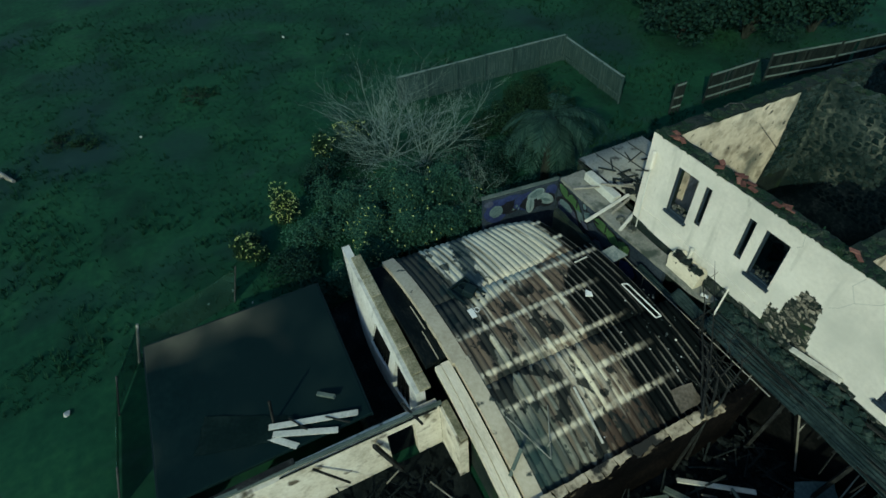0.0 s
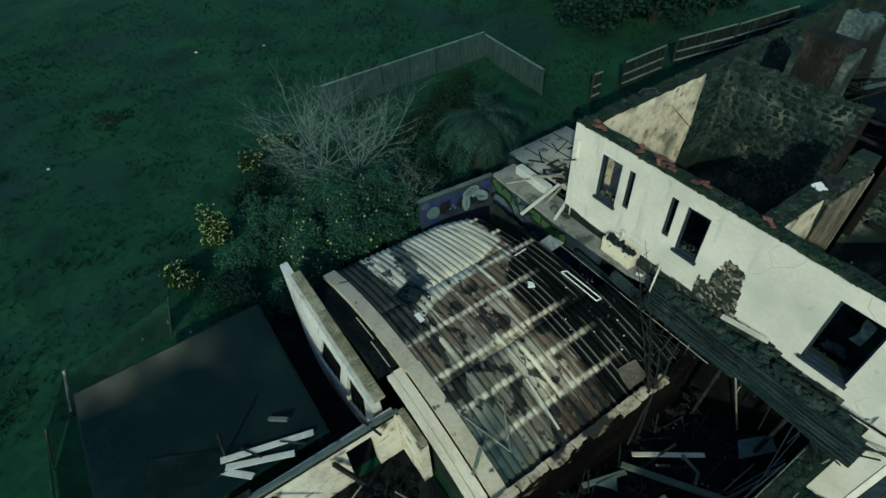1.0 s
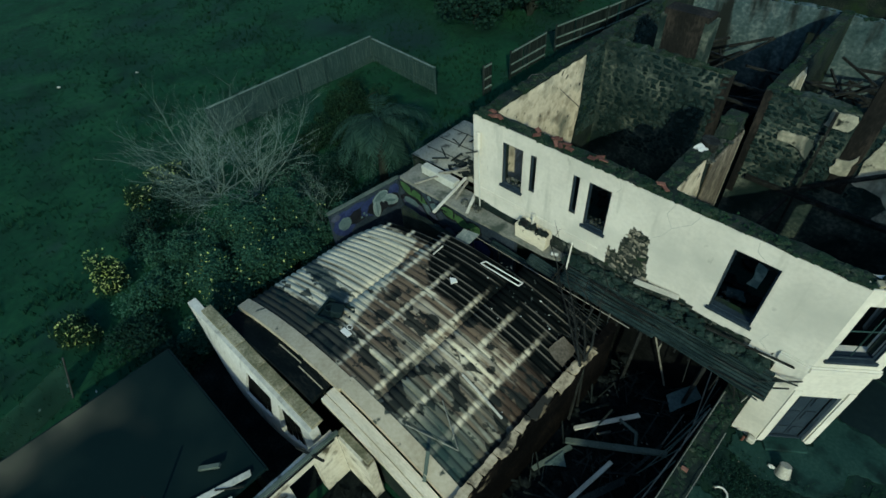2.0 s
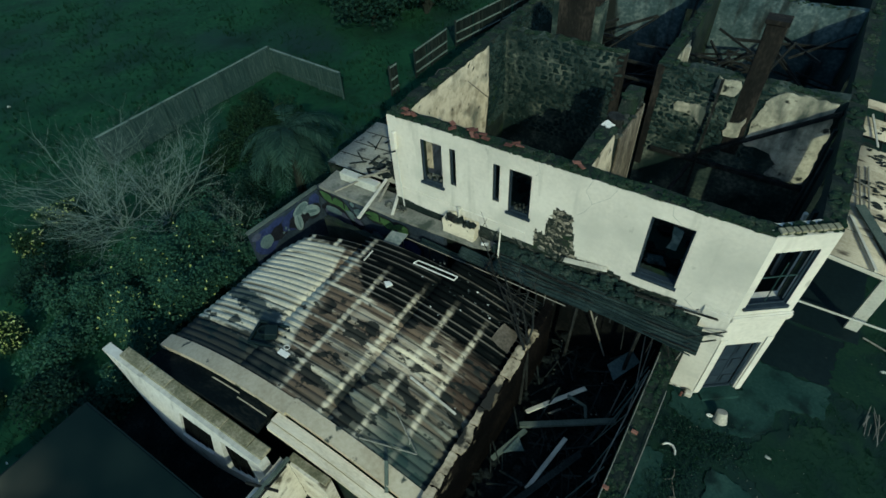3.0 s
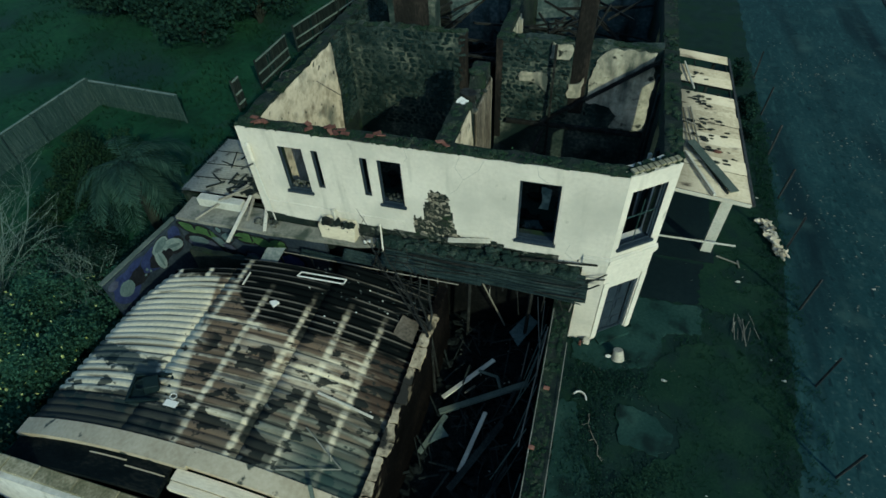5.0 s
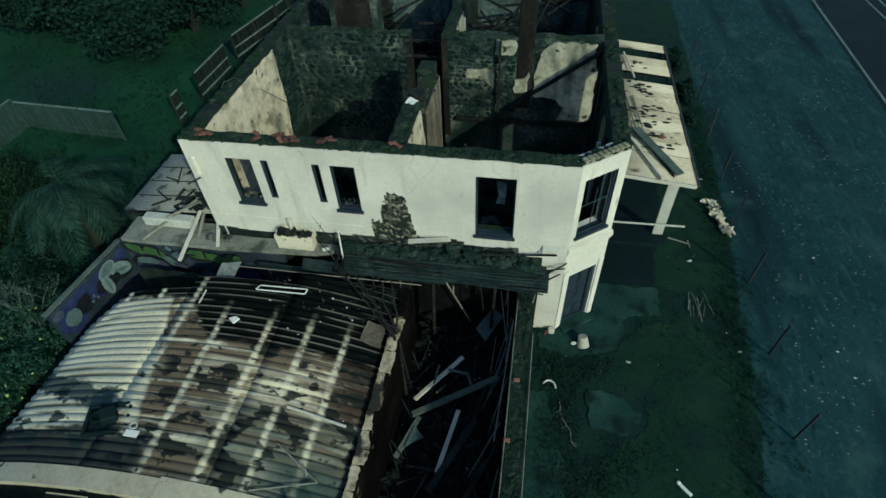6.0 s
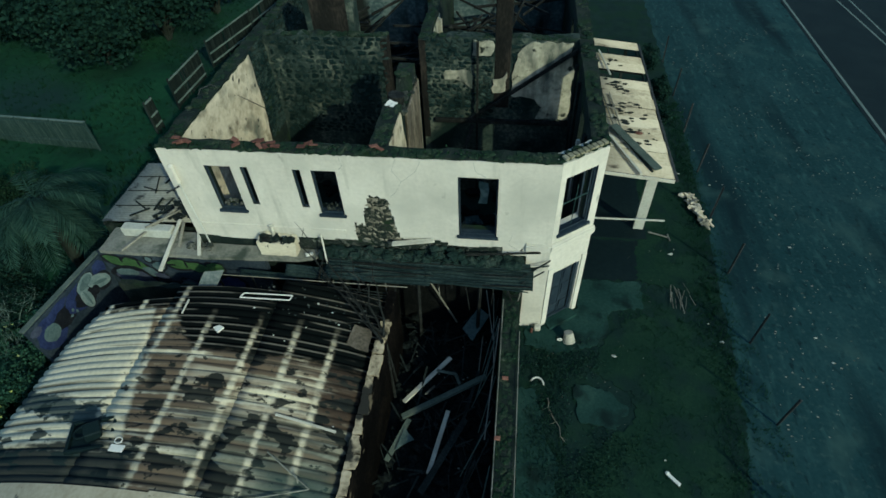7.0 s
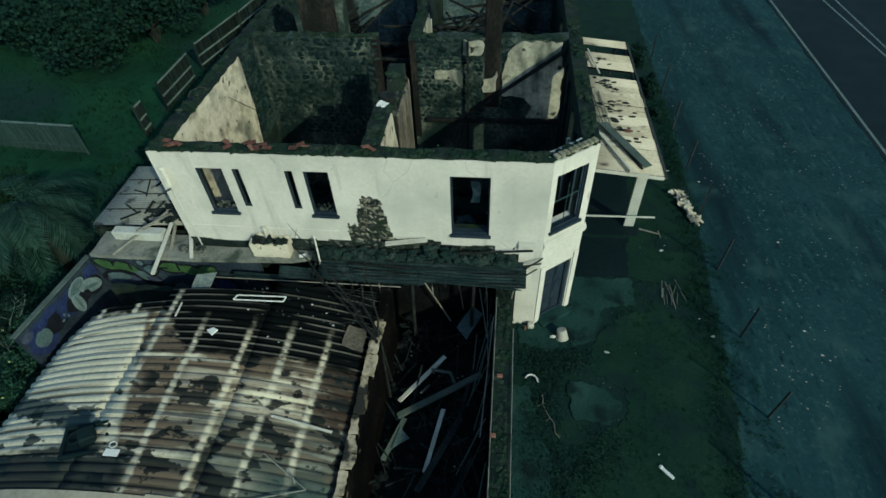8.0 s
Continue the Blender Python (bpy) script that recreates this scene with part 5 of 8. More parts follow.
def build_awning():
    a = thing("collapsed_awning", (8.0, -0.6, 0), "collapsed dark corrugated awning sagging along the facade", "awning")

    def strip(x0, x1, ya, za, yb, zb, sag, pitch=0.105):
        def at(s, w, h):
            f = s / (x1 - x0)
            k = w / width
            z = za + (zb - za) * k - sag * math.sin(math.pi * f) + 0.012 * math.sin(s * 3.1)
            return Vector((x0 + s, ya + (yb - ya) * k + 0.02 * math.sin(s * 1.7 + k), z)) + nn * h
        width = math.hypot(yb - ya, zb - za)
        nn = Vector((0, -(zb - za), yb - ya)).normalized()
        bm = bmesh.new()
        corrugated(bm, at, x1 - x0, width, pitch, 0.016, 0.006, steps=20, per=6)
        part("awning_sheet", bm, SOOT_IRON, a, "dark teal corrugated sheet", smooth=True)
    strip(4.6, 8.1, -1.06, 3.20, -0.42, 3.52, 0.03)
    strip(7.9, 11.35, -1.0, 3.22, -0.36, 3.55, 0.03)
    strip(5.4, 11.25, -0.55, 3.53, -0.22, 3.62, 0.04)
    strip(3.2, 5.2, -0.98, 3.06, -0.62, 3.26, 0.05)
    strip(1.6, 3.6, -1.02, 2.96, -0.80, 3.06, 0.03)
    for x, y in ((5.2, -0.95), (7.6, -0.95), (9.6, -0.92)):
        bm = bmesh.new()
        beam(bm, (x, y, 0.0), (x + 0.1, y + 0.05, 3.16), 0.1, 0.1)
        part("post", bm, CHAR, a, "charred awning post")
    for i in range(16):
        x = 4.4 + i * 0.44
        bm = bmesh.new()
        beam(bm, (x, -1.04, 3.10), (x + random.uniform(-0.1, 0.1), -0.02, 3.42), 0.05, 0.08, rag=0.02)
        part("rafter", bm, CHAR, a, "charred rafter")
        if random.random() < 0.7:
            bm = bmesh.new()
            beam(bm, (x, -0.9, 3.10), (x + random.uniform(-0.25, 0.25), -0.9 + random.uniform(-0.15, 0.2), 3.1 - random.uniform(0.3, 1.2)), 0.03, 0.04)
            part("hanging_batten", bm, TIMBER if random.random() < 0.3 else CHAR, a)
    for i in range(34):
        x, k = random.uniform(4.2, 10.2), random.random()
        p = Vector((x, -1.05 + 0.75 * k, 3.27 + 0.33 * k + random.uniform(0, 0.05)))
        q = p + Vector((random.uniform(0.9, 2.6), random.uniform(-0.14, 0.14), random.uniform(-0.05, 0.04)))
        q.x = min(q.x, 11.4)
        bm = bmesh.new()
        beam(bm, p, q, random.uniform(0.02, 0.05), random.uniform(0.015, 0.03), rag=0.03)
        part("slat", bm, random.choice((SOOT_IRON, OLDDARK, CHAR, SOOT_IRON)), a, "loose dark slat along the awning")
    for p, q in (((10.9, -0.75, 3.45), (11.85, -0.06, 3.62)), ((11.0, -0.85, 3.36), (11.7, -0.15, 3.20)), ((11.2, -0.4, 3.58), (11.82, -0.08, 3.40))):
        bm = bmesh.new()
        beam(bm, p, q, 0.045, 0.035, rag=0.03)
        part("broken_bracket", bm, OLDDARK, a, "broken dark bracket at the corner pier")
    bm = bmesh.new()
    rod(bm, (7.86, -0.5, 3.1), (8.83, -0.28, 0.3), 0.03)
    part("leaning_pole", bm, TIMBER, a, "grey leaning pole")
    # rubble between the wall and the awning
    bm = bmesh.new()
    for _ in range(420):
        x = random.uniform(4.4, 10.9)
        hump = 0.34 * math.exp(-((x - 8.6) / 0.9) ** 2) + 0.15 * math.exp(-((x - 6.2) / 0.8) ** 2)
        blob(bm, (x, random.uniform(-0.42, -0.06), 3.52 + random.uniform(0, 0.18) + hump * random.random()), random.uniform(0.05, 0.15), (1.3, 1, 0.7), 0.35)
    ob = single("wall_rubble", bm, MOSSY_RUBBLE, (8, -0.2, 3.4), "mossy fallen stones piled behind the awning", "rubble")
    tagged(ob, kind="stuff")
    for p, q, w in (((6.85, -0.30, 4.22), (8.15, -0.12, 4.30), 0.2), ((9.2, -0.35, 3.98), (11.5, -0.10, 4.0), 0.08), ((4.5, -0.2, 4.25), (4.72, -0.75, 3.62), 0.05)):
        bm = bmesh.new()
        beam(bm, p, q, w, 0.03, rag=0.05)
        single("broken_board", bm, PALE if w != 0.08 else CHAR, ((p[0] + q[0]) / 2, -0.25, 3.6), "broken pale board on the rubble" if w != 0.08 else "charred board on the rubble", "board")
    bm = bmesh.new()
    rod(bm, (3.85, -0.36, 3.485), (4.08, -0.27, 3.49), 0.06, n=12)
    single("white_roll", bm, WHITE, (3.96, -0.31, 3.42), "short white pipe end on the slab", "pipe")


MOSSY_RUBBLE = material("mossy_rubble", [(0.007, 0.017, 0.015), (0.015, 0.029, 0.025), (0.050, 0.066, 0.055)], 2.0, 14, 0.95, 0.5)
build_awning()


# ---- alley between shed and garden wall ----
def build_alley():
    w = single("wall_garden", wall_bm((10.98, -14.0), (10.98, -0.12), 0.56, 0, 2.62, rag=0.03), MORTAR, (10.7, -7, 0), "garden wall with a broad mossy top", "wall", kind="structure")
    top_rubble(w, (10.98, -14.0), (10.98, -0.12), 0.56, 2.62, 420)
    for x, a, b in ((10.43, -9.0, -1.0), (10.97, -9.0, -2.2)):
        bm = bmesh.new()
        rod(bm, (x, a, 2.68), (x + 0.03, b, 2.70), 0.012)
        part("edge_strip", bm, SLAB, w, "thin pale metal edging")
    bm = bmesh.new()
    box(bm, 2.98, 6.7, -16.5, -9.1, -0.02, 0.03)
    single("outbuilding_floor", bm, CHARSOIL, (4.8, -12.5, 0), "black ash covered floor of the roofless outbuilding", "floor", kind="structure")
    bm = bmesh.new()
    box(bm, -4.4, 2.6, -11.7, -10.0, -0.02, 0.025)
    single("gap_soil", bm, CHARSOIL, (-1, -10.8, 0), "dark soil in the gap between wall and flat roof", "soil", kind="structure")
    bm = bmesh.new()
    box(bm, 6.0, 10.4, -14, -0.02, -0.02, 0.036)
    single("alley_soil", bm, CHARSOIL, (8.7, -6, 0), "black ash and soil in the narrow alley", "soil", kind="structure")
    items = [("plank", (7.50, -3.75, 0.55), (8.82, -2.10, 0.75), 0.14, 0.06, PALE, "pale sawn plank across the debris"),
             ("timber_beam", (7.52, -4.25, 0.50), (10.05, -2.68, 0.72), 0.17, 0.13, OLDGREEN, "mossy grey-green squared beam"),
             ("plank", (8.58, -5.90, 0.45), (8.96, -4.02, 0.75), 0.13, 0.05, PALE, "pale sawn plank on the debris"),
             ("timber_beam", (8.42, -6.45, 0.42), (9.50, -4.15, 0.55), 0.20, 0.12, OLDDARK, "dark scorched beam"),
             ("timber_beam", (9.36, -4.5, 0.40), (9.80, -2.5, 0.70), 0.10, 0.08, OLDDARK, "dark scorched batten"),
             ("metal_rod", (9.86, 0.0, 1.9), (10.2, -1.1, 0.5), 0.035, 0.035, TIMBER, "thin grey rod leaning on the wall"),
             ("metal_rod", (10.12, -0.2, 2.0), (10.28, -2.2, 0.5), 0.03, 0.03, TIMBER, "thin grey rod leaning on the wall"),
             ("metal_rod", (10.38, -1.63, 2.5), (10.16, -5.41, 2.0), 0.035, 0.035, TIMBER, "thin grey rod leaning on the wall"),
             ("metal_rod", (9.84, -1.25, 0.9), (9.78, -2.7, 0.5), 0.04, 0.04, TIMBER, "thin grey rod in the debris"),
             ("plank", (7.25, -5.6, 0.3), (7.75, -4.3, 0.5), 0.16, 0.05, OLDGREEN, "mossy plank in the debris"),
             ("timber_beam", (7.9, -3.9, 0.3), (8.1, -2.6, 0.9), 0.06, 0.06, OLDDARK, "thin dark batten in the debris"),
             ("timber_beam", (8.2, -3.6, 0.9), (8.35, -2.9, 0.2), 0.05, 0.05, TIMBER, "thin grey batten in the debris"),
             ("timber_beam", (9.0, -7.8, 0.4), (9.9, -5.4, 0.5), 0.08, 0.06, OLDDARK, "dark scorched batten")]
    for name, p, q, ww, h, mat, lab in items:
        bm = bmesh.new()
        beam(bm, p, q, ww, h, rag=0.02, roll=random.uniform(-0.3, 0.3))
        single(name, bm, mat, ((p[0] + q[0]) / 2, (p[1] + q[1]) / 2, min(p[2], q[2])), lab, "timber" if "beam" in name else name.split("_")[-1])
    for k in range(12):
        y = -0.5 - k * 0.62
        p = Vector((10.36 - random.uniform(0, 0.1), y, random.uniform(1.6, 2.5)))
        q = Vector((random.uniform(9.5, 10.2), y - random.uniform(0.4, 1.8), 0.3))
        bm = bmesh.new()
        rod(bm, p, q, random.uniform(0.012, 0.022), n=6)
        single("metal_rod", bm, random.choice((TIMBER, OLDGREEN, OLDDARK)), (q.x, q.y, 0.25), "thin rod leaning on the garden wall", "rod", "leaning rods")
    bm = bmesh.new()
    for p, q in (((8.42, -2.62, 0.72), (9.05, -2.70, 0.74)), ((9.05, -2.70, 0.74), (9.22, -3.05, 0.70))):
        rod(bm, p, q, 0.05, n=8)
    single("bent_downpipe", bm, OLDGREEN, (8.9, -2.8, 0.6), "bent grey-green downpipe in the debris", "downpipe")
    bm = bmesh.new()
    ragged(bm, [(9.10, -0.95, 0.85), (9.62, -0.15, 1.1), (10.0, -0.45, 1.05), (9.5, -1.4, 0.8)], (0.2, -0.2, 1), 0.03, 0.02, 0.3)
    single("fallen_sheet", bm, TEALPANEL, (9.5, -0.8, 0.7), "teal-grey metal sheet fallen in the alley", "sheet")
    bm = bmesh.new()
    ragged(bm, [(7.45, -5.3, 0.4), (7.65, -4.6, 0.5), (8.0, -4.9, 0.45)], (0, 0, 1), 0.02, 0.02, 0.3)
    single("fallen_sheet", bm, TEALPANEL, (7.7, -5, 0.4), "small teal-grey sheet scrap in the debris", "sheet")
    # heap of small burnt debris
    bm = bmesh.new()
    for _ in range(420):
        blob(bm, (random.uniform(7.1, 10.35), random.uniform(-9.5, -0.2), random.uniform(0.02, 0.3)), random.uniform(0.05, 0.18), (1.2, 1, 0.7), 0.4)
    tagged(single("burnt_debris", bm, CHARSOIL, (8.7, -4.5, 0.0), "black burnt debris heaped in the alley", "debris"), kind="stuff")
    bm = bmesh.new()
    for _ in range(140):
        x, y, z = random.uniform(7.15, 10.3), random.uniform(-8.5, -0.3), random.uniform(0.2, 0.55)
        d = Vector((random.uniform(-1, 1), random.uniform(-1.5, 1.5), random.uniform(-0.2, 0.3))).normalized() * random.uniform(0.3, 1.1)
        beam(bm, (x, y, z), Vector((x, y, z)) + d, random.uniform(0.02, 0.06), random.uniform(0.015, 0.04), bevel=0)
    tagged(single("burnt_battens", bm, OLDDARK, (8.7, -4.5, 0.2), "tangle of burnt battens and laths in the alley", "debris"), kind="stuff")
    bm = bmesh.new()
    for _ in range(26):
        blob(bm, (random.uniform(7.2, 10.3), random.uniform(-8, -0.4), random.uniform(0.25, 0.5)), random.uniform(0.012, 0.035), (1.2, 1, 0.5), 0.4)
    tagged(single("pale_scraps", bm, SLAB, (8.7, -4.5, 0.2), "small pale scraps of paper and plaster in the debris", "debris"), kind="stuff")
    bm = bmesh.new()
    box(bm, 10.42, 10.58, -5.7, -5.6, 2.66, 2.73, bevel=0.01)
    single("brick", bm, BRICK_R, (10.5, -5.65, 2.66), "loose red brick on the mossy wall top", "brick")
    bm = bmesh.new()
    box(bm, 10.55, 10.72, -3.9, -3.8, 2.66, 2.72, pose(0, 0, 0), bevel=0.01)
    single("brick", bm, BRICK_R, (10.6, -3.85, 2.66), "loose red brick on the mossy wall top", "brick")


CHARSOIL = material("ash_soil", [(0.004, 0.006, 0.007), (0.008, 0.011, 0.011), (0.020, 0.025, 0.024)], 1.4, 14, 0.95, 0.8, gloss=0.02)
TEALPANEL = material("teal_sheet", [(0.05, 0.08, 0.08), (0.09, 0.125, 0.12), (0.14, 0.18, 0.17)], 1.5, 12, 0.6, 0.1)
build_alley()


# ---- verandah on the street side ----
def build_verandah():
    v = thing("verandah", (15.0, 10.0, 0), "street verandah with broken pale corrugated roof", "verandah")

    def deck(x):
        return 3.75 - (x - 13.2) * 0.115
    y = 4.72
    gaps = ((14.05, 14.95), (12.35, 12.85))
    while y < 15.7:
        e = y + 0.80
        x0 = 13.22 + (random.uniform(0.5, 1.2) if 6.5 < y < 12 else random.uniform(0.0, 0.25))
        if not any(a < (y + e) / 2 < b for a, b in gaps):
            dz = random.uniform(-0.01, 0.02)
            tilt = random.uniform(-0.012, 0.012)

            def at(s, w, h, y=y, x0=x0, dz=dz, tilt=tilt):
                return Vector((x0 + s, y + w, deck(x0 + s) + dz + tilt * w + h))
            bm = bmesh.new()
            corrugated(bm, at, 16.55 - x0 + random.uniform(-0.03, 0.03), 0.80, 0.1, 0.017, 0.004, steps=2, per=6)
            part("roof_sheet", bm, IRON, v, "pale weathered corrugated sheet", smooth=True)
        y = e + 0.005
    for x in (13.6, 15.0, 16.45):
        bm = bmesh.new()
        beam(bm, (x, 4.75, deck(x) - 0.08), (x, 15.8, deck(x) - 0.08), 0.06, 0.09)
        part("purlin", bm, OLDDARK, v)
    for yy in [4.8 + i * 1.37 for i in range(9)]:
        bm = bmesh.new()
        beam(bm, (13.16, yy, deck(13.16) - 0.16), (16.45, yy, deck(16.45) - 0.16), 0.05, 0.1)
        part("rafter", bm, OLDDARK, v)
    bm = bmesh.new()
    beam(bm, (16.62, 4.68, deck(16.6) - 0.02), (16.62, 15.85, deck(16.6) - 0.02), 0.1, 0.1)
    part("gutter", bm, STEEL, v, "dark gutter along the eave")
    bm = bmesh.new()
    beam(bm, (13.2, 4.68, deck(13.2) - 0.06), (16.55, 4.68, deck(16.55) - 0.06), 0.04, 0.14)
    part("end_fascia", bm, PALE, v, "pale end fascia")
    for yy, w in ((5.55, 0.42), (9.2, 0.14), (12.6, 0.14), (15.6, 0.14)):
        bm = bmesh.new()
        box(bm, 16.0 - w / 2, 16.0 + w / 2, yy - 0.07, yy + 0.07, 0.06, deck(16) - 0.21, bevel=0.01)
        part("post", bm, SLABW if w > 0.3 else OLDDARK, v, "white boxed post" if w > 0.3 else "")
    bm = bmesh.new()
    rod(bm, (13.2, 5.0, 1.0), (16.8, 5.06, 1.0), 0.04)
    part("rail", bm, SLABW, v, "pale pipe rail")
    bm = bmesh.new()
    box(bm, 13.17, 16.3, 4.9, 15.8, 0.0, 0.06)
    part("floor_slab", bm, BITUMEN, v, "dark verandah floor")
    # things lying on the verandah roof
    for p, q, w, h, mat, lab in (((14.50, 7.6, 3.82), (15.95, 5.05, 3.58), 0.34, 0.05, OLDGREEN, "wide weathered board lying on the verandah roof"), ((14.75, 7.2, 3.66), (15.75, 5.0, 3.50), 0.08, 0.06, OLDDARK, "dark batten lying on the verandah roof"), ((14.3, 7.0, 3.72), (15.25, 4.66, 3.62), 0.09, 0.09, PALE, "pale square post lying on the verandah roof"), ((14.45, 14.4, 3.75), (14.8, 12.0, 3.70), 0.08, 0.05, PALE, "pale batten lying on the verandah roof"), ((14.6, 10.4, 3.68), (14.86, 7.3, 3.66), 0.05, 0.05, TIMBER, "grey batten lying on the verandah roof"), ((14.3, 10.2, 3.72), (14.55, 7.6, 3.70), 0.05, 0.05, TIMBER, "grey batten lying on the verandah roof"), ((14.2, 9.3, 3.72), (14.75, 9.0, 3.70), 0.04, 0.04, TIMBER, "short grey batten on the verandah roof"), ((14.2, 8.4, 3.72), (14.8, 8.1, 3.70), 0.04, 0.04, TIMBER, "short grey batten on the verandah roof")):
        bm = bmesh.new()
        beam(bm, p, q, w, h, rag=0.03)
        single("board", bm, mat, ((p[0] + q[0]) / 2, (p[1] + q[1]) / 2, min(p[2], q[2])), lab, "board")
    bm = bmesh.new()
    for k in range(90):
        x, y = random.choice(((15.1, 13.6), (15.0, 11.4), (15.1, 10.9), (15.3, 9.7), (15.0, 8.3), (15.4, 7.6), (15.6, 6.8), (14.7, 9.2), (14.6, 12.0), (15.4, 8.9)))
        x, y = random.gauss(x, 0.28), random.gauss(y, 0.16)
        blob(bm, (x, y, deck(x) + 0.03), random.uniform(0.04, 0.12), (1.5, 0.8, 0.35), 0.4)
    tagged(single("roof_litter", bm, OLDDARK, (15, 10, 3.4), "dark leaf litter and scraps on the verandah roof", "litter"), kind="stuff")
    bm = bmesh.new()
    blob(bm, (15.55, 7.5, deck(15.5) + 0.05), 0.14, (1.4, 1, 0.35), 0.3)
    single("red_scrap", bm, BRICK_R, (15.55, 7.5, deck(15.5)), "dull red scrap on the verandah roof", "scrap")


build_verandah()


# ---- lean-to behind the facade corner ----
def build_lean_to():
    v = thing("lean_to", (-2.1, 2.4, 0), "lean-to with a damaged pale corrugated roof beside the ruin", "lean-to")

    def deck(x):
        return 3.62 + x * 0.055
    y = 0.75
    while y < 4.2:
        dz = random.uniform(-0.015, 0.02)

        def at(s, w, h, y=y, dz=dz):
            return Vector((-4.3 + s, y + w, deck(-4.3 + s) + dz + h))
        bm = bmesh.new()
        corrugated(bm, at, 4.27, 0.86, 0.12, 0.026, 0.004, steps=2, per=6)
        part("roof_sheet", bm, LEANIRON, v, "pale grey corrugated sheet", smooth=True)
        y += 0.865
    for x in (-4.2, -2.2, -0.2):
        bm = bmesh.new()
        beam(bm, (x, 0.7, deck(x) - 0.08), (x, 4.3, deck(x) - 0.08), 0.06, 0.1)
        part("purlin", bm, OLDDARK, v)
    part("wall", wall_bm((-4.25, 0.75), (-4.25, 4.2), 0.15, 0, 3.2, side=-1), MORTAR, v)
    part("wall", wall_bm((-4.1, 4.05), (0, 4.05), 0.15, 0, 3.2), MORTAR, v)
    part("wall", wall_bm((-4.1, 0.75), (-0.02, 0.75), 0.15, 0, 3.2), MORTAR, v)
    for yy in (1.6, 2.46, 3.33):
        bm = bmesh.new()
        beam(bm, (-4.2, yy, deck(-4.2) + 0.03), (-0.4, yy + random.uniform(-0.05, 0.05), deck(-0.4) + 0.035), 0.03, 0.03)
        part("lap_seam", bm, OLDDARK, v)
    for k in range(17):
        p = Vector((random.uniform(-3.0, -0.5), random.uniform(0.9, 3.2), 0))
        p.z = deck(p.x) + 0.06
        d = Vector((random.uniform(-1, 1), random.uniform(-1, 1), 0)).normalized() * random.uniform(0.4, 1.2)
        if p.x + d.x > -0.1:
            d.x = -d.x
        if p.y + d.y < 0.8:
            d.y = -d.y
        bm = bmesh.new()
        beam(bm, p, p + d + Vector((0, 0, d.x * 0.055)), random.uniform(0.03, 0.08), 0.05)
        single("charred_batten", bm, OLDDARK, p - Vector((0, 0, 0.03)), "charred batten lying on the lean-to roof", "batten")
    bm = bmesh.new()
    for k in range(70):
        x, y = random.gauss(-1.4, 0.5), random.gauss(1.4, 0.35)
        blob(bm, (min(x, -0.2), max(0.9, y), deck(x) + 0.04), random.uniform(0.04, 0.11), (1.3, 1, 0.6), 0.4)
    tagged(single("roof_debris", bm, OLDDARK, (-1.4, 1.4, 3.4), "dark debris heaped on the lean-to roof", "debris"), kind="stuff")


LEANIRON = material("grey_iron", [(0.24, 0.24, 0.195), (0.345, 0.345, 0.285), (0.45, 0.445, 0.37)], 0.9, 9, 0.6, 0.1, random_tone=0.2)
overlay(LEANIRON, (0.05, 0.055, 0.045), 1.5, 0.56, 0.66)
build_lean_to()


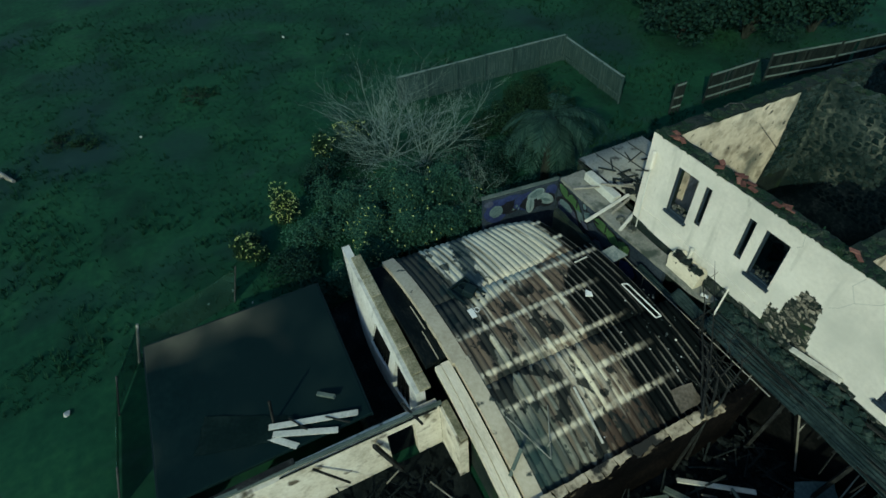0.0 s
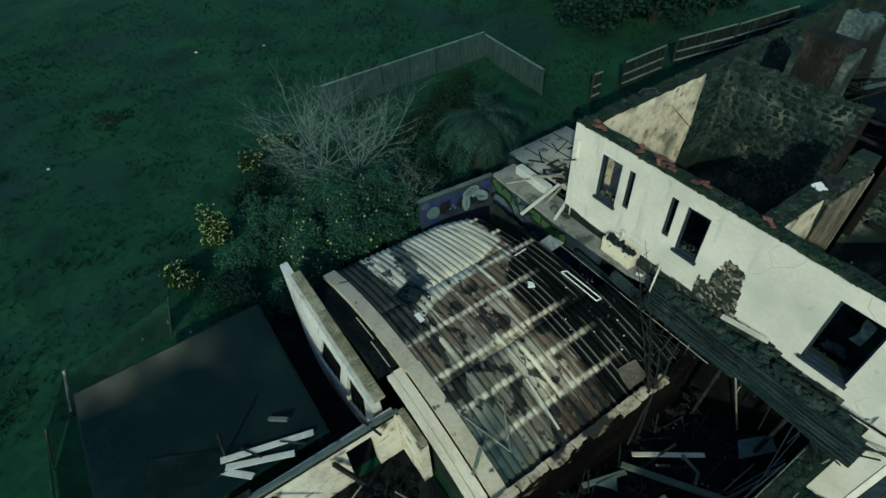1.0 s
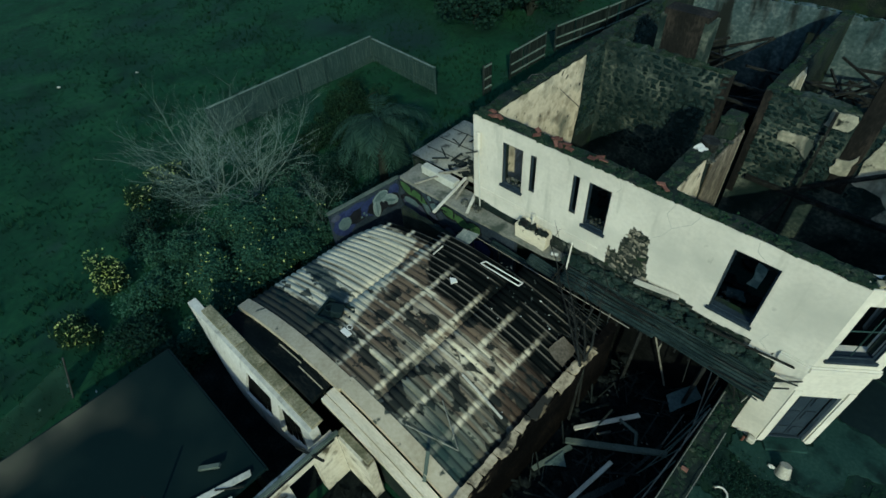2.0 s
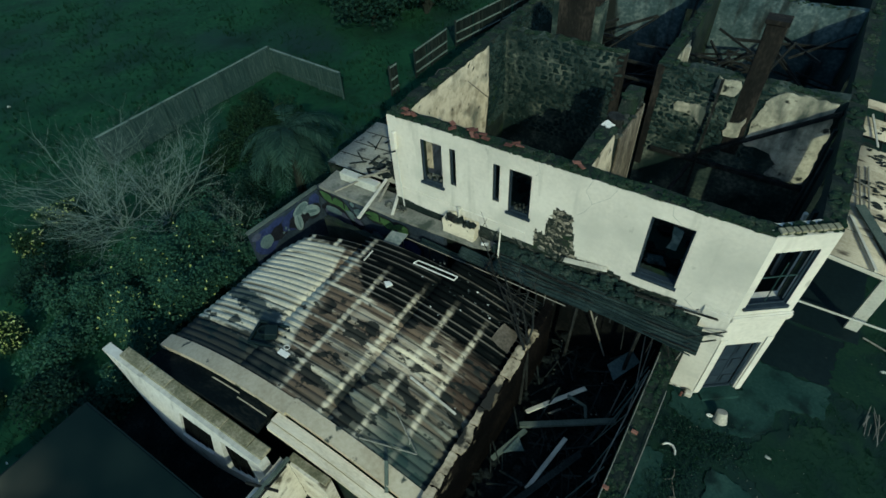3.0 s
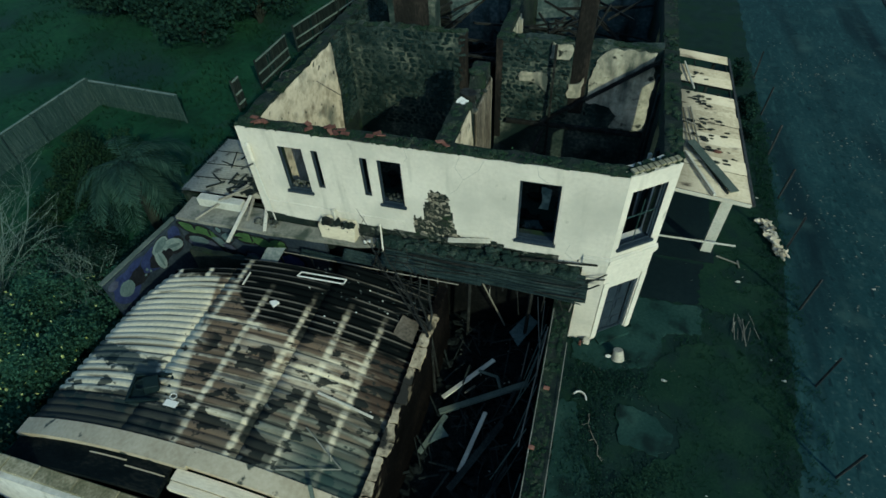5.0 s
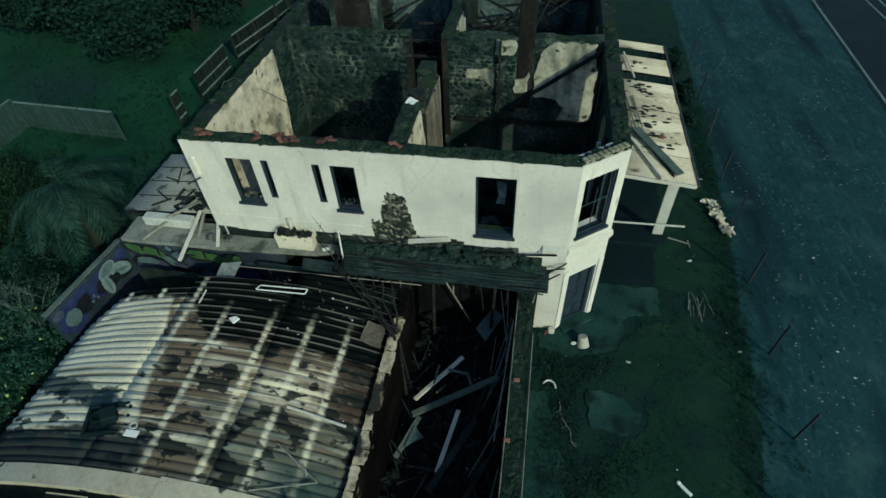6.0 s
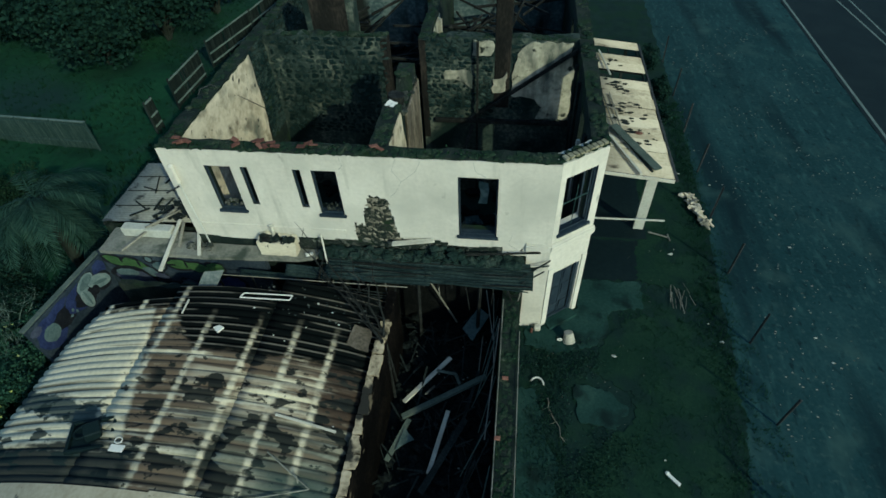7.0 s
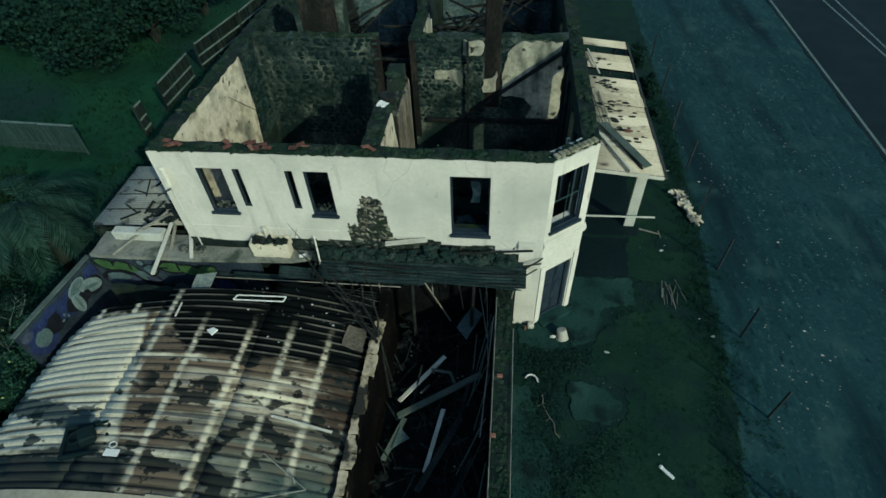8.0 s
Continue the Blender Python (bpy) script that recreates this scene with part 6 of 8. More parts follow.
# ---- inside the ruin ----
def build_ruin_inside():
    def timber(name, p, q, w, h, mat, lab, cat="beam"):
        bm = bmesh.new()
        beam(bm, p, q, w, h, rag=0.02)
        single(name, bm, mat, ((p[0] + q[0]) / 2, (p[1] + q[1]) / 2, min(p[2], q[2])), lab, cat)
    timber("charred_beam", (8.6, 7.36, 3.98), (12.62, 7.30, 7.08), 0.11, 0.13, CHAR, "long charred beam leaning against the cross wall")
    timber("charred_beam", (7.2, 7.40, 3.92), (12.62, 7.40, 3.92), 0.16, 0.16, CHAR, "charred floor beam along the cross wall")
    timber("charred_post", (8.95, 7.25, 0.1), (8.95, 7.28, 7.35), 0.09, 0.09, CHAR, "charred upright post at the cross wall", "post")
    timber("charred_beam", (7.2, 2.9, 0.2), (8.8, 7.1, 3.9), 0.12, 0.12, CHAR, "charred beam fallen into the room")
    timber("charred_beam", (9.4, 1.4, 0.2), (11.8, 6.4, 1.0), 0.14, 0.14, CHAR, "charred beam fallen into the room")
    timber("charred_beam", (1.2, 2.2, 0.2), (4.4, 6.4, 0.8), 0.14, 0.14, CHAR, "charred beam fallen into the room")
    for x0 in (8.4, 9.5, 10.8, 11.9):
        timber("burnt_joist", (x0, 0.55, 3.75), (x0 + random.uniform(-0.3, 0.3), random.uniform(1.2, 2.4), 3.5), 0.06, 0.18, CHAR, "burnt stub of a floor joist", "joist")
    # east wall linings and frames
    for y0, mat in ((2.1, OLDDARK), (3.3, PALE), (5.3, OLDDARK), (6.5, OLDDARK)):
        timber("window_post", (12.60, y0, 3.3), (12.58, y0 + 0.05, 6.9 if mat is OLDDARK else 5.9), 0.10, 0.12, mat, "scorched upright of a burnt window" if mat is OLDDARK else "pale upright of a burnt window", "window post")
    # joists and roof timbers piled in the rear rooms
    rng = random.Random(5)
    for k in range(84):
        x = rng.uniform(1.0, 6.3) if k < 26 else rng.uniform(7.5, 12.2)
        y = rng.uniform(8.6, 14.6)
        z = rng.uniform(3.2, 5.4) if k % 3 else rng.uniform(5.2, 6.6)
        d = Vector((rng.uniform(-1, 1), rng.uniform(-0.7, 0.7), rng.uniform(-0.3, 0.4))).normalized() * rng.uniform(1.6, 4.2)
        p, q = Vector((x, y, z)) - d / 2, Vector((x, y, z)) + d / 2
        for e in (p, q):
            e.x = min(12.5, max(0.7, e.x))
            e.y = min(15.4, max(8.1, e.y))
        timber("burnt_rafter", p, q, rng.uniform(0.05, 0.10), rng.uniform(0.06, 0.12), CHAR, "burnt roof rafter in the rear room", "rafter")
    # remains of the rear first floor carry the rafters
    for x0, x1 in ((0.52, 5.4), (7.12, 12.62)):
        bm = bmesh.new()
        ragged(bm, [(x0, 8.0, 3.0), (x1, 8.0, 3.0), (x1, 15.65, 3.0), (x0, 15.65, 3.0)], (0, 0, 1), 0.12, 0.0, 1.0)
        single("burnt_floor", bm, CHARSOIL, ((x0 + x1) / 2, 12, 3.0), "burnt first floor of the rear room", "floor", kind="structure")
    for p, q in (((7.4, 8.2, 6.8), (7.6, 8.6, 3.2)), ((7.25, 9.6, 7.2), (7.3, 9.7, 3.2)), ((7.3, 8.9, 6.6), (7.35, 9.0, 3.4))):
        timber("pale_stud", p, q, 0.16, 0.05, PALE if p[1] > 9 else TIMBER, "pale upright board of a burnt partition", "board")
    timber("charred_beam", (5.3, 9.6, 6.9), (9.6, 12.5, 5.6), 0.09, 0.09, CHAR, "charred pole spanning the rear rooms")
    timber("charred_beam", (5.2, 8.2, 6.2), (7.0, 8.4, 6.0), 0.1, 0.1, CHAR, "charred lintel across the hall")
    timber("charred_beam", (9.2, 10.5, 7.0), (8.0, 12.5, 5.0), 0.07, 0.07, CHAR, "charred pole in the rear room")
    bm = bmesh.new()
    for _ in range(380):
        blob(bm, (random.uniform(0.7, 12.4), random.uniform(0.8, 7.2), random.uniform(0.1, 0.4)), random.uniform(0.08, 0.3), (1.2, 1, 0.6), 0.4)
    for _ in range(260):
        x = random.choice((random.uniform(0.7, 5.2), random.uniform(7.3, 12.4)))
        blob(bm, (x, random.uniform(8.2, 15.3), random.uniform(3.1, 3.4)), random.uniform(0.08, 0.25), (1.2, 1, 0.6), 0.4)
    tagged(single("ash_heap", bm, CHARSOIL, (6.5, 6, 0.1), "black ash and burnt debris heaped in the rooms", "debris"), kind="stuff")
    bm = bmesh.new()
    for _ in range(45):
        blob(bm, (random.uniform(7.5, 9.0), random.uniform(3.0, 5.0), random.uniform(0.3, 0.5)), random.uniform(0.03, 0.09), (1.2, 1, 0.5), 0.4)
    tagged(single("pale_scraps", bm, SLAB, (8.2, 4, 0.3), "pale scraps among the ash", "debris"), kind="stuff")
    rng = random.Random(31)
    for k in range(9):
        x, y, a, r = rng.uniform(8.2, 11.6), rng.uniform(2.6, 5.8), rng.uniform(0, 6.28), rng.uniform(0.3, 0.6)
        bm = bmesh.new()
        tilt = Vector((rng.gauss(0, 0.18), rng.gauss(0, 0.18), 1)).normalized()
        ragged(bm, [(x + r * math.cos(a + q), y + 0.7 * r * math.sin(a + q), 0.42 + 0.03 * k) for q in (0.3, 1.6, 3.3, 4.8)], tilt, 0.025, 0.03, 0.2)
        single("fallen_plasterboard", bm, PLASTER_B, (x, y, 0.3), "grey broken plasterboard lying in the ash", "plasterboard", "fallen plasterboard")
    # curtain rag hanging behind the wide window, wire on the side wall
    bm = bmesh.new()
    ragged(bm, [(9.5, 0.72, 5.25), (9.72, 0.74, 5.2), (9.8, 0.72, 6.0), (9.55, 0.72, 6.1)], (0, -1, 0.05), 0.02, 0.06, 0.2)
    single("curtain_rag", bm, PLASTER_B, (9.4, 0.72, 4.6), "pale torn curtain rag hanging inside the wide window", "curtain")
    w = thing("wall_wire", (0.3, 3.6, 7.4), "thin bent steel wire hanging on the side wall", "wire")
    bm = bmesh.new()
    pts = [(0.15, 2.75, 7.5), (0.25, 2.85, 7.66), (0.42, 3.2, 7.62), (0.52, 4.4, 6.55), (0.55, 6.0, 5.05)]
    for p, q in zip(pts, pts[1:]):
        rod(bm, p, q, 0.018, n=6)
    part("wire", bm, STEEL, w)


build_ruin_inside()


# ---- roofless outbuilding near the flat roof ----
def build_outbuilding():
    o = thing("outbuilding_ruin", (3.2, -12.0, 0), "roofless white-plastered outbuilding with charred wall plates", "outbuilding")
    part("long_wall", wall_bm((2.95, -16.5), (2.95, -9.4), 0.3, 0, 2.35, [(5.35, 6.25, 0.0, 2.0)], rag=0.02), OLDWHITE, o, "stained white plastered wall")
    part("end_wall", wall_bm((2.97, -9.1), (4.25, -9.1), 0.3, 0, 2.3, rag=0.02, side=-1), OLDWHITE, o, "stained white plastered wall")
    for a, b, w, mat in (((2.72, -16.4, 2.42), (2.90, -9.3, 2.42), 0.12, OLDGREEN), ((2.93, -14.3, 2.38), (2.99, -9.5, 2.38), 0.05, CHAR), ((2.9, -9.22, 2.38), (4.25, -9.22, 2.36), 0.22, CAP), ((2.70, -16.2, 2.41), (2.66, -13.8, 2.44), 0.2, CHAR)):
        bm = bmesh.new()
        beam(bm, a, b, w, 0.1 if w > 0.06 else 0.04)
        part("wall_plate", bm, mat, o, "charred wall plate")
    for x0, y0, x1, y1, z in ((1.35, -14.2, 2.10, -11.7, 2.50), (1.60, -14.15, 2.35, -12.4, 2.47), (1.60, -14.3, 2.28, -13.6, 2.438)):
        bm = bmesh.new()
        beam(bm, (x0, y0, z), (x1, y1, z + 0.02), 0.19, 0.03, rag=0.03)
        single("white_board", bm, SLABW, ((x0 + x1) / 2, (y0 + y1) / 2, z - 0.02), "white painted board lying on the flat roof edge", "board")
    for p, q, w in (((1.25, -14.05, 2.45), (1.1, -13.9, 3.4), 0.07), ((1.35, -13.6, 2.53), (1.95, -13.2, 2.53), 0.05), ((3.05, -13.4, 2.3), (3.25, -12.6, 0.9), 0.06), ((3.1, -11.6, 2.1), (3.3, -11.0, 0.2), 0.12), ((1.8, -12.6, 2.53), (2.3, -12.0, 2.51), 0.05), ((2.4, -10.4, 2.45), (3.3, -10.1, 2.42), 0.07)):
        bm = bmesh.new()
        beam(bm, p, q, w, w)
        single("charred_batten", bm, CHAR, (min(p[0], q[0]), p[1], min(p[2], q[2])), "charred batten on the outbuilding wall", "batten")
    bm = bmesh.new()
    beam(bm, (0.9, -12.6, 2.46), (1.35, -12.15, 2.62), 0.12, 0.1)
    single("timber_offcut", bm, OLDGREEN, (1.1, -12.4, 2.42), "grey timber offcut lying on the flat roof", "timber")
    bm = bmesh.new()
    for _ in range(200):
        blob(bm, (random.uniform(3.4, 6.6), random.uniform(-16, -9.6), random.uniform(0.0, 0.15)), random.uniform(0.06, 0.2), (1.2, 1, 0.7), 0.4)
    for _ in range(120):
        x, y, z = random.uniform(3.6, 6.2), random.uniform(-15, -9.8), random.uniform(0.1, 0.3)
        d = Vector((random.uniform(-1, 1), random.uniform(-1, 1), random.uniform(-0.2, 0.4))).normalized() * random.uniform(0.3, 1.3)
        beam(bm, (x, y, z), Vector((x, y, z)) + d, 0.05, 0.04, bevel=0)
    tagged(single("burnt_debris", bm, CHARSOIL, (5, -12, 0), "black burnt debris inside the roofless outbuilding", "debris"), kind="stuff")
    for p, q in (((4.0, -12.0, 0.7), (5.2, -11.4, 0.7)), ((3.6, -11.6, 0.5), (3.8, -11.2, 1.4)), ((4.2, -10.4, 0.6), (5.0, -10.0, 0.65))):
        bm = bmesh.new()
        rod(bm, p, q, 0.025)
        single("pale_rod", bm, TIMBER, (p[0], p[1], 0.3), "thin pale rod in the burnt debris", "rod")


OLDWHITE = material("stained_white_plaster", [(0.40, 0.37, 0.28), (0.60, 0.57, 0.46), (0.70, 0.68, 0.57)], 1.3, 8, 0.9, 0.25)
overlay(OLDWHITE, (0.10, 0.09, 0.06), 2.0, 0.58, 0.70)
build_outbuilding()


# ---- things on the shed roof ----
def build_roof_things():
    v = thing("roof_vent", (0.4, -7.0, 3.4), "burnt black roof ventilator on its curb", "roof vent")
    m = pose(0.25, -7.0, 3.46, 0, 3, 18)
    for x0, x1, y0, y1 in ((-0.55, 0.55, -0.42, -0.34), (-0.55, 0.55, 0.34, 0.42), (-0.55, -0.47, -0.34, 0.34), (0.47, 0.55, -0.34, 0.34)):
        bm = bmesh.new()
        box(bm, x0, x1, y0, y1, -0.05, 0.10, m, 0.01)
        part("curb", bm, BITUMEN, v)
    bm = bmesh.new()
    box(bm, -0.45, 0.45, -0.32, 0.32, -0.03, 0.03, m, 0.01)
    part("base_plate", bm, BITUMEN, v)
    bm = bmesh.new()
    box(bm, -0.16, 0.22, -0.18, 0.18, 0.03, 0.40, m @ pose(0, 0, 0, 8, 12, 20), 0.03)
    part("housing", bm, BITUMEN, v)
    bm = bmesh.new()
    for k in range(10):
        a, b = k * 0.63, (k + 1) * 0.63
        rod(bm, m @ Vector((-0.25 + 0.16 * math.cos(a), 0.05 + 0.16 * math.sin(a), 0.12)), m @ Vector((-0.25 + 0.16 * math.cos(b), 0.05 + 0.16 * math.sin(b), 0.12)), 0.025, n=6)
    part("cowl_ring", bm, BITUMEN, v)
    v = thing("white_tag", (1.15, -7.3, 3.5), "small white plate with a wire loop on the roof", "plate")
    bm = bmesh.new()
    box(bm, 0.98, 1.36, -7.40, -7.22, 3.60, 3.62, bevel=0.006)
    part("plate", bm, WHITE, v)
    bm = bmesh.new()
    for k in range(8):
        a, b = k * 0.785, (k + 1) * 0.785
        rod(bm, (1.12 + 0.1 * math.cos(a), -7.12 + 0.08 * math.sin(a), 3.63), (1.12 + 0.1 * math.cos(b), -7.12 + 0.08 * math.sin(b), 3.63), 0.012, n=5)
    part("loop", bm, WHITE, v)
    bm = bmesh.new()
    ragged(bm, [(2.10, -3.62, 3.66), (2.28, -3.50, 3.66), (2.42, -3.60, 3.66), (2.30, -3.78, 3.66)], (0, 0, 1), 0.05, 0.03, 0.2)
    single("white_scrap", bm, WHITE, (2.3, -3.6, 3.64), "crumpled white scrap lying on the roof", "scrap")
    # plain white frame of unknown use
    f = thing("picture_frame", (3.2, -2.35, 3.66), "thin white rectangular frame lying on the sooty roof", "frame")
    a, b, c, d = Vector((2.44, -2.45, 3.68)), Vector((3.98, -2.36, 3.60)), Vector((4.01, -2.17, 3.60)), Vector((2.52, -2.27, 3.68))
    for p, q in ((a, b), (b, c), (c, d), (d, a)):
        bm = bmesh.new()
        beam(bm, p, q, 0.035, 0.03)
        part("bar", bm, WHITE, f)
    bm = bmesh.new()
    beam(bm, (0.86, -3.15, 3.60), (0.83, -2.62, 3.60), 0.05, 0.03)
    single("stick", bm, PALE, (0.85, -2.9, 3.57), "short pale stick lying on the roof", "stick")
    f = thing("bent_antenna", (5.4, -7.4, 3.3), "bent thin pale antenna rods lying on the roof", "antenna")
    for p, q in (((4.88, -6.92, 3.42), (6.10, -7.60, 3.15)), ((4.66, -8.12, 3.46), (6.10, -7.60, 3.15)), ((5.8, -7.5, 3.2), (5.78, -7.42, 3.42))):
        bm = bmesh.new()
        rod(bm, p, q, 0.018, n=6)
        part("rod", bm, SLAB, f)
    bm = bmesh.new()
    ragged(bm, [(5.95, -3.45, 3.14), (6.05, -2.75, 3.14), (6.58, -2.80, 3.02), (6.62, -3.60, 3.0)], (0.2, 0, 1), 0.02, 0.03, 0.3)
    single("brown_board", bm, BROWNB, (6.2, -3.2, 3.0), "scorched brown board leaning by the wall", "board")
    bm = bmesh.new()
    for k in range(6):
        x0 = 4.75 + k * 0.26
        beam(bm, (x0, -5.95 - 0.02 * k, arch(x0) + 0.08), (x0 + 0.28, -5.97 - 0.02 * k, arch(x0 + 0.28) + 0.08 + random.uniform(-0.01, 0.02)), 0.07, 0.02)
    single("torn_edge", bm, PALE, (5.5, -6, 3.2), "torn pale sheet edge along a roof lap", "sheet edge")
    bm = bmesh.new()
    ragged(bm, [(0.70, -2.10, 3.32), (0.86, -1.52, 3.66), (1.52, -1.46, 3.74), (1.36, -2.06, 3.40)], (-0.1, -0.5, 0.85), 0.02, 0.02, 0.4)
    single("tin_sheet", bm, TINSHEET, (1.1, -1.75, 3.3), "square pale tin sheet lying at the roof edge", "tin sheet")
    # railing pipe behind the roof
    f = thing("pipe_rail", (4.0, -1.1, 2.6), "long thin pipe rail on short posts behind the shed roof", "rail")
    bm = bmesh.new()
    rod(bm, (0.6, -1.24, 3.24), (7.4, -1.2, 3.20), 0.016)
    part("rail", bm, TIMBER, f)
    for x in (1.0, 2.2, 3.4, 4.6, 5.8, 7.0):
        bm = bmesh.new()
        rod(bm, (x, -1.2, 2.4), (x, -1.2, 3.18), 0.03)
        part("post", bm, CHAR, f)
    # bare burnt battens where the sheets are gone
    for k in range(9):
        y = -2.0 + k * 0.1
        bm = bmesh.new()
        x0 = 3.55 + 0.1 * (k % 3)
        beam(bm, (x0, y, 3.10), (6.72, y + random.uniform(-0.03, 0.03), 2.78), 0.03, 0.04, rag=0.05)
        single("burnt_batten", bm, OLDDARK, (5.2, y, 2.75), "bare burnt roof batten without its sheet", "batten", "bare roof battens")
    # scraps in the burnt strip behind the roof
    bm = bmesh.new()
    for _ in range(70):
        x = random.uniform(2.9, 6.6)
        y = random.uniform(-3.0, -1.75)
        a, r = random.uniform(0, 6.28), random.uniform(0.015, 0.05)
        z = arch(x) + 0.035
        ragged(bm, [(x + r * math.cos(a + k), y + r * 0.7 * math.sin(a + k), z) for k in (0, 1.4, 2.9, 4.6)], (random.uniform(-0.3, 0.3), random.uniform(-0.3, 0.3), 1), 0.012, 0.01, 1)
    tagged(single("roof_scraps", bm, SCRAP, (4.8, -2, 3.3), "grey scraps and glass on the burnt roof edge", "scraps"), kind="stuff")
    bm = bmesh.new()
    for _ in range(8):
        x = random.uniform(2.5, 6.4)
        blob(bm, (x, random.uniform(-6.5, -2.2), arch(x) + 0.045), random.uniform(0.015, 0.03), (1.3, 1, 0.6), 0.4)
    tagged(single("white_crumbs", bm, WHITE, (4.8, -4, 3.3), "small white crumbs on the roof", "scraps"), kind="stuff")
    bm = bmesh.new()
    beam(bm, (5.95, -8.75, 3.0), (5.65, -8.25, 3.55), 0.10, 0.05)
    single("gutter_offcut", bm, OLDGREEN, (5.8, -8.5, 3.0), "grey-green gutter offcut standing on the roof corner", "gutter")


SCRAP = material("grey_scrap", [(0.010, 0.016, 0.016), (0.045, 0.056, 0.054), (0.24, 0.26, 0.23)], 3, 12, 0.6, 0.1, contrast=0.7)
BROWNB = material("scorched_board", [(0.05, 0.044, 0.033), (0.10, 0.088, 0.066), (0.17, 0.15, 0.118)], 1.5, 12, 0.9, 0.2)
TINSHEET = material("tin_sheet_metal", [(0.07, 0.09, 0.085), (0.125, 0.15, 0.138), (0.22, 0.24, 0.21)], 1.4, 10, 0.45, 0.1)
build_roof_things()


# ---- fences and posts ----
RAILW = material("pale_rail", [(0.07, 0.11, 0.10), (0.12, 0.165, 0.15), (0.18, 0.23, 0.205)], 1.2, 18, 0.9, 0.3)


def build_fences():
    def paling_fence(p, q, label, height=1.75, mat=FENCE, post_step=2.2):
        p, q = Vector((*p, 0)), Vector((*q, 0))
        u = (q - p).normalized()
        length = (q - p).length
        f = thing("paling_fence", (p + q) / 2, label, "fence")
        n = max(1, round(length / post_step))
        side = Vector((-u.y, u.x, 0))
        for i in range(n + 1):
            a = p + u * length * i / n - side * 0.06
            bm = bmesh.new()
            beam(bm, a - Vector((0, 0, 0.1)), a + Vector((random.uniform(-0.03, 0.03), 0, height + 0.06)), 0.10, 0.10)
            part("post", bm, mat, f)
        for i in range(n):
            bm = bmesh.new()
            s, e = length * i / n + 0.05, length * (i + 1) / n - 0.02
            while s < e:
                w = 0.095
                lean = random.uniform(-0.012, 0.012)
                top = height + random.uniform(-0.05, 0.03)
                a = p + u * s
                beam(bm, a + Vector((0, 0, -0.05)), a + u * lean + Vector((0, 0, top)), 0.018, w, roll=math.pi / 2 + math.atan2(u.y, u.x), bevel=0)
                s += 0.112
            tagged(part("paling_panel", bm, mat, f, "close-set grey palings"), kind="stuff")
            for z in (0.4, height - 0.12):
                bm = bmesh.new()
                beam(bm, p + u * length * i / n + Vector((0, 0, z)) - side * 0.035, p + u * (length * (i + 1) / n) + Vector((0, 0, z)) - side * 0.035, 0.045, 0.09, bevel=0)
                part("rail", bm, mat, f)
            bm = bmesh.new()
            beam(bm, p + u * length * i / n + Vector((0, 0, height + 0.03)), p + u * (length * (i + 1) / n) + Vector((0, 0, height + 0.03)), 0.13, 0.04, bevel=0)
            part("capping", bm, RAILW, f, "pale grey capping board")
        return f
    paling_fence((-18.25, -2.2), (-18.0, 9.95), "weathered grey timber paling fence in the field")
    paling_fence((-17.94, 9.98), (-11.6, 9.6), "weathered grey timber paling fence, short return", height=1.6)

    def rail_panel(p, q, label, height=1.75):
        p, q = Vector((*p, 0)), Vector((*q, 0))
        u = (q - p).normalized()
        side = Vector((-u.y, u.x, 0))
        f = thing("fence_panel", (p + q) / 2, label, "fence", "dark fence panels")
        for a in (p, (p + q) / 2, q):
            bm = bmesh.new()
            beam(bm, a - Vector((0, 0, 0.1)), a + Vector((0, 0, height + 0.1)), 0.1, 0.1)
            part("post", bm, DARK_FENCE, f)
        for z in (0.35, 0.95, height):
            bm = bmesh.new()
            beam(bm, p + Vector((0, 0, z)) - side * 0.07, q + Vector((0, 0, z + random.uniform(-0.05, 0.05))) - side * 0.07, 0.05, 0.1)
            part("rail", bm, RAILW, f, "pale grey rail")
        n = round((q - p).length / 0.16)
        for i in range(n):
            if random.random() < 0.06:
                continue
            a = p + u * (i + 0.5) * (q - p).length / n + side * 0.03
            bm = bmesh.new()
            beam(bm, a, a + Vector((random.uniform(-0.02, 0.02), 0, height + random.uniform(-0.08, 0.05))), 0.02, 0.145, roll=math.pi / 2 + math.atan2(u.y, u.x), bevel=0)
            part("board", bm, DARK_FENCE, f)
    rail_panel((-9.15, 11.3), (-9.1, 11.9), "broken dark timber fence panel beside the ruin")
    rail_panel((-9.1, 13.85), (-9.05, 17.45), "dark timber fence panel with grey rails beside the ruin")
    rail_panel((-9.1, 18.75), (-8.15, 23.4), "dark timber fence panel with grey rails beside the ruin")
    rail_panel((-8.1, 23.6), (-7.3, 29.0), "dark timber fence panel with grey rails beside the ruin")
    first = None
    for y in (-6.2, -3.07, -0.02, 3.25, 6.55, 9.74, 13.08, 16.76, 20.8):
        x = 19.15 + max(0, y) * 0.012
        if first is None:
            first = thing("star_picket", (x, y, 0), "thin dark steel picket standing in the verge", "fence post", "verge pickets")
            for a in range(3):
                bm = bmesh.new()
                box(bm, -0.006, 0.044, -0.006, 0.006, 0, 1.7, Matrix.Translation((x, y, 0)) @ Matrix.Rotation(a * 2.094, 4, "Z"))
                part("fin", bm, STEEL, first)
        else:
            copy_thing(first, pose(x + random.uniform(-0.05, 0.05), y, -0.02, random.uniform(-2, 2), random.uniform(-2, 2), random.uniform(0, 60)))


build_fences()


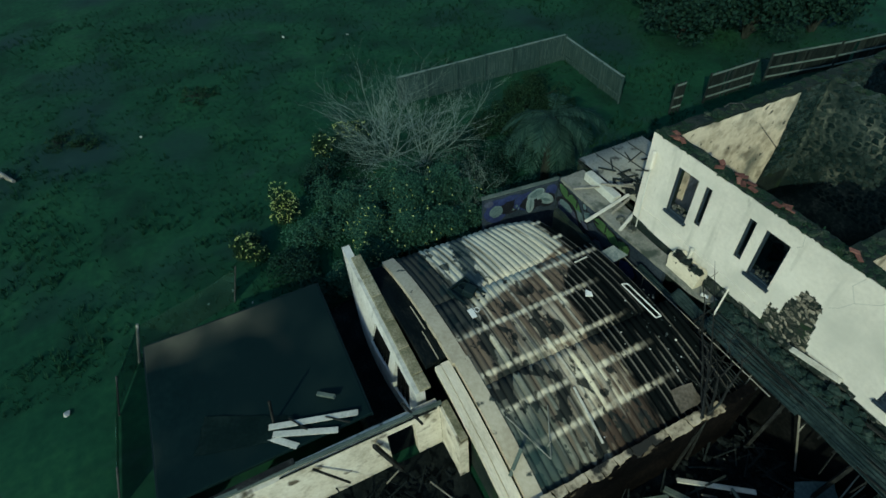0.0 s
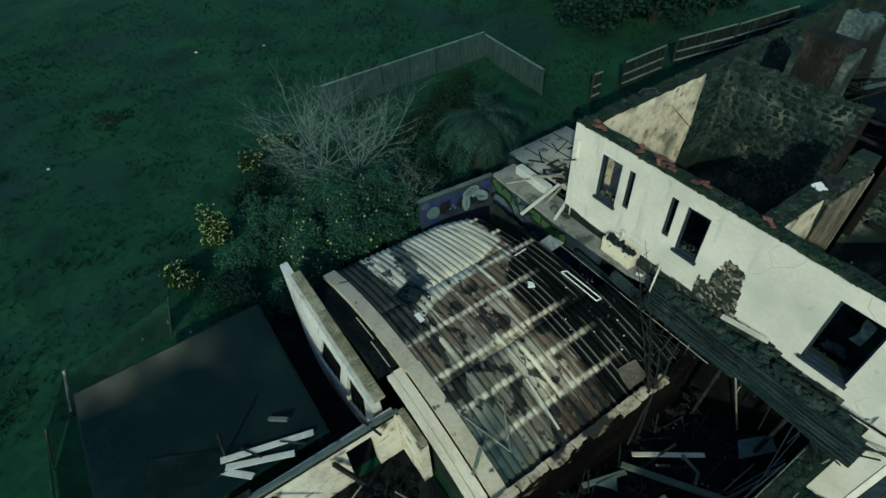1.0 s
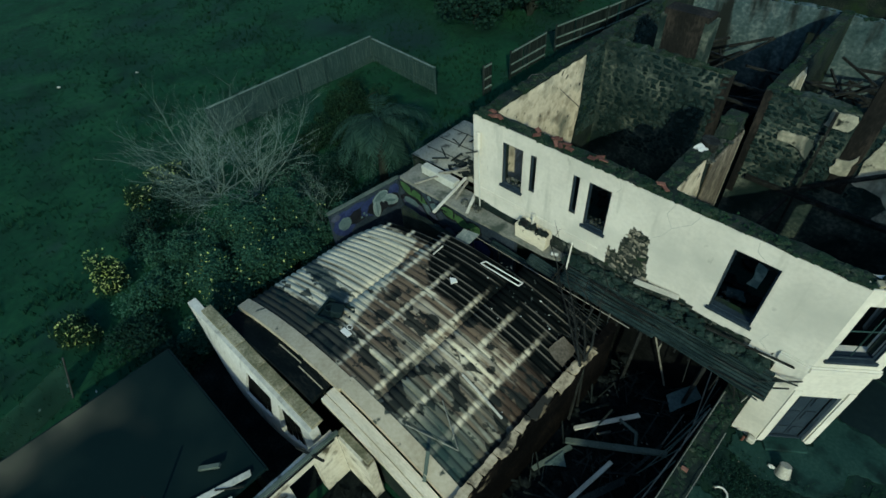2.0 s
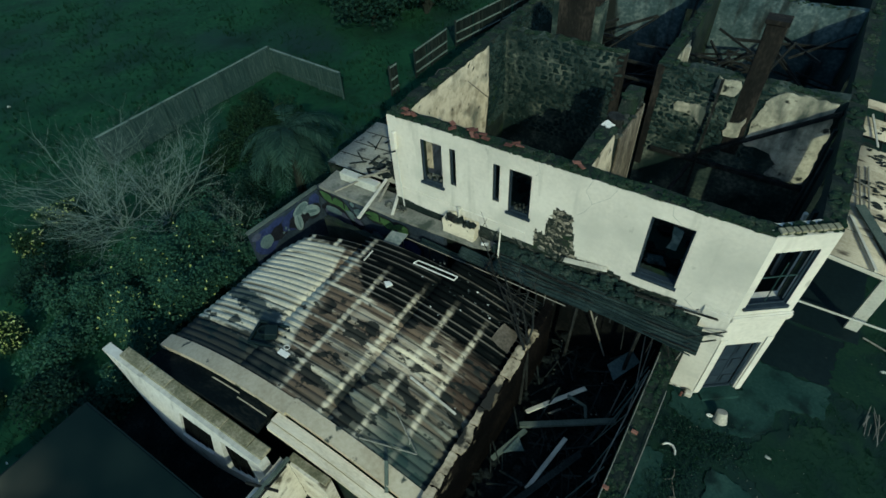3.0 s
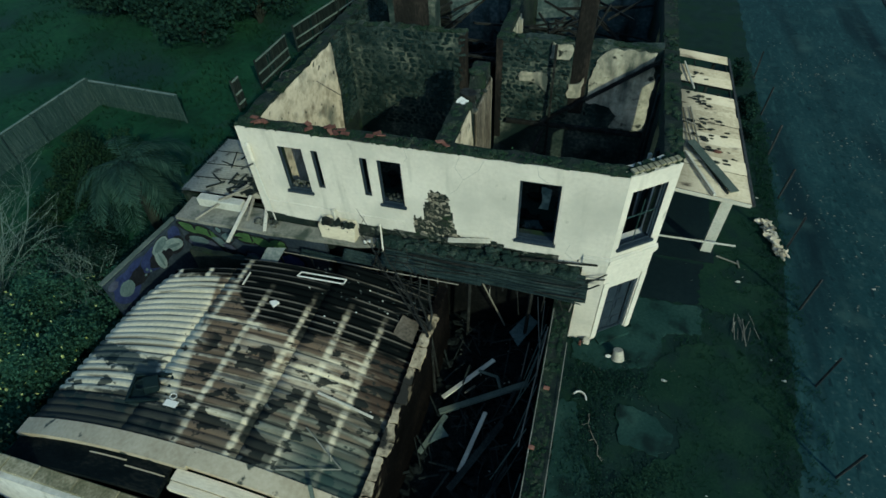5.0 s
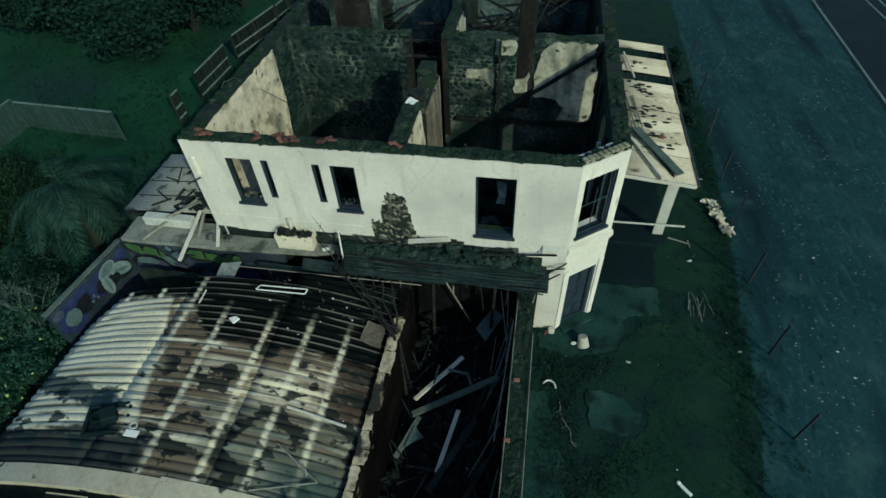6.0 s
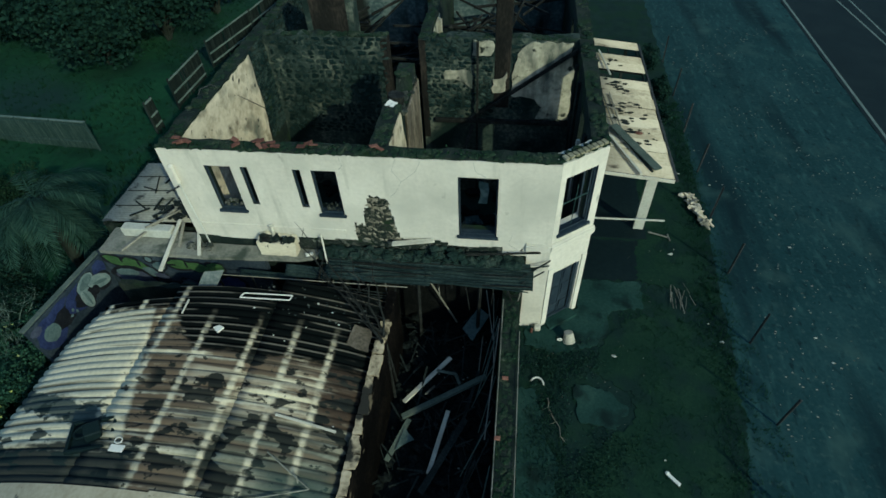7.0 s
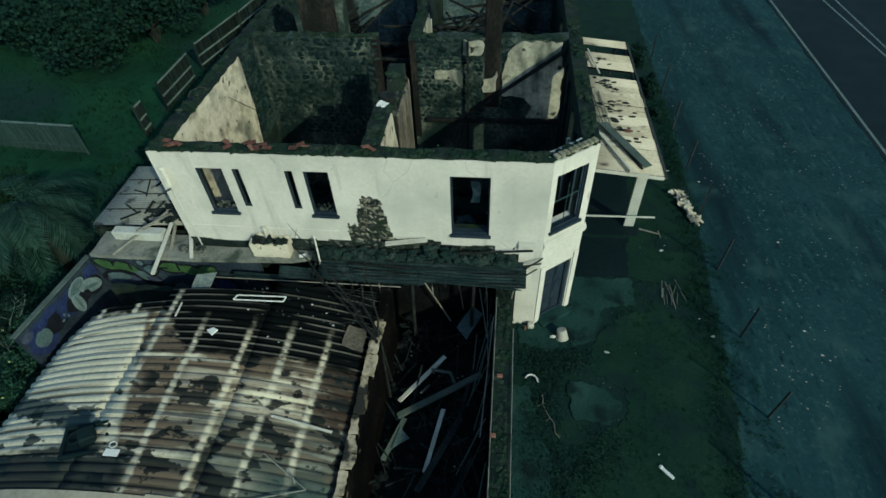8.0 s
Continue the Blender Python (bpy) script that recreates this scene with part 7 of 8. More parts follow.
# ---- plants ----
def leaf_material(name, dark, mid, light):
    m = material(name, [dark, mid, light], 1.5, 8, 0.8, 0.0, contrast=0.3)
    n, l = m.node_tree.nodes, m.node_tree.links
    geo = n.new("ShaderNodeNewGeometry")
    ramp = n[m["ramp"]]
    src = ramp.inputs[0].links[0].from_socket
    q = n.new("ShaderNodeMath")
    q.operation = "MULTIPLY_ADD"
    q.inputs[1].default_value = 0.35
    l.new(geo.outputs["Random Per Island"], q.inputs[0])
    s = n.new("ShaderNodeMath")
    s.operation = "SUBTRACT"
    s.inputs[1].default_value = 0.175
    l.new(src, s.inputs[0])
    l.new(s.outputs[0], q.inputs[2])
    l.new(q.outputs[0], ramp.inputs[0])
    # thin leaves let light through
    b, out = n["Principled BSDF"], n["Material Output"]
    tr = n.new("ShaderNodeBsdfTranslucent")
    l.new(ramp.outputs[0], tr.inputs["Color"])
    mx = n.new("ShaderNodeMixShader")
    mx.inputs[0].default_value = 0.42
    l.new(b.outputs[0], mx.inputs[1])
    l.new(tr.outputs[0], mx.inputs[2])
    l.new(mx.outputs[0], out.inputs["Surface"])
    return m


LEAF = leaf_material("shrub_leaf", (0.027, 0.075, 0.052), (0.045, 0.112, 0.074), (0.070, 0.150, 0.094))
LEAF_D = leaf_material("dark_leaf", (0.010, 0.030, 0.023), (0.018, 0.048, 0.035), (0.030, 0.070, 0.046))
LEAF_P = leaf_material("palm_leaf", (0.018, 0.046, 0.036), (0.034, 0.076, 0.058), (0.060, 0.115, 0.086))
BLADE = leaf_material("grass_blade", (0.010, 0.036, 0.020), (0.015, 0.050, 0.026), (0.024, 0.068, 0.033))
WEED = leaf_material("weed_leaf", (0.012, 0.032, 0.018), (0.020, 0.050, 0.025), (0.035, 0.072, 0.034))
FLOWER = leaf_material("yellow_flower", (0.40, 0.50, 0.13), (0.53, 0.63, 0.22), (0.66, 0.75, 0.36))
TWIG = material("bare_twig", [(0.055, 0.092, 0.082), (0.105, 0.155, 0.135), (0.20, 0.255, 0.22)], 3, 20, 0.9, 0.2)
BARK = material("dark_bark", [(0.011, 0.016, 0.013), (0.021, 0.028, 0.023), (0.040, 0.048, 0.040)], 3, 18, 0.95, 0.5)


def leaves(points, size, rng, verts, faces, droop=0.0):
    for p, out in points:
        s = size * rng.uniform(0.6, 1.35)
        a = Vector((rng.gauss(0, 1), rng.gauss(0, 1), rng.gauss(0, 0.7))) + out * 0.8
        a = a.normalized() * s
        b = a.cross(Vector((rng.gauss(0, 1), rng.gauss(0, 1), rng.gauss(0, 1)))).normalized() * s * 0.45
        c = Vector(p)
        i = len(verts)
        mid = c + a * 0.55 - Vector((0, 0, droop * s))
        verts += [tuple(c), tuple(mid + b), tuple(c + a - Vector((0, 0, droop * s * 2))), tuple(mid - b)]
        faces.append((i, i + 1, i + 2, i + 3))


def shrub(at, rx, ry, h, label, seed, flowers=0, leaf=LEAF, count=2600, size=0.16, name="shrub", category="shrub", trunk=0.0):
    rng = random.Random(seed)
    s = thing(name, at, label, category)
    base = Vector(at)
    clumps = []
    for _ in range(16):
        a, r = rng.uniform(0, 6.283), math.sqrt(rng.random())
        z = trunk + (h - trunk) * rng.uniform(0.25, 0.92) * math.sqrt(max(0.05, 1 - (r * 0.85) ** 2))
        clumps.append((base + Vector((rx * r * 0.8 * math.cos(a), ry * r * 0.8 * math.sin(a), z)), rng.uniform(0.22, 0.42) * min(rx, ry, max(0.5, h - trunk))))
    bm = bmesh.new()
    for c, r in clumps:
        low = base + Vector((rng.uniform(-0.15, 0.15), rng.uniform(-0.15, 0.15), 0))
        midp = low.lerp(c, 0.5) + Vector((rng.uniform(-0.2, 0.2), rng.uniform(-0.2, 0.2), 0.1 * h))
        rod(bm, low, midp, 0.03 + 0.01 * h, 0.02 + 0.006 * h, 5)
        rod(bm, midp, c, 0.02 + 0.006 * h, 0.01, 5)
    part("woody_base", bm, BARK, s, "dark woody stems")
    verts, faces, fv, ff = [], [], [], []
    for c, r in clumps:
        pts = []
        for _ in range(count // len(clumps)):
            d = Vector((rng.gauss(0, 1), rng.gauss(0, 1), rng.gauss(0, 1))).normalized()
            k = r * (rng.random() ** 0.4) * 1.25
            p = c + Vector((d.x * k * 1.25, d.y * k * 1.25, d.z * k * 0.85))
            if p.z < base.z + 0.03:
                p.z = base.z + rng.uniform(0.03, 0.3)
            pts.append((p, d))
        leaves(pts, size, rng, verts, faces)
        if flowers:
            pts = []
            for _ in range(max(1, flowers // len(clumps))):
                d = Vector((rng.gauss(0, 1), rng.gauss(0, 1), abs(rng.gauss(0.4, 0.8)))).normalized()
                pts.append((c + Vector((d.x * r * 1.5, d.y * r * 1.5, d.z * r * 1.1)), d))
            for _ in range(2):
                leaves(pts, 0.082, rng, fv, ff)
    stuff_mesh("crown", verts, faces, leaf, s, "dense dark green leaves")
    if flowers:
        stuff_mesh("blossom", fv, ff, FLOWER, s, "small yellow flower heads")
    return s


def build_shrubs():
    for i, (x, y, rx, ry, h, fl) in enumerate([(-10.9, -11.3, 0.75, 0.75, 1.9, 330), (-9.0, -13.3, 0.75, 0.7, 1.5, 170), (-15.8, -6.2, 1.0, 0.9, 1.9, 150), (-15.0, -8.0, 0.6, 0.6, 1.5, 90)]):
        shrub((x, y, -0.02), rx, ry, h, "rounded wild shrub covered in yellow flowers", 40 + i, flowers=fl, leaf=WEED, count=3200, size=0.085)
    for i, (x, y, rx, ry, h, fl) in enumerate([(-5.6, -8.6, 1.2, 1.0, 2.0, 60), (-6.9, -8.0, 1.4, 1.2, 2.2, 70), (-6.0, -6.6, 1.5, 1.3, 2.5, 40), (-7.6, -6.2, 1.6, 1.4, 2.6, 25), (-5.6, -4.8, 1.3, 1.4, 2.3, 10), (-7.4, -4.2, 1.6, 1.5, 2.4, 20), (-9.2, -7.6, 1.4, 1.4, 1.9, 15), (-9.6, -5.4, 1.4, 1.4, 1.8, 10), (-5.2, -9.9, 0.9, 0.7, 1.4, 30)]):
        shrub((x, y, -0.02), rx, ry, h, "dense dark green shrub dotted with yellow flowers", 60 + i, flowers=fl * 2, count=10000, size=0.088)
    for i, (x, y, rx, ry, h) in enumerate([(-5.4, -2.6, 1.2, 1.3, 1.7), (-5.8, -1.0, 1.3, 1.2, 1.5), (-7.6, -2.0, 1.5, 1.3, 1.6), (-11.0, -8.8, 1.2, 1.4, 1.2), (-12.6, -8.6, 1.3, 1.2, 1.3), (-13.6, -6.6, 1.4, 1.3, 1.2), (-8.6, -10.4, 1.2, 1.4, 1.3), (-7.0, -11.6, 1.2, 1.2, 1.0), (-5.0, -11.3, 0.9, 0.8, 0.8), (-9.8, -2.6, 1.6, 1.5, 1.3), (-11.4, -1.2, 1.5, 1.6, 1.1), (-9.4, 0.2, 1.5, 1.5, 1.2), (-6.0, 3.6, 1.0, 1.3, 1.4), (-6.2, 5.8, 1.2, 1.4, 1.3), (-6.4, 8.0, 1.1, 1.4, 1.1)]):
        shrub((x, y, -0.02), rx, ry, h, "low dark tangled shrub in the rough grass", 80 + i, leaf=LEAF_D if i % 3 else LEAF, count=3200, size=0.10)
    for i, (x, y, rx, ry, h) in enumerate([(-13.4, 3.4, 2.2, 2.0, 1.1), (-14.6, 5.6, 2.0, 1.8, 1.3), (-11.8, 5.2, 1.8, 1.7, 1.0), (-12.6, 1.4, 1.8, 1.6, 0.9), (-10.4, 3.2, 1.5, 1.5, 1.1)]):
        shrub((x, y, -0.02), rx, ry, h, "spreading green bramble mound inside the fence", 110 + i, leaf=WEED, count=4200, size=0.10)
    for i, (x, y, rx, ry, h) in enumerate([(-16.5, 19.0, 2.6, 2.6, 4.6), (-19.8, 20.6, 3.0, 2.8, 5.2), (-14.2, 22.6, 2.6, 2.6, 4.8), (-23.0, 21.5, 3.0, 2.8, 5.0), (-17.4, 24.6, 3.2, 3.0, 6.0), (-12.4, 27.0, 2.6, 2.6, 4.6), (-27.0, 23.0, 3.0, 3.0, 5.0)]):
        shrub((x, y, -0.02), rx, ry, h, "tall dark dense tree at the field edge", 130 + i, leaf=LEAF_D, count=5200, size=0.26, name="tree", category="tree", trunk=0.9)
    for i, (x, y, rx, ry, h) in enumerate([(-24.6, -21.8, 1.4, 1.0, 0.5), (-23.6, -20.4, 1.2, 0.9, 0.45), (-26.0, -13.6, 2.0, 1.6, 0.4)]):
        shrub((x, y, -0.1), rx, ry, h, "low weedy clump in the open field", 150 + i, leaf=WEED, count=420, size=0.12)
    for i, (x, y, rx, ry, h) in enumerate([(18.6, 17.2, 0.5, 1.6, 1.0), (18.5, 20.6, 0.5, 1.6, 1.1), (18.3, 14.4, 0.4, 0.9, 0.7)]):
        shrub((x, y, -0.02), rx, ry, h, "dark weeds along the verge fence", 170 + i, leaf=LEAF_D, count=1200, size=0.12)


build_shrubs()


def build_bare_tree(at, seed, spread, height, label):
    rng = random.Random(seed)
    t = thing("bare_tree", at, label, "tree")
    base = Vector(at)

    def grow(bm, p, d, length, r, level):
        n = 3
        for i in range(n):
            d = (d + Vector((rng.gauss(0, 0.10), rng.gauss(0, 0.10), rng.gauss(0.05, 0.07)))).normalized()
            q = p + d * length / n
            rod(bm, p, q, r * (1 - 0.25 * i / n), r * (1 - 0.25 * (i + 1) / n), 5 if level < 2 else 3)
            if level < 3:
                for _ in range(2 if level < 2 else 1):
                    side = (d + Vector((rng.gauss(0, 0.62), rng.gauss(0, 0.62), rng.gauss(0.05, 0.34)))).normalized()
                    grow(bm, q, side, length * rng.uniform(0.42, 0.66), r * 0.58, level + 1)
            p = q
            r *= 0.85

    for k in range(11):
        a = k * 2.4 + rng.uniform(-0.2, 0.2)
        out = rng.uniform(0.15, 1.0) * spread
        d = Vector((math.cos(a) * out, math.sin(a) * out, height * rng.uniform(0.30, 0.9))).normalized()
        bm = bmesh.new()
        grow(bm, base + Vector((math.cos(a) * 0.12, math.sin(a) * 0.12, 0)), d, height * rng.uniform(0.55, 0.72), 0.029, 0)
        part("limb", bm, TWIG, t, "bare grey limb with fine twigs")


build_bare_tree((-13.2, -4.9, -0.05), 7, 6.0, 5.2, "leafless many-stemmed grey tree among the shrubs")
build_bare_tree((-11.7, -3.4, -0.05), 11, 6.4, 4.8, "leafless many-stemmed grey shrub beside the other bare tree")
build_bare_tree((-7.6, -3.0, -0.05), 15, 4.8, 2.6, "low leafless grey brush beside the painted wall")


def build_palm(at, seed):
    rng = random.Random(seed)
    t = thing("palm_tree", at, "dark green palm with arching drooping fronds", "palm tree")
    base = Vector(at)
    top = base + Vector((0.1, 0.05, 3.7))
    bm = bmesh.new()
    for i in range(10):
        a, b = base.lerp(top, i / 10), base.lerp(top, (i + 1) / 10)
        rod(bm, a, b, 0.25 - 0.004 * i, 0.21 - 0.004 * i, 9)
    part("trunk", bm, BARK, t, "ringed dark palm trunk")
    for k in range(34):
        a = k * 2.4 + rng.uniform(-0.3, 0.3)
        lift = rng.uniform(-0.9, 1.5)
        length = rng.uniform(1.9, 3.3)
        out = Vector((math.cos(a), math.sin(a), 0))
        side = Vector((-math.sin(a), math.cos(a), 0))
        verts, faces = [], []
        prev = top.copy()
        d = (out + Vector((0, 0, lift))).normalized()
        n = 14
        for i in range(n):
            d = (d + Vector((rng.gauss(0, 0.03), rng.gauss(0, 0.03), -0.16))).normalized()
            p = prev + d * length / n
            j = len(verts)
            w = 0.02
            verts += [tuple(prev + side * w), tuple(p + side * w), tuple(p - side * w), tuple(prev - side * w), tuple(prev + Vector((0, 0, -0.03))), tuple(p + Vector((0, 0, -0.03)))]
            faces += [(j, j + 1, j + 2, j + 3), (j, j + 4, j + 5, j + 1), (j + 3, j + 2, j + 5, j + 4)]
            if i > 1:
                ll = 0.62 * math.sin(math.pi * (i + 1) / (n + 2)) + 0.12
                for sg in (-1, 1):
                    for o in (0.0, 0.5):
                        q = prev.lerp(p, o)
                        tip = q + side * sg * ll * 0.8 + d * ll * 0.55 + Vector((0, 0, -0.28 * ll + rng.uniform(-0.05, 0.05)))
                        m = q.lerp(tip, 0.45) + d * 0.03
                        j = len(verts)
                        verts += [tuple(q), tuple(m + d * 0.035), tuple(tip), tuple(m - d * 0.035)]
                        faces.append((j, j + 1, j + 2, j + 3))
            prev = p
        me = bpy.data.meshes.new("frond")
        me.from_pydata(verts, [], faces)
        me.materials.append(LEAF_P)
        ob = new("frond", me)
        ob.parent = t
        ob.location = -base
        ORIGIN[ob] = Vector((0, 0, 0))


build_palm((-7.4, 1.4, -0.05), 3)


def build_grass():
    rng = random.Random(21)
    verts, faces = [], []

    def tuft(x, y, z, h, n):
        for _ in range(n):
            a = rng.uniform(0, 6.283)
            w = h * 0.10
            lean = Vector((math.cos(a), math.sin(a), 0)) * h * rng.uniform(0.2, 0.8)
            s = Vector((-math.sin(a), math.cos(a), 0)) * w
            o = Vector((x + rng.uniform(-0.08, 0.08), y + rng.uniform(-0.08, 0.08), z))
            i = len(verts)
            verts.extend([tuple(o - s), tuple(o + s), tuple(o + lean + Vector((0, 0, h * rng.uniform(0.7, 1.0))))])
            faces.append((i, i + 1, i + 2))
    for _ in range(26000):
        x, y = -5 - 42 * rng.random() ** 1.3, rng.uniform(-30, 34)
        if noise.noise((x * 0.3, y * 0.3, 2)) < -0.25:
            continue
        far = min(1.0, max(0.0, (-5.5 - x) / 5))
        z = far * (0.35 * noise.noise((x * 0.12, y * 0.12, 0)) + 0.12 * noise.noise((x * 0.5, y * 0.5, 3))) - 0.04
        tuft(x, y, z, rng.uniform(0.10, 0.30) * (1.3 if noise.noise((x * 0.2, y * 0.2, 7)) > 0.15 else 0.8), 4)
    stuff_mesh("field_grass", verts, faces, BLADE, None, "rough dark green grass tufts across the field", "grass")
    verts, faces = [], []
    for _ in range(9500):
        x, y = rng.uniform(11.1, 19.3), rng.uniform(-9.5, 12)
        on_apron = x < 15.5 and -0.6 < y < 2.5 and (x < 13.9 or y > 0.9 or y < 0) and rng.random() < 0.97
        if y > 1 and x < 13.4 or on_apron or (13 < x < 14.6 and -3.7 < y < -2.3) or (x > 13.2 and x < 16.5 and y > 2.4):
            continue
        if noise.noise((x * 0.8, y * 0.8, 5)) < -0.15:
            continue
        tuft(x, y, 0.01, rng.uniform(0.05, 0.14), 4)
    for _ in range(2600):
        y = rng.uniform(-9.5, 16)
        x = 18.05 + 0.085 * y - (0.02 * y if y > 6 else 0) + rng.gauss(0, 0.28)
        tuft(x, y, 0.01, rng.uniform(0.05, 0.16), 4)
    stuff_mesh("yard_grass", verts, faces, BLADE, None, "short grass and weeds in the yard", "grass")
    verts, faces = [], []
    pts = []
    for _ in range(5200):
        c = rng.choice(((11.9, -1.6), (12.4, -1.9), (13.2, -1.5), (12.2, -3.2), (11.8, -4.4), (12.6, -5.4), (13.6, -5.2), (12.9, -6.6), (11.6, -7.0), (14.2, -4.4)))
        p = Vector((rng.gauss(c[0], 0.4), rng.gauss(c[1], 0.45), rng.uniform(0.02, 0.16)))
        if p.x < 11.05:
            continue
        if 12.9 < p.x < 14.8 and -3.9 < p.y < -2.1:
            continue
        pts.append((p, Vector((rng.gauss(0, 1), rng.gauss(0, 1), 0.8)).normalized()))
    leaves(pts, 0.055, rng, verts, faces)
    stuff_mesh("yard_weeds", verts, faces, LEAF_D, None, "dark leafy weeds along the garden wall", "weeds")
    # small plants on the garden wall and the wall tops
    verts, faces, pts = [], [], []
    for _ in range(1100):
        k = rng.random()
        if k < 0.45:
            p = Vector((rng.uniform(10.45, 10.95), rng.uniform(-10, -0.4), 2.63 + rng.uniform(0, 0.08)))
        elif k < 0.75:
            p = Vector((rng.uniform(0.05, 11.8), rng.uniform(0.08, 0.45), 7.38 + rng.uniform(0, 0.1)))
        else:
            p = Vector((rng.choice((rng.uniform(0.05, 0.45), rng.uniform(12.7, 13.1))), rng.uniform(1.2, 18), 7.38 + rng.uniform(0, 0.1)))
        if noise.noise((p.x * 0.9, p.y * 0.9, 1)) < -0.1:
            continue
        pts.append((p, Vector((rng.gauss(0, 1), rng.gauss(0, 1), 0.5)).normalized()))
    leaves(pts, 0.07, rng, verts, faces)
    stuff_mesh("wall_moss_plants", verts, faces, WEED, None, "moss and small plants on the wall tops", "moss")


build_grass()


def build_sapling():
    """Dead black sapling rising at the shed's rear corner."""
    rng = random.Random(9)
    t = thing("dead_sapling", (7.0, -3.2, 2.95), "dead black burnt sapling rising behind the shed wall", "tree")
    for q in ((3.9, -0.6, 4.3), (5.6, -1.0, 4.2), (4.6, -0.9, 4.6), (6.4, -1.2, 4.3), (5.2, -1.9, 4.0)):
        bm = bmesh.new()
        p = Vector((7.02 + rng.uniform(-0.1, 0.1), -3.1 + rng.uniform(-0.3, 0.3), 0.1))
        knee = Vector((6.98, -3.0 + rng.uniform(-0.3, 0.3), 3.1))
        rod(bm, p, knee, 0.05, 0.045, 6)
        prev, end = knee, Vector(q)
        for i in range(5):
            nxt = knee.lerp(end, (i + 1) / 5) + Vector((rng.gauss(0, 0.06), rng.gauss(0, 0.06), rng.gauss(0, 0.06)))
            rod(bm, prev, nxt, 0.042 - 0.006 * i, 0.036 - 0.006 * i, 5)
            for _ in range(2):
                rod(bm, nxt, nxt + Vector((rng.gauss(-0.25, 0.3), rng.gauss(0.2, 0.3), rng.gauss(0.15, 0.2))), 0.014, 0.005, 4)
            prev = nxt
        part("limb", bm, CHAR, t, "thin charred limb")


build_sapling()


# ---- litter and small things in the yard ----
def build_yard_things():
    b = thing("bucket", (12.85, -0.45, 0.05), "overturned cream plastic bucket on the apron", "bucket")
    m = pose(12.85, -0.5, 0.23, 158, 0, 25)
    bm = bmesh.new()
    made = bmesh.ops.create_cone(bm, cap_ends=False, segments=20, radius1=0.16, radius2=0.21, depth=0.36)["verts"]
    bmesh.ops.create_circle(bm, cap_ends=True, segments=20, radius=0.16, matrix=Matrix.Translation((0, 0, -0.18)))
    bmesh.ops.remove_doubles(bm, verts=bm.verts, dist=0.001)
    ext = bmesh.ops.solidify(bm, geom=list(bm.faces), thickness=0.008)
    bm.transform(m)
    part("shell", bm, PALE, b)
    bm = bmesh.new()
    for k in range(20):
        a, c = k * math.pi / 10, (k + 1) * math.pi / 10
        rod(bm, m @ Vector((0.215 * math.cos(a), 0.215 * math.sin(a), 0.18)), m @ Vector((0.215 * math.cos(c), 0.215 * math.sin(c), 0.18)), 0.014, n=6)
    part("rim", bm, PALE, b)
    bm = bmesh.new()
    blob(bm, (12.55, -0.55, 0.09), 0.09, (1.3, 0.8, 0.6), 0.2)
    single("white_lump", bm, WHITE, (12.55, -0.55, 0.05), "small white lump beside the bucket", "litter")
    bm = bmesh.new()
    box(bm, 11.62, 11.86, -0.26, -0.06, 0.05, 0.28, pose(0, 0, 0), bevel=0.04)
    single("cream_box", bm, PALE, (11.7, -0.2, 0.05), "battered cream metal box at the corner base", "box")
    bm = bmesh.new()
    box(bm, 11.50, 11.58, -0.34, -0.26, 0.05, 0.3, bevel=0.02)
    single("rusty_can", bm, BRICK_R, (11.54, -0.3, 0.05), "small rusty can at the corner base", "can")
    bm = bmesh.new()
    for _ in range(70):
        f = random.random()
        x, y = 18.45 + 0.45 * f + random.gauss(0, 0.13), 7.9 - 2.1 * f + random.gauss(0, 0.16)
        a, r = random.uniform(0, 6.28), random.uniform(0.06, 0.24)
        tilt = Vector((random.gauss(0, 0.3), random.gauss(0, 0.3), 1)).normalized()
        side = tilt.cross(Vector((math.cos(a), math.sin(a), 0))).normalized()
        along = side.cross(tilt)
        c = Vector((x, y, 0.08 + random.uniform(0, 0.12)))
        ragged(bm, [c + along * r * math.cos(k) + side * r * 0.55 * math.sin(k) for k in (0, 1.1, 2.4, 3.3, 4.9)], tilt, random.uniform(0.02, 0.06), 0.015, 0.3)
    tagged(single("cream_rubble", bm, PLASTER, (18.7, 6.9, 0.0), "heap of cream plaster rubble at the verge", "rubble"), kind="stuff")
    for x, y, s in ((17.13, 4.12, 0.14), (17.36, 4.42, 0.08), (17.05, 4.5, 0.07), (18.18, -0.08, 0.11), (14.4, -1.04, 0.12), (15.37, -1.01, 0.07), (15.55, -4.59, 0.08), (21.45, 0.42, 0.10), (21.96, 4.94, 0.10), (19.64, 8.79, 0.10), (18.38, 9.55, 0.09), (21.68, -0.57, 0.09), (17.9, 0.7, 0.05), (-22.65, -17.34, 0.16), (-7.25, -14.53, 0.14), (-7.0, -15.6, 0.08), (-30.0, -1.7, 0.25), (-32.4, -6.2, 0.25), (-4.1, -21.0, 0.2), (-6.2, -13.9, 0.08), (-8.8, 1.9, 0.07)):
        bm = bmesh.new()
        s *= 0.7 if x > 19 else 1.0
        blob(bm, (x, y, s * 0.25), s * 0.62, (1.4, 0.8, 0.45), 0.45)
        single("litter", bm, SLABW, (x, y, 0), "small crumpled piece of white litter on the ground", "litter", "scattered litter")
    bm = bmesh.new()
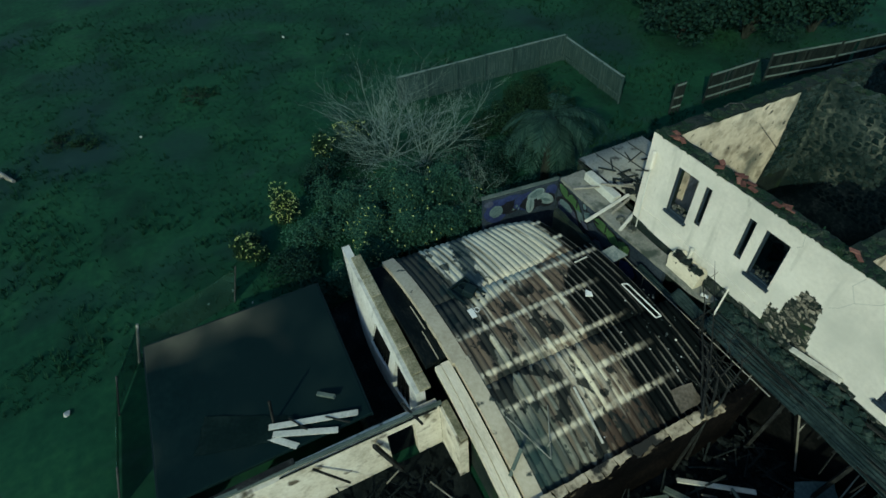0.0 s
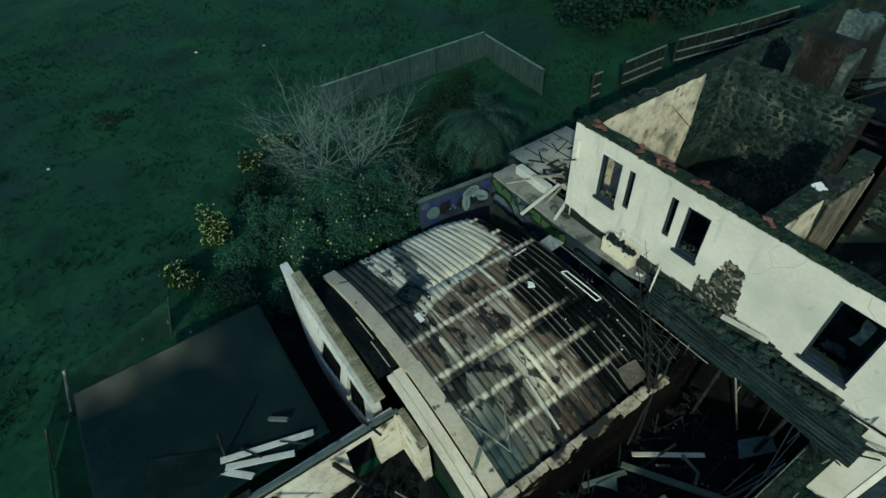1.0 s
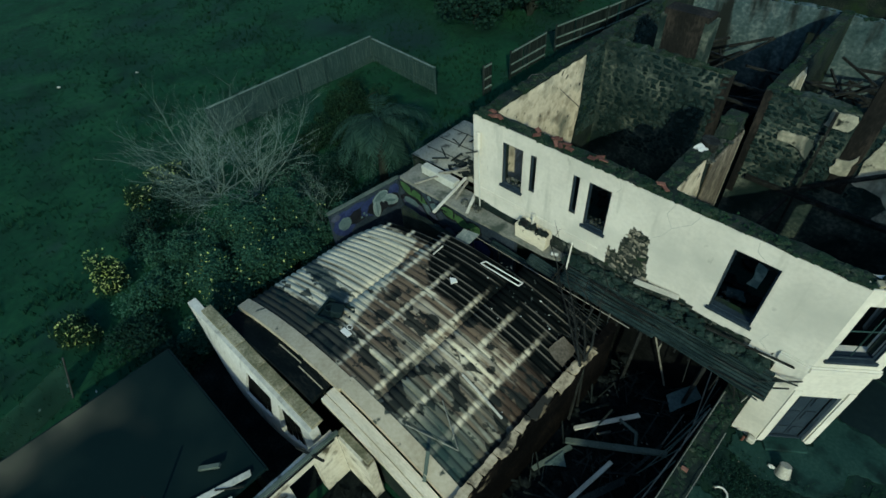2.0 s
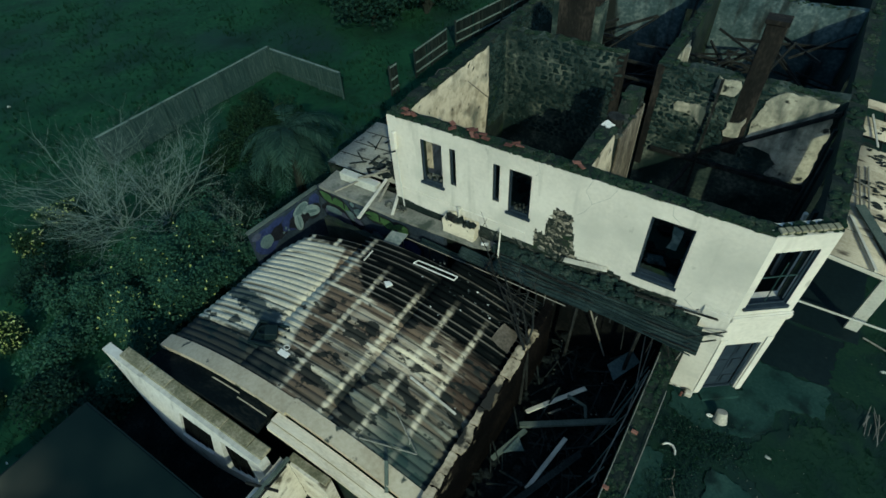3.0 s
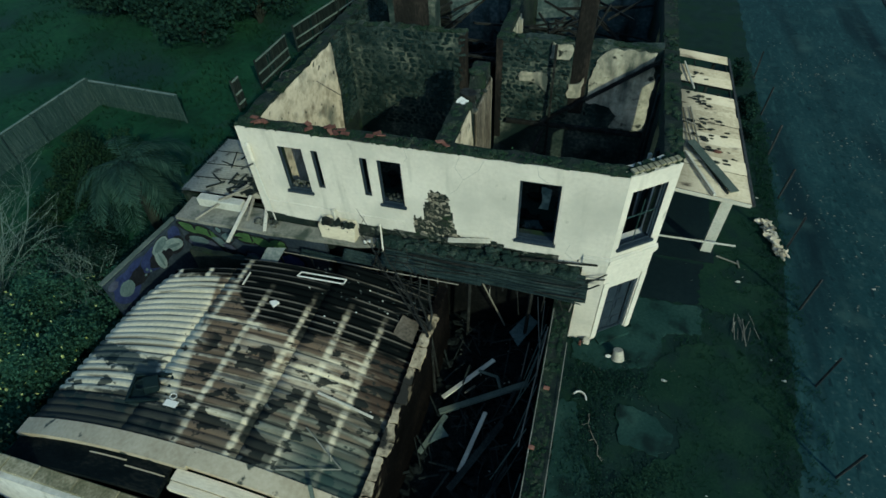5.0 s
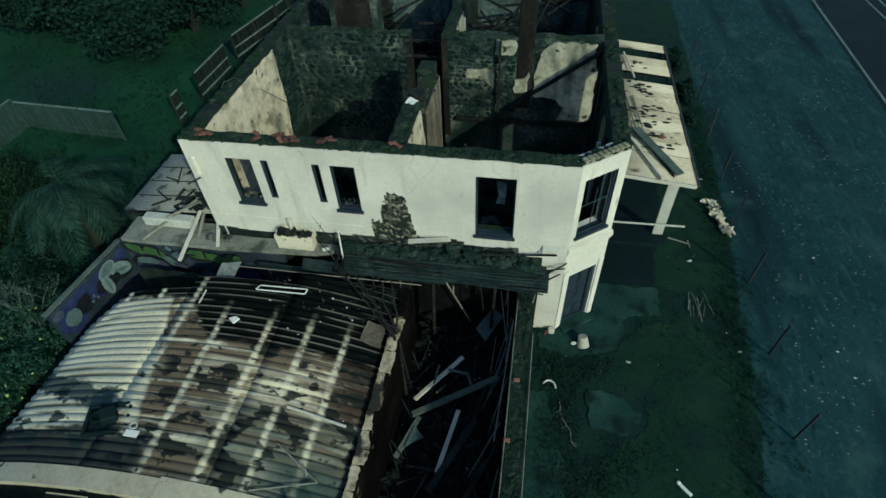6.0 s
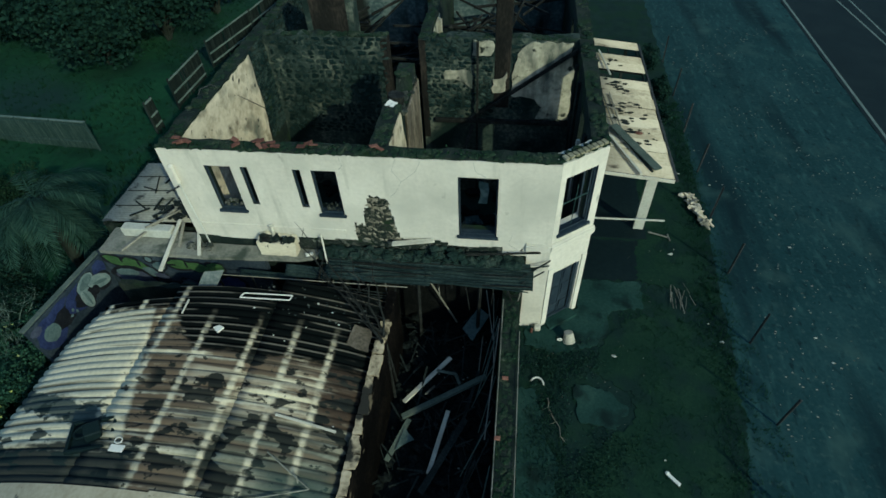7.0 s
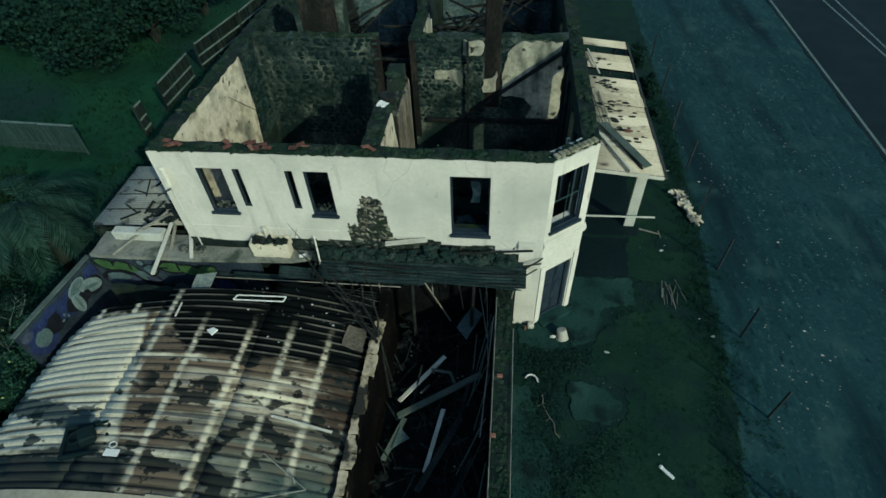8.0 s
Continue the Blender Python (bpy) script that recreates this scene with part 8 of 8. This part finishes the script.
    for k in range(6):
        t0 = k / 6 * 2.6
        t1 = (k + 1) / 6 * 2.6
        rod(bm, (11.75 + 0.22 * math.cos(t0), -2.45 + 0.28 * math.sin(t0), 0.1), (11.75 + 0.22 * math.cos(t1), -2.45 + 0.28 * math.sin(t1), 0.1), 0.03, n=6)
    single("hose_piece", bm, WHITE, (11.7, -2.4, 0.03), "curved piece of white hose in the weeds", "hose")
    bm = bmesh.new()
    beam(bm, (15.58, -5.02, 0.06), (15.86, -5.3, 0.06), 0.1, 0.05)
    blob(bm, (15.55, -4.98, 0.07), 0.07, (1, 1, 0.6), 0.2)
    single("white_offcut", bm, WHITE, (15.7, -5.15, 0.02), "white plastic offcut on the lawn", "litter")
    for k in range(16):
        x, y = random.uniform(16.8, 17.5), random.uniform(1.6, 2.6)
        a = random.uniform(0.9, 2.2)
        l = random.uniform(0.4, 0.9)
        bm = bmesh.new()
        beam(bm, (x, y, 0.06 + 0.02 * (k % 4)), (x + l * math.cos(a) * 0.6, y - l * math.sin(a), 0.07 + 0.03 * (k % 3)), 0.020, 0.018)
        single("stick", bm, TIMBER, (x, y, 0.02), "grey broken stick in a small pile", "stick", "stick pile")
    bm = bmesh.new()
    ragged(bm, [(17.6, 14.0, 0.03), (18.5, 14.1, 0.05), (18.1, 15.3, 0.06), (17.6, 15.4, 0.04)], (0, 0, 1), 0.015, 0.02, 0.5)
    single("grey_sheet", bm, TEALPANEL, (18, 14.6, 0.02), "grey sheet lying at the verge", "sheet")
    bm = bmesh.new()
    beam(bm, (16.4, 5.3, 0.10), (17.2, 5.05, 0.08), 0.05, 0.05)
    beam(bm, (17.18, 5.25, 0.08), (17.22, 4.85, 0.08), 0.05, 0.05)
    single("bent_bracket", bm, SLAB, (16.8, 5.1, 0.03), "pale bent bracket lying on the lawn", "bracket")
    branch = thing("dead_branch", (12.3, -3.5, 0.03), "dead grey branch lying on the path", "branch")
    p = Vector((12.1, -2.9, 0.08))
    for k in range(9):
        q = p + Vector((random.uniform(-0.04, 0.14), -0.16, random.uniform(-0.015, 0.015)))
        bm = bmesh.new()
        rod(bm, p, q, 0.02 - 0.001 * k, 0.019 - 0.001 * k, n=5)
        if k % 3 == 1:
            rod(bm, q, q + Vector((random.choice((-0.2, 0.2)), -0.12, 0.02)), 0.010, 0.005, n=5)
        part("twig", bm, TIMBER, branch)
        p = q
    # pale specks of gravel on the verge
    rng = random.Random(77)
    verts, faces = [], []
    for _ in range(1300):
        x, y, r = rng.uniform(19.4, 28.0), rng.uniform(-6, 26), rng.uniform(0.008, 0.034)
        if noise.noise((x * 0.35, y * 0.25, 9)) < 0.05:
            continue
        i = len(verts)
        for k in range(5):
            verts.append((x + r * 1.4 * math.cos(k * 1.257), y + r * math.sin(k * 1.257), 0.004))
        verts.append((x, y, 0.01 + r * 0.7))
        faces += [(i + k, i + (k + 1) % 5, i + 5) for k in range(5)]
    stuff_mesh("pale_gravel", verts, faces, SLAB, None, "scattered pale gravel specks on the verge", "gravel")
    verts, faces = [], []
    for _ in range(120):
        c = rng.choice(((12.4, -1.2, 0.5), (13.3, -1.0, 0.5), (12.0, -3.2, 0.5), (13.8, -2.6, 0.6), (14.6, -0.4, 1.2), (16.4, 4.0, 1.4), (11.6, -5.0, 0.4), (15.5, -3.0, 1.8), (17.6, 1.6, 1.0)))
        x, y, r = rng.gauss(c[0], c[2]), rng.gauss(c[1], c[2]), rng.uniform(0.005, 0.014)
        if x < 11.05 or (x < 13.3 and y > -0.1):
            continue
        i = len(verts)
        for k in range(5):
            verts.append((x + r * 1.3 * math.cos(k * 1.257), y + r * math.sin(k * 1.257), 0.035))
        verts.append((x, y, 0.05 + r))
        faces += [(i + k, i + (k + 1) % 5, i + 5) for k in range(5)]
    stuff_mesh("pale_specks", verts, faces, SLAB, None, "tiny pale flowers and scraps in the yard grass", "litter")
    # log in the field
    bm = bmesh.new()
    rod(bm, (-22.6, -24.9, 0.1), (-21.2, -24.0, 0.15), 0.16, 0.10, 8)
    rod(bm, (-21.9, -24.5, 0.15), (-21.4, -24.9, 0.4), 0.05, 0.03, 6)
    single("log", bm, TIMBER, (-21.9, -24.5, 0), "pale dead log lying in the field", "log")


build_yard_things()


# ---- shade-cloth fence round the flat roof ----
def build_mesh_fence():
    f = thing("shade_cloth_fence", (-5.4, -19.0, 0), "green shade-cloth fence hung on leaning posts", "fence")
    pts = [(-6.6, -14.6), (-5.3, -18.5), (-3.2, -19.3), (0.3, -19.4)]
    for i, (x, y) in enumerate(pts):
        bm = bmesh.new()
        rod(bm, (x, y, -0.05), (x - 0.45, y + 0.6, 1.5), 0.05 if i == 1 else 0.03)
        part("post", bm, SLAB if i == 1 else STEEL, f, "pale post" if i == 1 else "")
    for (a, b), (c, d) in zip(pts, pts[1:]):
        bm = bmesh.new()
        n = 8
        rows = []
        for i in range(n + 1):
            x, y = a + (c - a) * i / n, b + (d - b) * i / n
            sag = 0.12 * math.sin(math.pi * i / n)
            bulge = 0.15 * math.sin(math.pi * i / n) + 0.05 * math.sin(i * 2.1)
            rows.append([bm.verts.new((x - bulge * k * 0.5 - 0.3 * z, y - bulge * k * 0.4 + 0.4 * z, z)) for k, z in ((0, 0.02), (0.7, 0.5), (1, 1.0), (0.3, 1.42 - sag))])
        for p, q in zip(rows, rows[1:]):
            for k in range(3):
                bm.faces.new([p[k], q[k], q[k + 1], p[k + 1]])
        bmesh.ops.solidify(bm, geom=list(bm.faces), thickness=0.006)
        part("cloth", bm, CLOTH, f, "green woven shade cloth", smooth=True)


CLOTH = material("shade_cloth", [(0.018, 0.052, 0.036), (0.032, 0.080, 0.056), (0.052, 0.115, 0.080)], 1.0, 30, 0.9, 0.1)
# open weave: part of the light passes between the threads
cn, cl = CLOTH.node_tree.nodes, CLOTH.node_tree.links
weave, clear = cn.new("ShaderNodeMixShader"), cn.new("ShaderNodeBsdfTransparent")
weave.inputs[0].default_value = 0.42
cl.new(cn["Principled BSDF"].outputs[0], weave.inputs[1])
cl.new(clear.outputs[0], weave.inputs[2])
cl.new(weave.outputs[0], cn["Material Output"].inputs["Surface"])
build_mesh_fence()
